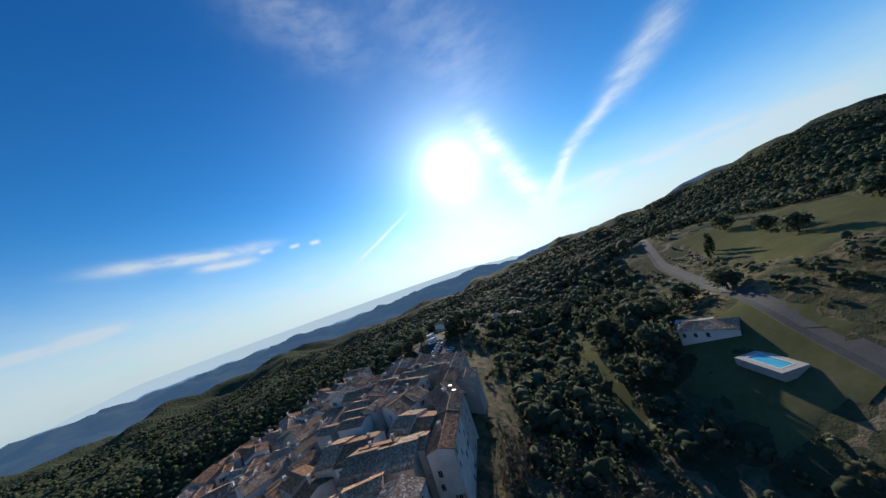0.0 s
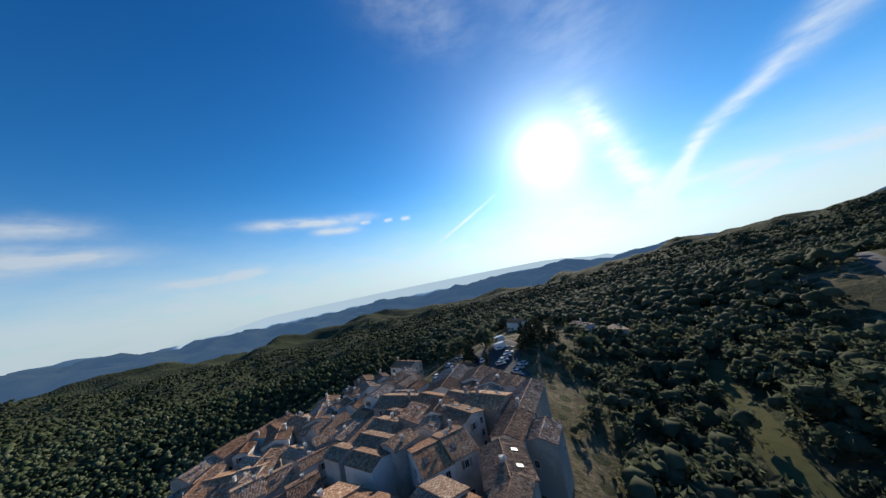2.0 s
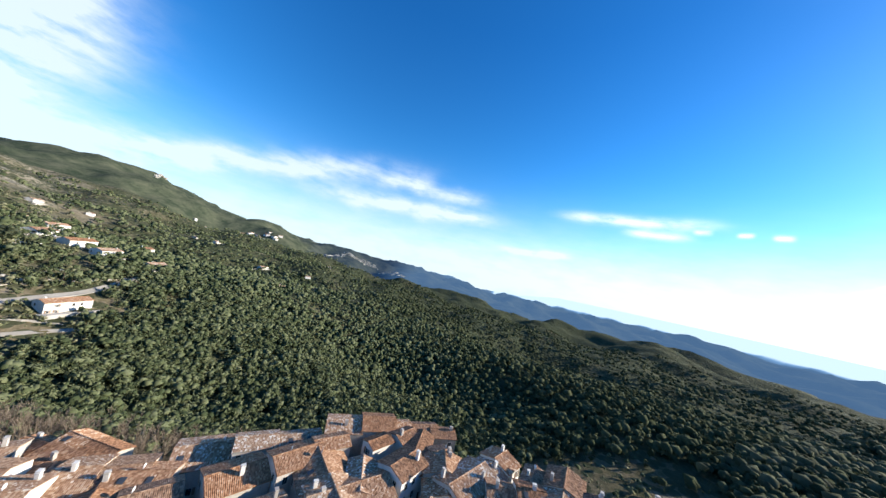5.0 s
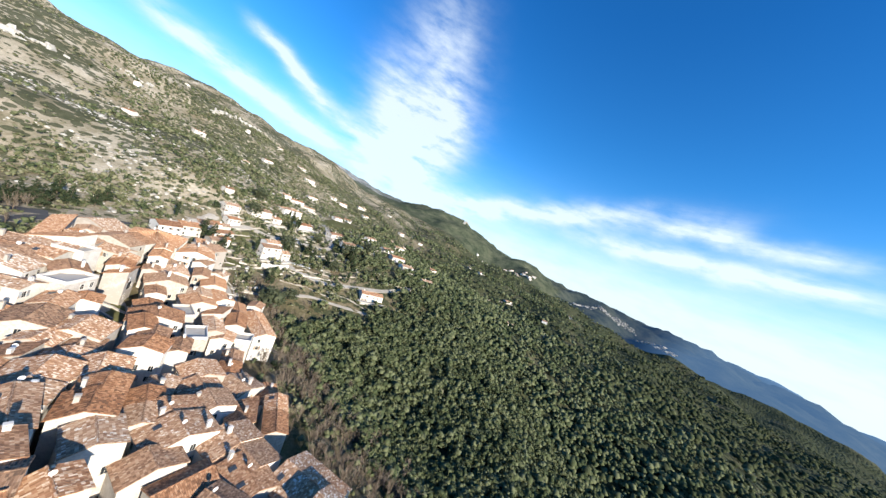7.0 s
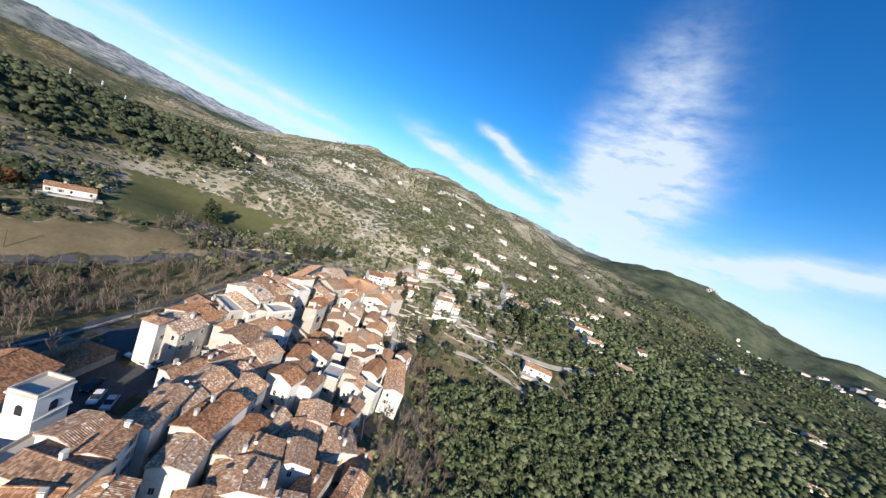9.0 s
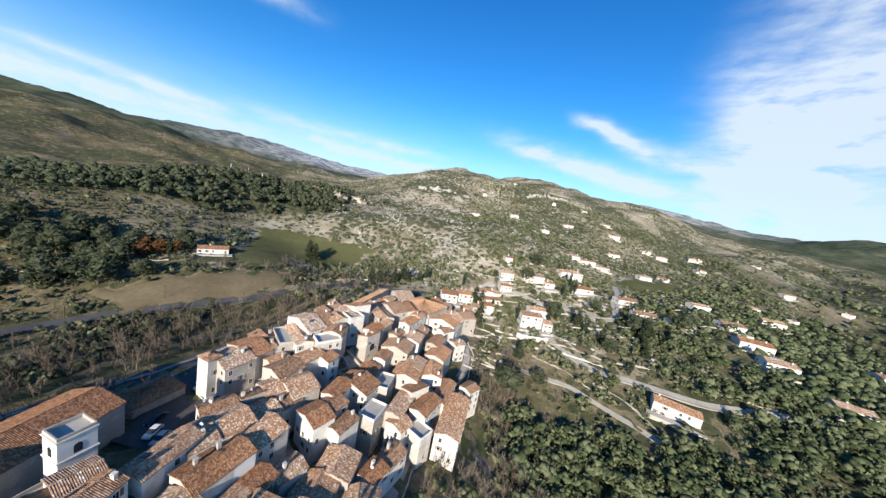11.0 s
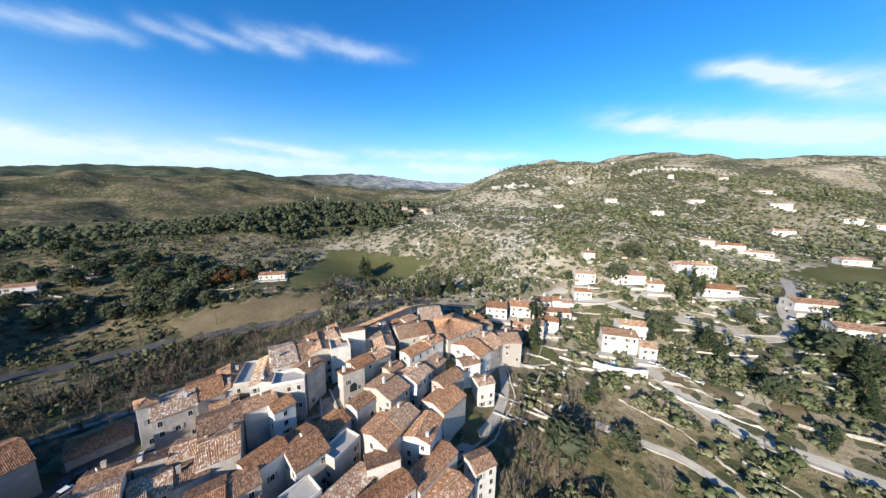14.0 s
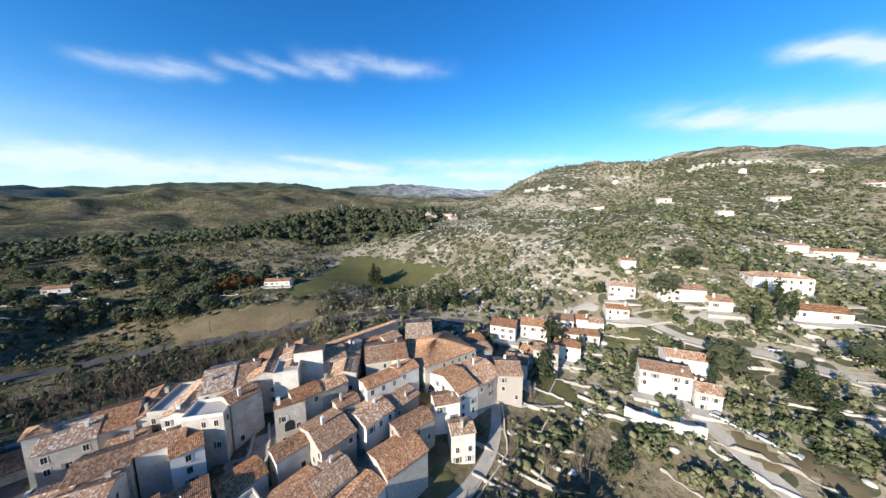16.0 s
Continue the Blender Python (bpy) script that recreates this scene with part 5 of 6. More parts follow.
def stuff(name, arrays, mat, label, category):
    v = np.concatenate([a for a, _ in arrays])
    offs = np.cumsum([0] + [len(a) for a, _ in arrays[:-1]])
    f = np.concatenate([b + o for (_, b), o in zip(arrays, offs)])
    return tagged(new(name, raw_mesh(name, v, f, mat, True)), label, category, kind="stuff")


def plant_woods():
    rng = np.random.RandomState(11)
    # evergreen oaks, near and far
    near_a, far_a = [], []
    x, y = scatter(26000, -420, -330, 300, 420, rng)
    r = np.hypot(x + 60, y)
    keep = (rng.uniform(0, 1, len(x)) < wood(x, y) * 0.95) & ~blocked(x, y)
    x, y, r = x[keep], y[keep], r[keep]
    # the slope under the village closes to one canopy
    xe, ye = scatter(5200, -330, -70, -112, 230, rng)
    ke = (rng.uniform(0, 1, len(xe)) < wood(xe, ye) * np.clip((-xe - 105) / 40, 0.3, 1)) & ~blocked(xe, ye)
    x, y = np.concatenate([x, xe[ke]]), np.concatenate([y, ye[ke]])
    r = np.hypot(x + 60, y)
    rad, tall = rng.uniform(1.2, 2.1, len(x)) ** 1.7 * 1.15, rng.uniform(4.2, 7.6, len(x))
    z = ground(x, y) - 0.3
    big = (x > 10) & (y < -120)
    pick = big & (rng.uniform(0, 1, len(x)) < 0.42)
    xo, yo = x[pick], y[pick]
    stuff("oak_wood", [clump_arrays(xo, yo, z[pick], rad[pick] * 1.75, tall[pick] * 1.2, 7, rng, 18)], OAK_LEAF, "dense dark evergreen oak wood beyond the meadow", "trees")
    x, y, r, rad, tall, z = x[~big], y[~big], r[~big], rad[~big], tall[~big], z[~big]
    close = r < 235
    shady = x > -20
    # southern trees, seen against the sun, take the leaf colour darkened for shade
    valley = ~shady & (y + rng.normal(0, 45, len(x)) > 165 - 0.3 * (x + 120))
    a, b, c = close & ~shady & ~valley, close & shady, close & valley
    near_a.append(clump_arrays(x[a], y[a], z[a], rad[a], tall[a], 6, rng, 42))
    stuff("oak_wood", [clump_arrays(x[b], y[b], z[b], rad[b] * 1.3, tall[b], 4, rng, 56)], OAK_LEAF, "dark oak wood on the slope east of the village", "trees")
    stuff("valley_wood", [clump_arrays(x[c], y[c], z[c], rad[c] * 1.2, tall[c], 4, rng, 34)], SHADE_LEAF, "evergreen wood on the valley side, shade put into its leaf colour", "trees")
    a, b, c = ~close & ~shady & ~valley, ~close & shady, ~close & valley
    valley_a = [clump_arrays(x[c], y[c], z[c], rad[c] * 1.5, tall[c], 2, rng, 10)]
    far_a.append(clump_arrays(x[a], y[a], z[a], rad[a] * 1.12, tall[a], 2, rng))
    dark_a = [clump_arrays(x[b], y[b], z[b], rad[b] * 1.5, tall[b], 2, rng, 16)]
    stuff("evergreen_wood", near_a, LEAF, "dense evergreen oak wood on the slope below the village", "trees")
    # the wider hills: larger clumps
    th, rr = rng.uniform(0, 6.283, 30000), rng.uniform(330, 1250, 30000)
    x2, y2 = -60 + rr * np.sin(th), rr * np.cos(th)
    keep = (rng.uniform(0, 1, len(x2)) < wood(x2, y2) * 0.9) & ~((x2 > -420) & (x2 < 300) & (y2 > -330) & (y2 < 420))
    x2, y2, rr = x2[keep], y2[keep], rr[keep]
    thin = rng.uniform(0, 1, len(x2)) < np.where((y2 > 0) & (x2 < -40), 0.75, 1.0)
    x2, y2, rr = x2[thin], y2[thin], rr[thin]
    # the southern slopes are closed forest
    a3, r3 = rng.uniform(-0.2, 1.3, 6500), rng.uniform(250, 950, 6500)
    x3, y3 = -60 + r3 * np.sin(a3), r3 * np.cos(a3)
    keep = (rng.uniform(0, 1, len(x3)) < wood(x3, y3)) & ~blocked(x3, y3) & (y3 > 225)
    x3, y3, r3 = x3[keep], y3[keep], r3[keep]
    dark_a.append(clump_arrays(x3, y3, ground(x3, y3), rng.uniform(4.0, 6.0, len(x3)) + r3 / 250, rng.uniform(5, 8, len(x3)), 2, rng))
    stuff("oak_wood", dark_a, OAK_LEAF, "closed dark forest on the southern slopes", "trees")
    dark = (x2 > 0) & (y2 < 100)
    stuff("oak_wood", [clump_arrays(x2[dark], y2[dark], ground(x2[dark], y2[dark]), rng.uniform(4.0, 8.0, dark.sum()), rng.uniform(5, 9, dark.sum()), 2, rng)], OAK_LEAF, "dark oak woodland on the eastern hills", "trees")
    # far southern woods also get the leaf with shade in its colour
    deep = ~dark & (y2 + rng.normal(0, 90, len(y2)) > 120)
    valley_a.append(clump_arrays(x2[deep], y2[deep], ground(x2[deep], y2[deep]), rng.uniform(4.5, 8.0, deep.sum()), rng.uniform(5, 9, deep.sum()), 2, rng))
    stuff("valley_wood", valley_a, SHADE_LEAF, "woodland filling the valley to the south, shade put into its leaf colour", "trees")
    x2, y2 = x2[~dark & ~deep], y2[~dark & ~deep]
    far_a.append(clump_arrays(x2, y2, ground(x2, y2), rng.uniform(3.5, 7.0, len(x2)), rng.uniform(5, 9, len(x2)), 2, rng))
    stuff("far_woods", far_a, LEAF, "distant evergreen woodland covering the hills", "trees")
    # open scrub on the sunny northern slopes
    x, y = scatter(34000, -540, -740, 330, 240, rng)
    xb, yb = scatter(12500, -270, -215, 200, 90, rng)
    xc, yc = scatter(3200, -230, -330, 30, -125, rng)
    x, y = np.concatenate([x, xb, xc]), np.concatenate([y, yb, yc])
    d = (1 - wood(x, y)) * np.clip(0.7 + 0.5 * waves(x, y, 80, 3, 77), 0.15, 1) * np.where((x > 60) & (y > -60), 0.8, 1.0) * np.where(np.hypot(x + 60, y) < 260, 1.0, 0.8) * np.where((x > -130) & (y < -175), 0.5, 1.0)
    village = np.clip((x + 4 - 0.1 * np.maximum(-y, 0)) / 4 + np.clip((-y - 10) / 40, 0, 1) * np.clip((x + 40 - 0.3 * y) / 5, 0, 1), 0, 1) + np.clip((-108 - x) / 4, 0, 1) + np.clip((-62 - y) / 6, 0, 1)
    keep = (rng.uniform(0, 1, len(x)) < d) & ~blocked(x, y) & (village > 0.5)
    x, y = x[keep], y[keep]
    rad = rng.uniform(0.62, 1.42, len(x)) ** 2.3 * np.where(np.hypot(x + 60, y) > 300, 1.6, 1.12)
    tall = rad * rng.uniform(1.2, 2.1, len(x))
    close = np.hypot(x + 60, y) < 200
    olive = rng.uniform(0, 1, len(x)) < np.where((x > -15) & (y > -170), 0.12, 0.55)
    east = (x > -15) & (y > -170)
    for sel, mat, name in ((olive, OLIVE, "scrub"), (~olive & ~east, LEAF, "oak_scrub"), (~olive & east, OAK_LEAF, "oak_scrub")):
        a, b = sel & close, sel & ~close
        stuff(name, [clump_arrays(x[a], y[a], ground(x[a], y[a]) - 0.3, rad[a], tall[a], 3, rng, 10), clump_arrays(x[b], y[b], ground(x[b], y[b]) - 0.3, rad[b], tall[b], 2, rng)],
              mat, "low scrub and small oaks on stony ground", "bushes")


def plant_garrigue():
    """Rounded evergreen bushes that cover the stony slope above the villas."""
    rng = np.random.RandomState(71)
    x, y = scatter(15000, -560, -600, -110, -150, rng)
    d = np.clip(0.62 + 0.5 * waves(x, y, 70, 3, 19), 0.1, 1) * np.clip((-x - 110 + 0.25 * (-y - 150)) / 60, 0, 1) * (1 - wood(x, y))
    keep = (rng.uniform(0, 1, len(x)) < d) & ~blocked(x, y)
    x, y = x[keep], y[keep]
    rad = rng.uniform(0.9, 1.75, len(x)) ** 1.7
    tall = rad * rng.uniform(1.1, 1.7, len(x))
    green = rng.uniform(0, 1, len(x)) < 0.6
    for sel, mat in ((green, LEAF), (~green, OLIVE)):
        stuff("garrigue", [clump_arrays(x[sel], y[sel], ground(x[sel], y[sel]) - 0.3, rad[sel], tall[sel], 2, rng)], mat, "rounded evergreen bushes covering the stony slope", "bushes")


def plant_gardens():
    rng = np.random.RandomState(33)
    x, y = scatter(5200, -300, -210, -118, -40, rng)
    d = np.exp(-(((x + 195) / 80) ** 2 + ((y + 122) / 62) ** 2) ** 2) * np.clip(0.5 + 0.6 * waves(x, y, 26, 3, 15), 0.05, 1)
    keep = (rng.uniform(0, 1, len(x)) < d * 0.4) & ~blocked(x, y)
    x, y = x[keep], y[keep]
    rad, tall = rng.uniform(1.0, 2.6, len(x)), rng.uniform(2.0, 5.0, len(x))
    kind = rng.uniform(0, 1, len(x))
    for name, a, b, mat, label in (("olive_trees", 0.0, 0.45, OLIVE, "grey-green olive trees on the garden terraces"), ("garden_trees", 0.45, 0.85, LEAF, "small leafy trees and hedges in the villa gardens"), ("garden_conifers", 0.85, 1.0, DARK_LEAF, "small dark conifers in the villa gardens")):
        s = (kind >= a) & (kind < b)
        stuff(name, [clump_arrays(x[s], y[s], ground(x[s], y[s]) - 0.2, rad[s], tall[s], 12, rng, 60)], mat, label, "trees")


def plant_bare():
    """Leafless trees: a stem and a haze of fine forking twigs."""
    rng = np.random.RandomState(5)
    x, y = scatter(7600, -215, -125, 60, 150, rng)
    east = np.clip((x + 46 - 0.28 * np.minimum(y, 40)) / 10, 0, 1) * np.clip((34 - x) / 12, 0, 1) * (y > -112) * (y < 80)
    west = np.clip((-112 - x) / 8, 0, 1) * np.clip((x + 175) / 30, 0, 1) * np.clip((150 - y) / 50, 0.0, 1) * np.clip((y + 75) / 25, 0, 1) * np.clip(0.7 + 0.8 * waves(x, y, 22, 2, 41), 0, 1)
    keep = (rng.uniform(0, 1, len(x)) < np.maximum(east * 0.6, west * 1.0)) & ~blocked(x, y)
    x, y = x[keep], y[keep]
    n, k, j = len(x), 8, 9
    tall = rng.uniform(3.5, 8.0, n)
    root = np.stack([x, y, ground(x, y)], -1)[:, None]

    def sliver(a, d, length, w0, w1):
        side = np.cross(d, np.array([0.3, 0.2, 1.0]))
        side /= np.linalg.norm(side, axis=-1, keepdims=True) + 1e-6
        b = a + d * length[..., None]
        q = np.stack([a - side * w0, a + side * w0, b + side * w1, b - side * w1], -2)
        return q.reshape(-1, 4, 3), b
    th, lean = rng.uniform(0, 6.283, (n, k)), rng.uniform(0.05, 0.6, (n, k))
    d = np.stack([np.cos(th) * lean, np.sin(th) * lean, np.sqrt(1 - lean ** 2)], -1)
    start = root + np.stack([0 * th, 0 * th, rng.uniform(0, 0.35, (n, k)) * tall[:, None]], -1)
    limbs, tip = sliver(start, d, tall[:, None] * rng.uniform(0.45, 0.75, (n, k)), 0.07, 0.03)
    f = rng.uniform(0.35, 1.0, (n, k, j, 1))
    a2 = start[:, :, None] * (1 - f) + tip[:, :, None] * f
    d2 = d[:, :, None] + rng.normal(0, 0.55, (n, k, j, 3))
    d2 /= np.linalg.norm(d2, axis=-1, keepdims=True)
    twigs, _ = sliver(a2, d2, tall[:, None, None] * rng.uniform(0.10, 0.28, (n, k, j)), 0.045, 0.02)
    v = np.concatenate([limbs, twigs]).reshape(-1, 3)
    stuff("bare_wood", [(v, np.arange(len(v)).reshape(-1, 4))], TWIG, "leafless grey-brown trees on the banks below the houses", "trees")



# ---- roads and fields ----
ribbon("road_east", EAST_ROAD, 6.0, ASPHALT, "grey asphalt country road along the valley")
ribbon("road_bypass", BYPASS, 5.0, ASPHALT, "narrow asphalt road skirting the village")
ribbon("lane_west", WEST_LANE, 3.0, PALE_ROAD, "steep paved lane below the village houses", "lane")
ribbon("road_hill", HILL_ROAD, 4.0, PALE_ROAD, "pale gravel track across the terraces", "track")
ribbon("track_terrace", TRACK, 2.4, PALE_ROAD, "pale stony footpath across the slope", "track")
ribbon("field_strip", FIELD_PATH, 7.5, GRASS, "long strip of pale green grass between trees", "field")
ribbon("road_villas", VILLA_ROAD, 4.6, PALE_ROAD, "pale paved lane winding between the villas")
patch("meadow", MEADOW, GRASS, "broad green meadow with a mown surface", "field", 0.4, 3.0)
patch("field_lower", LOWER_FIELD, DRY, "brown fallow field beside the road", "field", 0.4, 3.0)
patch("lawn_pool", POOL_LAWN, GRASS, "rough green lawn round the villa")
patch("field_east", EAST_FIELD, GRASS, "dull green sloping field on the hillside")
patch("pavement_car_park", CAR_PARK, ASPHALT, "dark asphalt of the small car park", "car park", 0.25, 2.0)
patch("pavement_square", SQUARE, ASPHALT, "grey asphalt of the large village car park", "car park", 0.25, 2.0)
patch("lawn_lane", GARDEN_LANE, GRASS, "bright green terraced garden lawn below the houses", "garden", 0.2, 1.5)
patch("lawn_upper", GARDEN_UPPER, GRASS, "small walled green garden between houses", "garden", 0.2, 1.5)
patch("pavement_village", VILLAGE, ALLEY, "worn stone paving of the narrow village alleys", "pavement", 0.1, 3.0)
patch("lawn_square", GARDEN_SQUARE, GRASS, "overgrown garden between the old houses", "garden", 0.3, 1.5)
patch("field_far", FAR_MEADOW, GRASS, "wide pale green pasture among the villas", "field", 0.6)
for lawn, mat, text in ((LAWN_A, GRASS, "bright garden lawn above a stone terrace"), (LAWN_B, GRASS, "green garden lawn between villas"), (LAWN_C, DRY, "bare brown earth of an olive terrace"), (LAWN_D, PALE_ROAD, "pale gravel yard beside a villa"), (LAWN_E, PALE_ROAD, "pale gravel drive and parking yard"), (LAWN_F, PALE_ROAD, "pale stony garden terrace"), (LAWN_G, GRASS, "small green lawn below a garden wall")):
    patch("garden", lawn, mat, text, "garden", 0.18, 2.0)
patch("field_knoll", KNOLL, DRY, "tan dry grass on the knoll", "field")


# ---- villas on the hillsides ----
VILLA_LABELS = ("white rendered villa with a low terracotta tile roof", "cream hillside villa with shutters and a shallow tiled roof", "pale country house among trees with a tile roof")


def villa(x, y, l, w, rot, height, form="gable", label="", plain=False, walls=None):
    rng = random.Random(int(x * 7 + y * 31))
    l = min(l, 22.0)
    FOOT.append((x, y, l / 2, w / 2, math.cos(radians(rot)), math.sin(radians(rot)), gz(x, y) + height))
    c, s = math.cos(radians(rot)), math.sin(radians(rot))
    low = min(gz(x + c * a - s * b, y + s * a + c * b) for a in (-l / 2, l / 2) for b in (-w / 2, w / 2))
    root, base, H, r2, _ = house(x, y, l, w, rot, max(low + height, gz(x, y) + height - 1.0), form, 0.32, label or rng.choice(VILLA_LABELS), walls or VILLA_WALL, name="villa", group="hillside villas", chimneys=1)
    side = 1 if c > 0 else -1
    y0, y1 = sorted((side * w / 2, side * (w / 2 + 4.0)))
    front = gz(x - s * side * (w / 2 + 2), y + c * side * (w / 2 + 2)) + 0.5 - base
    if not plain:
        part("terrace", boxes_mesh("terrace", [(-l / 2 - 2, y0 + 0.02 * (side > 0), front - 3.0, l / 2 + 2, y1 - 0.02 * (side < 0), front)], CONCRETE), root)
    if not plain:
        openings(root, x, y, l, w, rot, base, H, r2, 0.5, 0.4)


VILLA_WALL = material("white_render", ((0.473, 0.439, 0.396), (0.568, 0.542, 0.499), (0.654, 0.636, 0.602)), 0.3, 0.9, 0.2, 12.0, vary="object", amount=0.4)
villa(-224.5, -46.5, 17.5, 8.0, 154, 4.5, label="long white villa with a bright terracotta roof above steps")
villa(-167, -100.5, 13.5, 8.5, 8, 8.0, label="large cream country house with three rows of shutters")
villa(-177.5, -99.5, 6.0, 8.0, 8, 5.0)
villa(-174, -113, 12.0, 8.0, 10, 5.0)
villa(-156.5, -168, 7.0, 5.5, 15, 4.0, label="small house with an orange roof beside a dark shed")
villa(-213, -174, 20.0, 10.0, 12, 6.0, form="hip", label="large white two-storey villa with a pale shallow roof")
villa(-217, -153.5, 17.0, 9.0, 10, 4.0, label="white bungalow under a bright orange tile roof")
villa(-176, -151.5, 18.0, 9.0, 15, 4.5)
villa(-189, -149.0, 8.0, 7.0, 15, 3.6)
villa(-154, -147.5, 11.0, 8.0, 14, 5.5)
villa(-153, -134.5, 9.0, 6.5, 15, 4.5)
villa(-112, -103.0, 10.5, 10.0, 10, 6.0)
villa(-122.5, -110.5, 10.5, 10.0, 14, 6.0)
villa(-132.5, -120, 9.0, 9.0, 16, 6.0)
villa(-141, -113.5, 13.0, 7.0, 18, 5.5)
villa(-137.5, -103.5, 9.5, 7.5, 8, 6.0)
villa(-124, -83.5, 7.5, 8.0, 9, 6.0)
villa(-126.5, -93, 7.0, 6.0, 172, 5.0)
villa(-247, -142, 17.0, 8.0, 10, 4.5)
villa(-248, -119.5, 15.0, 8.0, 0, 4.0)
villa(-267, -112.5, 15.0, 8.0, 176, 4.0)
villa(-326, -174, 16.0, 8.0, 5, 5.0)
villa(-314, -130, 16.0, 9.0, 0, 5.0)
villa(-322, -248, 14.0, 8.0, 5, 4.5)
villa(-258, -250, 18.0, 8.0, 10, 4.0)
villa(-241, -246, 12.0, 7.0, 15, 4.0)
villa(-274, -245, 14.0, 7.0, 170, 3.5)
villa(-362, -416, 18.0, 8.0, 174, 5.0)
villa(-327, -333, 16.0, 8.0, 0, 4.5)
villa(-291, -432, 16.0, 8.0, 12, 4.0)
villa(-371, -474, 16.0, 8.0, 10, 4.0)
villa(-194, -422, 14.0, 8.0, 15, 4.0)
villa(-404, -392, 14.0, 8.0, 4, 4.5)
villa(-423, -382, 16.0, 8.0, 170, 4.5)
villa(-483, -397, 18.0, 9.0, 168, 4.5)
villa(-458, -349, 14.0, 8.0, 1, 4.5)
villa(-398, -184, 16.0, 9.0, 161, 5.0)
villa(-432, -240, 15.0, 8.0, 1, 5.0)
villa(-302, -100, 17.0, 9.0, 165, 5.0)
villa(-297, -80, 14.0, 9.0, 165, 5.0)
villa(-407, -118, 13.0, 9.0, 170, 6.0)
villa(-304, -54, 13.0, 8.0, 160, 4.0)
villa(-732, -180, 16.0, 9.0, 161, 4.5)
villa(-666, -70, 18.0, 9.0, 150, 4.5)
villa(-556, -326, 16.0, 9.0, 4, 4.5)
villa(46, -89, 16.0, 8.0, 41, 3.5, label="low farmhouse with a bright orange tile roof by the meadow")
villa(150, -27, 20.0, 8.0, 62, 5.0)
villa(146, -5, 12.0, 7.0, 62, 3.5)
villa(77, 95, 15.0, 9.0, 133, 3.6, form="hip", label="single-storey villa with a hipped roof and pool terrace")
villa(-15, 235, 11.4, 9.0, 145, 6.0)
villa(22, 214, 13.0, 8.0, 120, 5.0)
villa(38, 205, 12.0, 8.0, 95, 4.5)


def scatter_villas():
    """Far houses strewn over the sunny hillside."""
    rng = random.Random(8)
    n = 0
    while n < 24:
        a, r = radians(rng.uniform(-172, -84)), rng.uniform(330, 900)
        x, y = -60 + r * math.sin(a), r * math.cos(a)
        if in_house(x, y, 30):
            continue
        villa(x, y, rng.uniform(9, 14), rng.uniform(7, 9), rng.uniform(0, 180), rng.uniform(3.0, 5), plain=True)
        n += 1
    # the next village, far along the slope
    for i in range(34):
        f = rng.random()
        villa(-1668 - 130 * f + rng.uniform(-45, 45), -655 + 330 * f + rng.uniform(-35, 35), rng.uniform(13, 22), rng.uniform(9, 12), rng.uniform(0, 180), rng.uniform(5, 8), plain=True)
    # the hamlet on the saddle
    for x, y, r in ((104, -303, 40), (118, -309, 20), (91, -299, 130), (58, -295, 35), (68, -304, 100), (51, -323, 20), (38, -314, 60), (80, -318, 15)):
        villa(x, y, rng.uniform(8, 13), rng.uniform(6, 9), r, rng.uniform(3.2, 4.5), plain=True, walls=STONE)


scatter_villas()


# ---- terrace walls and garden walls of dry stone ----
def stone_wall(pts, height, thick=0.45, mat=None, name="terrace_wall", label="long dry-stone terrace wall on the slope"):
    """A wall along a line, fallen in here and there."""
    dense = []
    for (ax, ay), (bx, by) in zip(pts[:-1], pts[1:]):
        n = max(1, int(math.hypot(bx - ax, by - ay) / 1.5))
        dense += [(ax + (bx - ax) * i / n, ay + (by - ay) * i / n) for i in range(n)]
    dense = np.array(dense + [pts[-1]], float)
    rng = np.random.RandomState(int(abs(pts[0][0] * 13 + pts[0][1])))
    if len(dense) > 4:
        dense[1:-1] += rng.normal(0, 0.15, (len(dense) - 2, 2))
    d = np.gradient(dense, axis=0)
    d /= np.linalg.norm(d, axis=1)[:, None] + 1e-9
    nrm = np.stack([-d[:, 1], d[:, 0]], 1) * thick / 2
    z = ground(dense[:, 0], dense[:, 1])
    fallen = np.where(waves(dense[:, 0], dense[:, 1], 9, 2, 63) > 0.35, 0.3, 1.0) if name == "terrace_wall" else 1.0
    top = z + height * 0.7 * fallen + rng.normal(0, 0.08, len(z))
    a, b = dense - nrm, dense + nrm
    v = np.stack([np.column_stack([a, z - 1.2]), np.column_stack([a + nrm * 0.15, top]), np.column_stack([b - nrm * 0.15, top]), np.column_stack([b, z - 1.2])], 1)
    n = len(v)
    i, j = np.meshgrid(np.arange(n - 1), np.arange(3), indexing="ij")
    q = i * 4 + j
    f = np.stack([q, q + 4, q + 5, q + 1], -1).reshape(-1, 4)
    f = np.concatenate([f, [[0, 1, 2, 3], [4 * n - 1, 4 * n - 2, 4 * n - 3, 4 * n - 4]]])
    return tagged(new(name, raw_mesh(name, v.reshape(-1, 3), f, mat or STONE)), label, "wall", "terrace walls")


stone_wall([(-144, -84), (-157, -85)], 1.4)
stone_wall([(-177, -85), (-189, -83.5), (-198.5, -79), (-206, -75), (-230, -70), (-258, -74)], 1.6)
stone_wall([(-205, -141.6), (-219, -136), (-227, -127.5)], 1.8)
stone_wall([(-196, -137), (-208, -133), (-221, -126)], 1.4)
stone_wall([(-584, -102), (-604, -97), (-625, -92)], 1.5, mat=STONE)
stone_wall([(-640, -88), (-653, -73)], 1.5, mat=STONE)
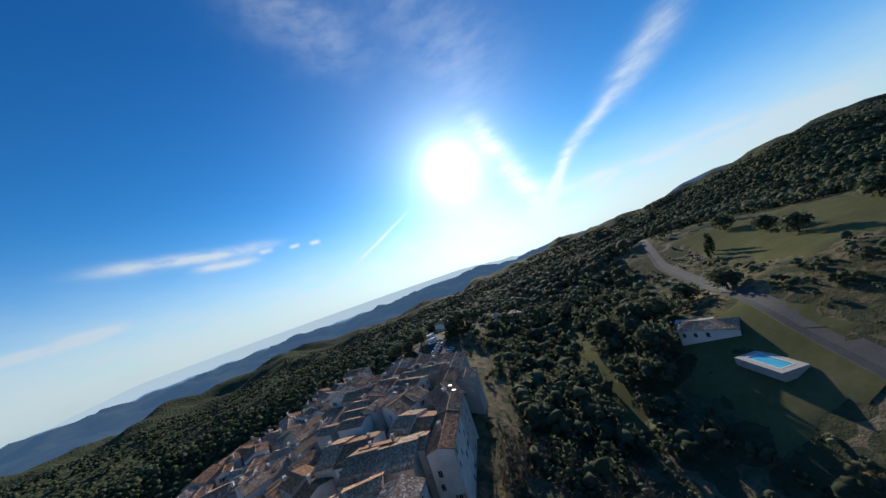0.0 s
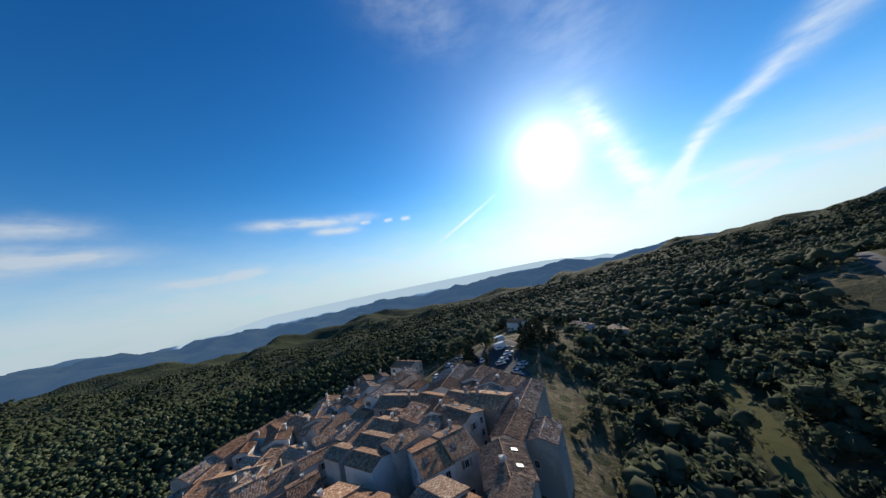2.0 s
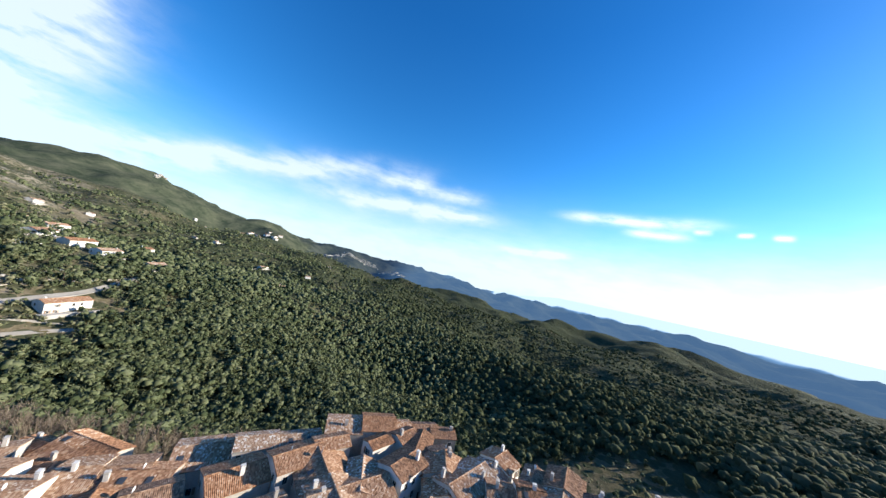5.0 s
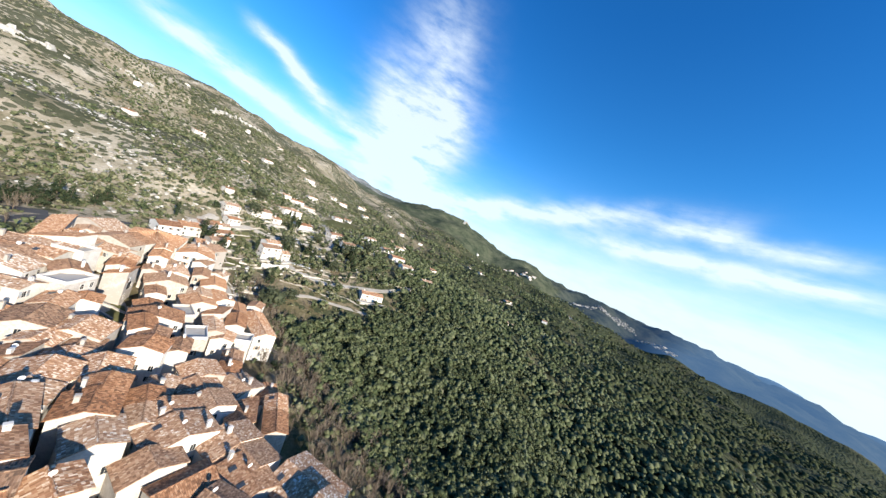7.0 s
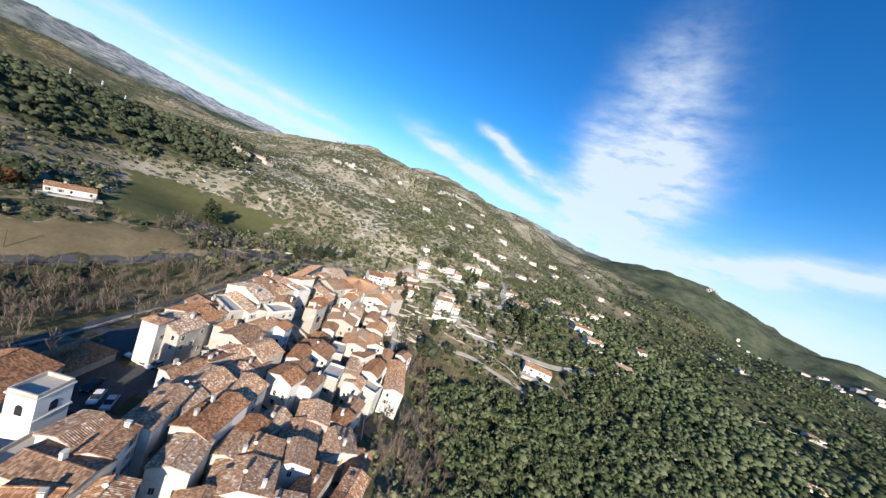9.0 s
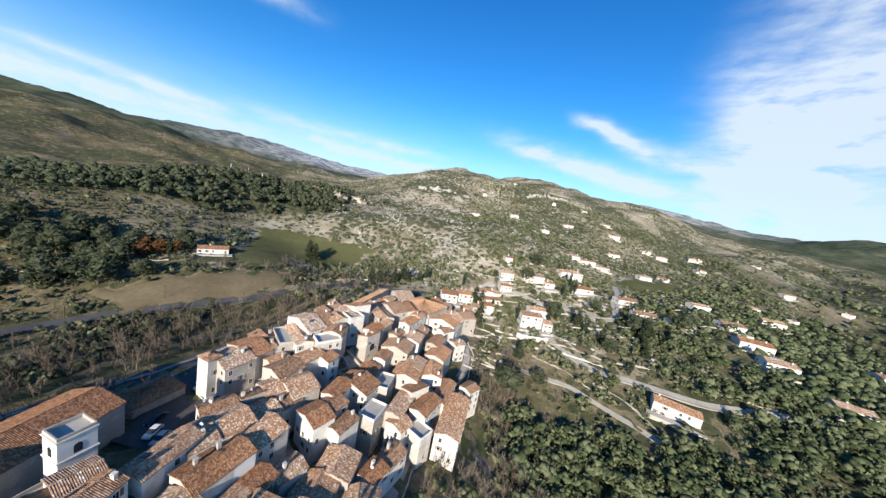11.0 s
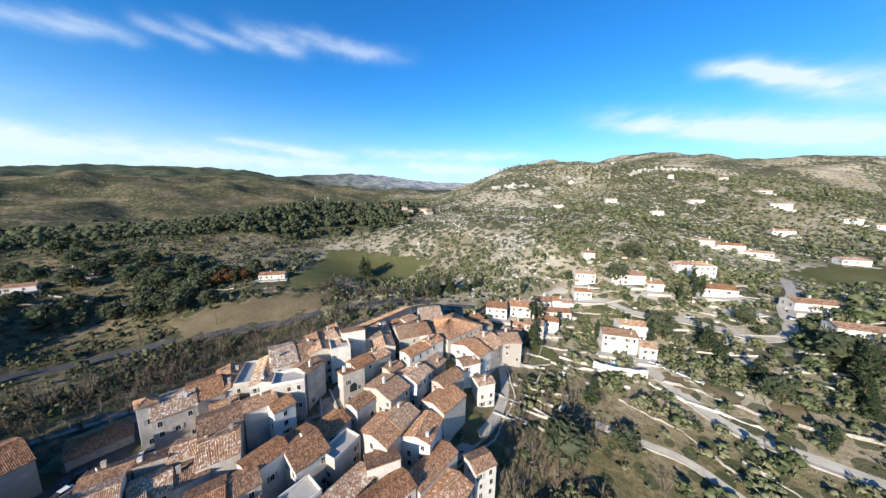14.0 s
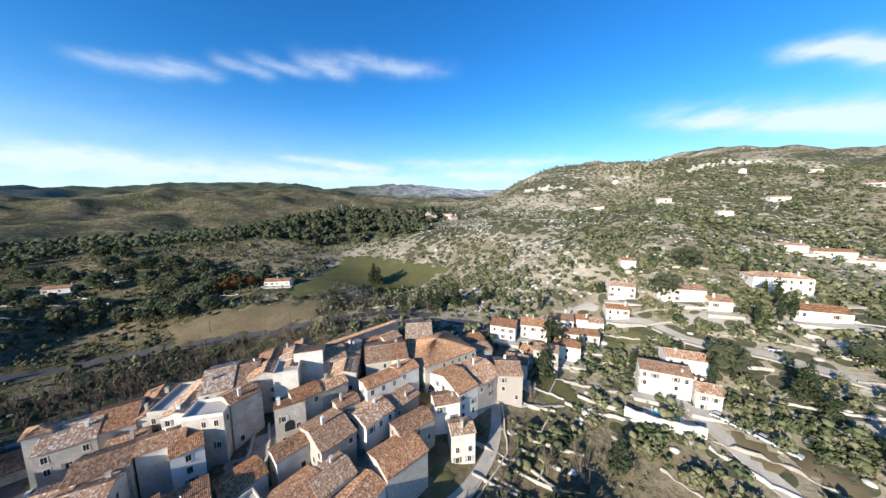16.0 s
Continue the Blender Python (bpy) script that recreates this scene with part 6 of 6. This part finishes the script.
stone_wall([(-194, -60), (-202, -55), (-207, -49), (-213, -37)], 1.2)
stone_wall([(-244, -122), (-273, -137), (-318, -166)], 1.3)
stone_wall([(-240, -66), (-252, -57), (-270, -50)], 1.2)
stone_wall([(-261, -128), (-284, -118), (-306, -123), (-328, -139)], 1.3)
stone_wall([(-122, -50), (-135, -55), (-146, -54)], 1.2)
stone_wall([(-150, -109), (-164, -109)], 1.3)
stone_wall([(-139, -88), (-160, -93)], 1.3)
stone_wall([(-141, -79), (-150, -81), (-160, -83)], 1.4)
stone_wall([(-176, -82.5), (-186, -77), (-194, -75), (-203, -71)], 1.3)
stone_wall([(-122, -65), (-130, -70), (-141, -78)], 1.0)
stone_wall([(-127, -59), (-136, -62), (-148, -66)], 1.1)
stone_wall([(-130, -47), (-139, -49), (-152, -50)], 1.2)
stone_wall([(-211, -161), (-223, -160), (-240, -168)], 1.3)
stone_wall([(-213, -150), (-224, -152), (-240, -150)], 1.3)
stone_wall([(-186, -132), (-206, -134), (-226, -128)], 1.0)
stone_wall([(-146, -121), (-160, -121), (-176, -126)], 1.0)
stone_wall([(-165, -72), (-182, -66), (-196, -52)], 1.0)
stone_wall([(-140, -95), (-152, -99)], 1.2)
stone_wall([(171, 16), (150, -1)], 1.3)
stone_wall([(114, 16), (105, 1)], 1.3)
stone_wall([(129, -10), (104, -24), (82, -35)], 1.2)
stone_wall([(62, -60), (52, -66)], 1.0)
stone_wall([(-33, -97), (-46, -106), (-58, -110)], 1.4)
stone_wall([(140, 30), (128, 8), (118, -8)], 1.2)
def garden_walls():
    """Low walls that part the small plots below the lane and between the villas."""
    rng = random.Random(21)
    rungs = [(-123, -44), (-127, -51), (-130, -57), (-128, -63), (-124, -70), (-124, -78), (-126, -86), (-128, -92)]
    for i, (x, y) in enumerate(rungs):
        n = rng.uniform(9, 17)
        stone_wall([(x - 2.5, y), (x - 2.5 - n * 0.5, y - 1.5), (x - 2.5 - n, y - 2.2 - rng.uniform(0, 2))], rng.uniform(0.8, 1.4), 0.35, rng.choice((STONE, CONCRETE)), "garden_wall", "pale mortared wall between small garden plots")
        if i % 2:
            q = x - 2.5 - n * rng.uniform(0.4, 0.8)
            stone_wall([(q, y - 1.8), (q - 0.8, y - 8.2)], 1.1, 0.35, ROCK, "garden_wall", "short dry-stone wall of a garden plot")
    for x, y, n, r in ((-150, -104, 22, 0.35), (-152, -126, 30, 0.4), (-178, -114, 26, 0.2), (-186, -148, 24, 0.35), (-206, -168, 28, 0.3), (-238, -140, 30, 0.25), (-248, -154, 34, 0.3), (-214, -118, 22, -0.1), (-196, -104, 26, 0.0), (-262, -166, 24, 0.4), (-160, -136, 20, 0.4), (-218, -96, 30, -0.1), (-228, -106, 24, 0.0), (-176, -170, 22, 0.4)):
        n *= 0.75
        stone_wall([(x, y), (x - n * 0.5, y - n * 0.5 * r + rng.uniform(-1, 1)), (x - n, y - n * r)], rng.uniform(0.8, 1.4), 0.4, rng.choice((STONE, STONE, ROCK)), "garden_wall", "pale garden wall holding a terrace")


garden_walls()
stone_wall([(-75, -19), (-80, -15.5), (-84, -11.5)], 1.3, 0.6, CONCRETE, "garden_wall", "pale stepped terrace wall in the walled garden")
stone_wall([(-77.5, -21), (-83, -18), (-88, -14.5)], 1.1, 0.6, CONCRETE, "garden_wall", "pale stepped terrace wall in the walled garden")
stone_wall([(-157, -84), (-160, -83.5), (-168, -84), (-176, -85.2)], 4.6, 0.5, VILLA_WALL, "retaining_wall", "tall white retaining wall of the pool terrace")
stone_wall([(-9, 44), (-20, 21), (-27, 7), (-33, -14), (-46, -42), (-58, -74)], 1.1, 0.4, CONCRETE, "road_parapet", "low pale parapet along the village road")
stone_wall([(-110, 44), (-112, 16), (-116, -12), (-128, -36), (-131, -54), (-125, -66)], 1.0, 0.4, CONCRETE, "road_parapet", "low pale parapet along the steep lane")


# ---- swimming pools ----
def pool(x, y, l, w, rot, apron, label):
    z = max(gz(x + a, y + b) for a in (-l / 2, 0, l / 2) for b in (-w / 2, 0, w / 2)) - 0.1
    root = tagged(new("swimming_pool"), label, "pool", "swimming pools")
    root.matrix_basis = pose(x, y, z, 0, 0, rot)
    a, b = l / 2, w / 2
    part("paving", boxes_mesh("paving", [(-a - apron, -b - apron, -2.2, -a, b + apron, 0), (a, -b - apron, -2.2, a + apron, b + apron, 0), (-a, -b - apron, -2.2, a, -b, 0), (-a, b, -2.2, a, b + apron, 0)], CONCRETE), root)
    part("coping", boxes_mesh("coping", [(-a, -b, -0.3, a, -b + 0.3, 0.05), (-a, b - 0.3, -0.3, a, b, 0.05), (-a, -b + 0.3, -0.3, -a + 0.3, b - 0.3, 0.05), (a - 0.3, -b + 0.3, -0.3, a, b - 0.3, 0.05)], VILLA_WALL), root)
    part("water", boxes_mesh("water", [(-a + 0.3, -b + 0.3, -1.6, a - 0.3, b - 0.3, -0.12)], WATER), root, label="clear turquoise pool water")
    return root


pool(72.6, 75.0, 8.5, 4.0, 88, 1.5, "turquoise swimming pool with a pale paved surround")
pool(-168, -88.5, 8.0, 4.0, 178, 2.2, "blue rectangular pool on a walled terrace")
pool(-222.5, -134.5, 11.0, 4.0, 16, 1.6, "long pale-blue garden pool beside a villa")


# ---- cars ----
def car_proto(mat, name, label):
    root = tagged(new(name), label, "car", "parked cars")
    prof = [(-2.05, 0.35), (-2.1, 0.75), (-1.95, 0.95), (-1.2, 1.0), (1.05, 0.95), (1.9, 0.82), (2.08, 0.6), (2.05, 0.35)]
    cab = [(-1.75, 0.96), (-1.35, 1.42), (0.15, 1.46), (1.1, 0.94)]

    def loft(outline, half, inset, closed=True):
        vs = [(x, -half + (inset if z > 0.9 else 0), z) for x, z in outline] + [(x, half - (inset if z > 0.9 else 0), z) for x, z in outline]
        n = len(outline)
        fs = [tuple(range(n)), tuple(reversed(range(n, 2 * n)))] + [(i, n + i, n + (i + 1) % n, (i + 1) % n) for i in range(n)]
        return vs, fs
    me = bpy.data.meshes.new("body")
    me.from_pydata(*[x if i != 1 else [] for i, x in enumerate((loft(prof, 0.86, 0.05)[0], 0, loft(prof, 0.86, 0.05)[1]))])
    me.materials.append(mat)
    part("body", me, root)
    me = bpy.data.meshes.new("glazing")
    vs, fs = loft(cab, 0.74, 0.04)
    me.from_pydata(vs, [], fs)
    me.materials.append(PANE)
    part("glazing", me, root, label="dark car windows")
    part("roof_panel", boxes_mesh("roof_panel", [(-1.3, -0.66, 1.42, 0.15, 0.66, 1.48)], mat), root)
    ring = [(0.31 * math.cos(i * math.pi / 7), 0.31 * math.sin(i * math.pi / 7)) for i in range(14)]
    wm = bpy.data.meshes.new("wheel")
    wm.from_pydata([(x, -0.1, z) for x, z in ring] + [(x, 0.1, z) for x, z in ring], [], [tuple(range(14)), tuple(reversed(range(14, 28)))] + [(i, 14 + i, 14 + (i + 1) % 14, (i + 1) % 14) for i in range(14)])
    wm.materials.append(TYRE)
    for wx in (-1.25, 1.3):
        for wy in (-0.8, 0.8):
            part("wheel", wm, root, pose(wx, wy, 0.31))
    for wy in (-0.6, 0.6):
        part("headlight", boxes_mesh("headlight", [(2.0, wy - 0.18, 0.62, 2.09, wy + 0.18, 0.76)], METAL), root)
    return root


def park(proto, x, y, rot):
    return pose(x, y, gz(x, y) + 0.28, 0, 0, rot)


def cars():
    names = ("white", "dark grey", "red", "black", "silver")
    protos = [car_proto(m, "car", n + " parked car with dark windows") for m, n in zip(CARS, names)]
    used = set()
    rng = random.Random(4)
    spots = [(-46.5, 9.6, 70), (-48.8, 10.2, 70), (-50.8, 11.6, 68), (-53, 13, 66), (-61, 6, 120), (-62, 9, 122), (-59.5, 3.4, 118), (-50, 26, 100), (-53, 27, 100), (-47, 23, 95)]
    spots += [(-30, 157, 80), (-27, 157, 80), (-19, 153, 20), (-18, 156, 20), (-17, 159, 20), (-16, 162, 20), (-10.5, 154, 150), (-12, 151, 150), (-13, 147, 150), (-11, 144, 150), (-40, 164, 60), (-40, 155, 60), (-43, 160, 60), (-42, 157, 60), (-38, 151, 20), (-35, 150, 20), (-32, 149, 20), (-28, 147, 20), (-37, 163, 60), (-16, 166, 30), (-20, 166, 30), (-46, 150, 50), (-45, 146, 50)]
    spots += [(-180, -93, 160), (-183.7, -91, 155), (-188, -89, 150), (-191.5, -87, 150), (140, -18, 40), (-200, -128, 20), (-236, -130, 60)]
    for i, (x, y, r) in enumerate(spots):
        k = (0, 2, 3, 4, 0, 1, 0, 0, 4, 3)[i] if i < 10 else rng.choice((0, 0, 4, 1, 3, 4))
        m = park(protos[k], x, y, r + rng.uniform(-4, 4))
        if k in used:
            copy_thing(protos[k], m)
        else:
            protos[k].matrix_basis = m
            used.add(k)
    van = tagged(new("camper_van"), "white camper van parked in the village square", "van", "parked cars")
    van.matrix_basis = park(van, -21, 175, 40)
    part("body", boxes_mesh("body", [(-2.8, -1.05, 0.45, 2.0, 1.05, 2.7), (2.0, -1.0, 0.45, 2.9, 1.0, 1.4), (2.0, -0.95, 1.4, 2.4, 0.95, 2.3)], CARS[0]), van)
    for wx in (-1.7, 2.0):
        for wy in (-0.95, 0.95):
            part("wheel", protos[0].children[3].data, van, pose(wx, wy, 0.31))
    copy_thing(van, park(van, -20, 167, 35))


cars()


# ---- single trees that stand out ----
def tree_proto(kind, seed):
    rng = np.random.RandomState(seed)
    z0 = np.zeros(1)
    if kind == "cypress":
        root = tagged(new("cypress_tree"), "tall slim dark-green cypress tree", "tree", "single trees")
        arr = []
        for i in range(26):
            h = 0.6 + i * 0.36
            r = 1.05 * math.sin(math.pi * min(1.0, (i + 2.5) / 30)) + 0.12
            arr.append(clump_arrays(np.array([rng.normal(0, 0.12)]), np.array([rng.normal(0, 0.12)]), np.array([h - 0.6]), np.array([r]), np.array([1.5]), 3, rng, 12))
        mat, th, tr = DARK_LEAF, 2.0, 0.16
    elif kind == "pine":
        root = tagged(new("pine_tree"), "dark-green pine with tiered spreading branches", "tree", "single trees")
        arr = []
        for i in range(11):
            h, r = 1.4 + i * 0.85, 3.3 * (1 - i / 12.5) + 0.35
            for b in range(7):
                a = rng.uniform(0, 6.283)
                q = r * rng.uniform(0.3, 0.85)
                arr.append(clump_arrays(np.array([q * math.cos(a)]), np.array([q * math.sin(a)]), np.array([h + rng.normal(0, 0.2)]), np.array([r * 0.38]), np.array([0.9]), 2, rng, 12))
        mat, th, tr = DARK_LEAF, 10.0, 0.22
    else:
        dry = kind == "autumn_oak"
        root = tagged(new("oak_tree"), "oak with russet autumn leaves beside the farmhouse" if dry else "broad evergreen oak with a dense rounded crown", "tree", "single trees")
        arr = [clump_arrays(z0, z0, z0 + 0.6, np.array([4.2]), np.array([7.5]), 26, rng, 260)]
        mat, th, tr = RUSSET if dry else OAK_LEAF, 4.0, 0.35
    v = np.concatenate([a for a, _ in arr])
    off = np.cumsum([0] + [len(a) for a, _ in arr[:-1]])
    f = np.concatenate([b + o for (_, b), o in zip(arr, off)])
    part("crown", raw_mesh("crown", v, f, mat), root)
    ring = [(math.cos(i * math.pi / 4), math.sin(i * math.pi / 4)) for i in range(8)]
    tv, tf = [], []
    for lv, (h, r) in enumerate(((-1.0, tr * 1.5), (th * 0.3, tr), (th * 0.7, tr * 0.7), (th, tr * 0.25))):
        tv += [(x * r + 0.05 * lv, y * r, h) for x, y in ring]
    for lv in range(3):
        tf += [(lv * 8 + i, lv * 8 + (i + 1) % 8, lv * 8 + 8 + (i + 1) % 8, lv * 8 + 8 + i) for i in range(8)]
    for b in range(4):
        a, o = b * 1.7, len(tv)
        h = th * (0.35 + 0.12 * b)
        tip = (math.cos(a) * th * 0.3, math.sin(a) * th * 0.3, h + th * 0.28)
        tv += [(0.1, 0, h - 0.15), (-0.1, 0.1, h), (0, -0.1, h + 0.1), tip]
        tf += [(o, o + 1, o + 3, o + 3)[:3], (o + 1, o + 2, o + 3), (o + 2, o, o + 3)]
    me = bpy.data.meshes.new("trunk")
    me.from_pydata(tv, [], tf)
    me.materials.append(BARK)
    part("trunk", me, root)
    return root


def plant(kind, spots, low, high):
    protos = [tree_proto(kind, s) for s in (1, 2, 3)]
    rng = random.Random(len(spots))
    for i, (x, y) in enumerate(spots):
        m = pose(x, y, gz(x, y) - 0.2, 0, 0, rng.uniform(0, 360))
        s = rng.uniform(low, high)
        if i < 3:
            protos[i].matrix_basis = m @ Matrix.Diagonal((s, s, s, 1))
        else:
            ob = copy_thing(protos[i % 3], m)
            ob.matrix_basis = m @ Matrix.Diagonal((s, s, s * rng.uniform(0.9, 1.1), 1))


plant("cypress", [(-207, -146), (-210, -147), (-199, -140), (55, -69), (-159, -101), (-180, -104), (-186, -110), (-206, -160), (-209, -158), (-142, -104), (-214, -66), (-121, -128), (-24, 150), (-107, 62), (-131, -101), (-262, -104), (-204, -176), (135, 148), (139, 150), (143, 153)], 0.8, 1.25)
plant("pine", [(-63, -106), (-66, -112), (-70, -118), (-76, -122), (-88, -120), (-92, -128), (-59, -98), (-72, -110), (-80, -116), (-32, 158), (-34, 161), (-5, 172), (-7, 180), (-3, 187), (0, 178), (-2, 195), (4, 184), (-9, 166), (-130, -108), (-134, -104), (-156, -67), (-133, -86), (-203, -102), (-200, -106), (-230, -85), (-234, -92), (-228, -79), (-240, -98), (-209, -91)], 0.75, 1.2)
plant("oak", [(70, -37), (89, -37), (74, -46), (87, -53), (57, -38), (48, -50), (96, -2), (90, -11), (84, -21), (142, -32), (147, -45), (-14, -88), (138, 11), (177, 3), (60, -84), (66, -88), (128, -50), (108, -54), (84, -60), (92, -64), (100, -70), (76, -62), (-210, -83), (-264, -107), (-148, -45), (-165, -55), (-219, -126), (-185, -112), (-182, -172), (-171, -148), (-234, -101), (65, 116), (70, 124), (78, 120), (60, 128), (96, 124), (104, 112), (150, 120), (160, 140), (190, 120), (205, 110), (170, 170), (-44, 180), (-27, 170), (62, 100), (56, 92), (150, -10), (164, -30), (196, -30), (186, -40), (170, -8), (120, -40), (72, -28), (80, -34), (62, -44), (68, -52), (96, -48), (104, -44), (112, -48), (100, -58), (80, -70), (88, -78), (110, -66), (122, -72), (136, -58), (134, -20), (120, 4), (108, -14), (140, 24), (156, 20), (110, 30), (96, 30), (124, 44)], 0.85, 1.55)


plant("pine", [(9, -141), (12, -145), (6, -144)], 1.35, 1.5)
plant("autumn_oak", [(63, -71), (68, -76), (72, -68), (66, -64), (76, -74), (60, -78)], 0.7, 1.0)


# ---- lattice masts on the ridge and poles along the road ----
def mast(x, y, h):
    root = tagged(new("lattice_mast"), "grey steel lattice mast on the ridge", "mast", "masts")
    root.matrix_basis = pose(x, y, gz(x, y) - 1)
    w = h * 0.05
    for sx in (-1, 1):
        for sy in (-1, 1):
            me = bpy.data.meshes.new("leg")
            t = 0.18
            me.from_pydata([(sx * w - t, sy * w - t, 0), (sx * w + t, sy * w - t, 0), (sx * w + t, sy * w + t, 0), (sx * w - t, sy * w + t, 0), (sx * w * 0.4 - t, sy * w * 0.4 - t, h), (sx * w * 0.4 + t, sy * w * 0.4 - t, h), (sx * w * 0.4 + t, sy * w * 0.4 + t, h), (sx * w * 0.4 - t, sy * w * 0.4 + t, h)], [],
                           [(0, 1, 5, 4), (1, 2, 6, 5), (2, 3, 7, 6), (3, 0, 4, 7), (4, 5, 6, 7)])
            me.materials.append(METAL)
            part("leg", me, root)
    for i in range(6):
        q = w * (1 - 0.6 * i / 6)
        z = h * (i + 0.5) / 6
        part("brace", boxes_mesh("brace", [(-q, -q, z, q, -q + 0.15, z + 0.2), (-q, q - 0.15, z, q, q, z + 0.2), (-q, -q, z, -q + 0.15, q, z + 0.2), (q - 0.15, -q, z, q, q, z + 0.2)], METAL), root)
    return root


mast(164, -256, 13)
mast(182, -250, 13)
mast(150, -262, 10)


def utility_pole(x, y):
    root = tagged(new("utility_pole"), "weathered wooden utility pole beside the road", "pole", "poles")
    root.matrix_basis = pose(x, y, gz(x, y) - 0.5)
    ring = [(math.cos(i * math.pi / 4), math.sin(i * math.pi / 4)) for i in range(8)]
    me = bpy.data.meshes.new("post")
    me.from_pydata([(a * 0.15, b * 0.15, 0) for a, b in ring] + [(a * 0.1, b * 0.1, 8) for a, b in ring], [], [(i, (i + 1) % 8, 8 + (i + 1) % 8, 8 + i) for i in range(8)] + [tuple(range(8, 16))])
    me.materials.append(BARK)
    part("post", me, root)
    part("crossarm", boxes_mesh("crossarm", [(-0.7, -0.06, 7.3, 0.7, 0.06, 7.45)], BARK), root)


for px, py in ((60, 28), (44, -18), (26, -42), (-8, -66), (86, 56), (-150, -58), (-206, -72), (-240, -60)):
    utility_pole(px, py)


# ---- pale boulders and outcrops ----
def rocks():
    rng = np.random.RandomState(17)
    x, y = scatter(14000, -330, -420, 60, -60, rng)
    d = np.clip((-y - 95) / 60, 0.0, 1) * np.clip(waves(x, y, 60, 3, 51) * 0.8 + 0.15, 0, 1)
    d = np.maximum(d, 0.9 * np.exp(-((x + 100) ** 2 + (y + 140) ** 2) / 26 ** 2))
    d = np.maximum(d, 0.25 * np.exp(-((x + 185) ** 2 + (y + 75) ** 2) / 50 ** 2))
    d = np.maximum(d, 0.8 * np.exp(-((x + 135) ** 2 + (y + 150) ** 2) / 20 ** 2))
    d = np.maximum(d, 0.95 * np.exp(-((x + 120) ** 2 + (y + 158) ** 2) / 24 ** 2))
    d = np.maximum(d, 0.9 * np.exp(-((x + 99) ** 2 + (y + 124) ** 2) / 10 ** 2))
    keep = (rng.uniform(0, 1, len(x)) < d) & ~blocked(x, y)
    x, y = x[keep], y[keep]
    rad = rng.uniform(0.3, 1.15, len(x)) ** 2 + 0.15
    n = len(x)
    v = ICO_V[None] * rng.uniform(0.6, 1.25, (n, 12, 1)) * rad[:, None, None] * np.array([1.2, 1.2, 0.7]) + np.stack([x, y, ground(x, y)], -1)[:, None]
    f = (ICO_F[None] + 12 * np.arange(n)[:, None, None]).reshape(-1, 3)
    stuff("boulders", [(v.reshape(-1, 3), f)], ROCK, "pale limestone boulders and outcrops on the slope", "rocks")


rocks()


def cliff(pts, height, width, seed):
    """A band of broken limestone crags along a line."""
    rng = np.random.RandomState(seed)
    root = tagged(new("cliff"), "broken pale limestone crags along the hilltop", "cliff", "limestone cliffs")
    root.matrix_basis = pose(pts[0][0], pts[0][1], gz(*pts[0]))
    for (ax, ay), (bx, by) in zip(pts[:-1], pts[1:]):
        for f in rng.uniform(0, 1, int(math.hypot(bx - ax, by - ay) / 2.2) + 2):
            px, py = ax + (bx - ax) * f + rng.normal(0, width), ay + (by - ay) * f + rng.normal(0, width)
            h = height * rng.uniform(0.15, 0.75)
            size = np.array([rng.uniform(1.0, 6.0), rng.uniform(1.0, 3.5), h]) * (np.array([2.6, 2.0, 0.5]) if height > 8.5 else 1.0)
            block = np.sign(ICO_V) * np.abs(ICO_V) ** 0.6 * rng.uniform(0.75, 1.15, (12, 1)) * size
            part("crag", raw_mesh("crag", block, ICO_F, ROCK), root, pose(px - pts[0][0], py - pts[0][1], gz(px, py) - gz(*pts[0]) + h * 0.1, 0, 0, rng.uniform(0, 360)))


cliff([(-8, -480), (-38, -484), (-76, -490)], 7.0, 5.0, 1)
cliff([(-230, -538), (-253, -552), (-264, -556)], 6.0, 3.0, 2)
cliff([(-272, -560), (-300, -574)], 8.0, 3.0, 3)
cliff([(-312, -590), (-330, -600)], 7.0, 3.0, 4)
cliff([(-127, -551), (-146, -541), (-160, -544)], 4.0, 3.0, 5)
cliff([(-1914, -56), (-2000, -20), (-2092, 23)], 15.0, 14.0, 7)
cliff([(-2176, 50), (-2250, 170), (-2325, 298)], 14.0, 14.0, 8)
cliff([(-1932, 296), (-1800, 350), (-1693, 398)], 9.0, 12.0, 9)
cliff([(-2268, -1164), (-2382, -1165)], 14.0, 6.0, 10)
cliff([(-280, -2), (-296, -10), (-306, -22)], 2.5, 4.0, 6)

plant_woods()
plant_garrigue()
plant_gardens()
plant_bare()
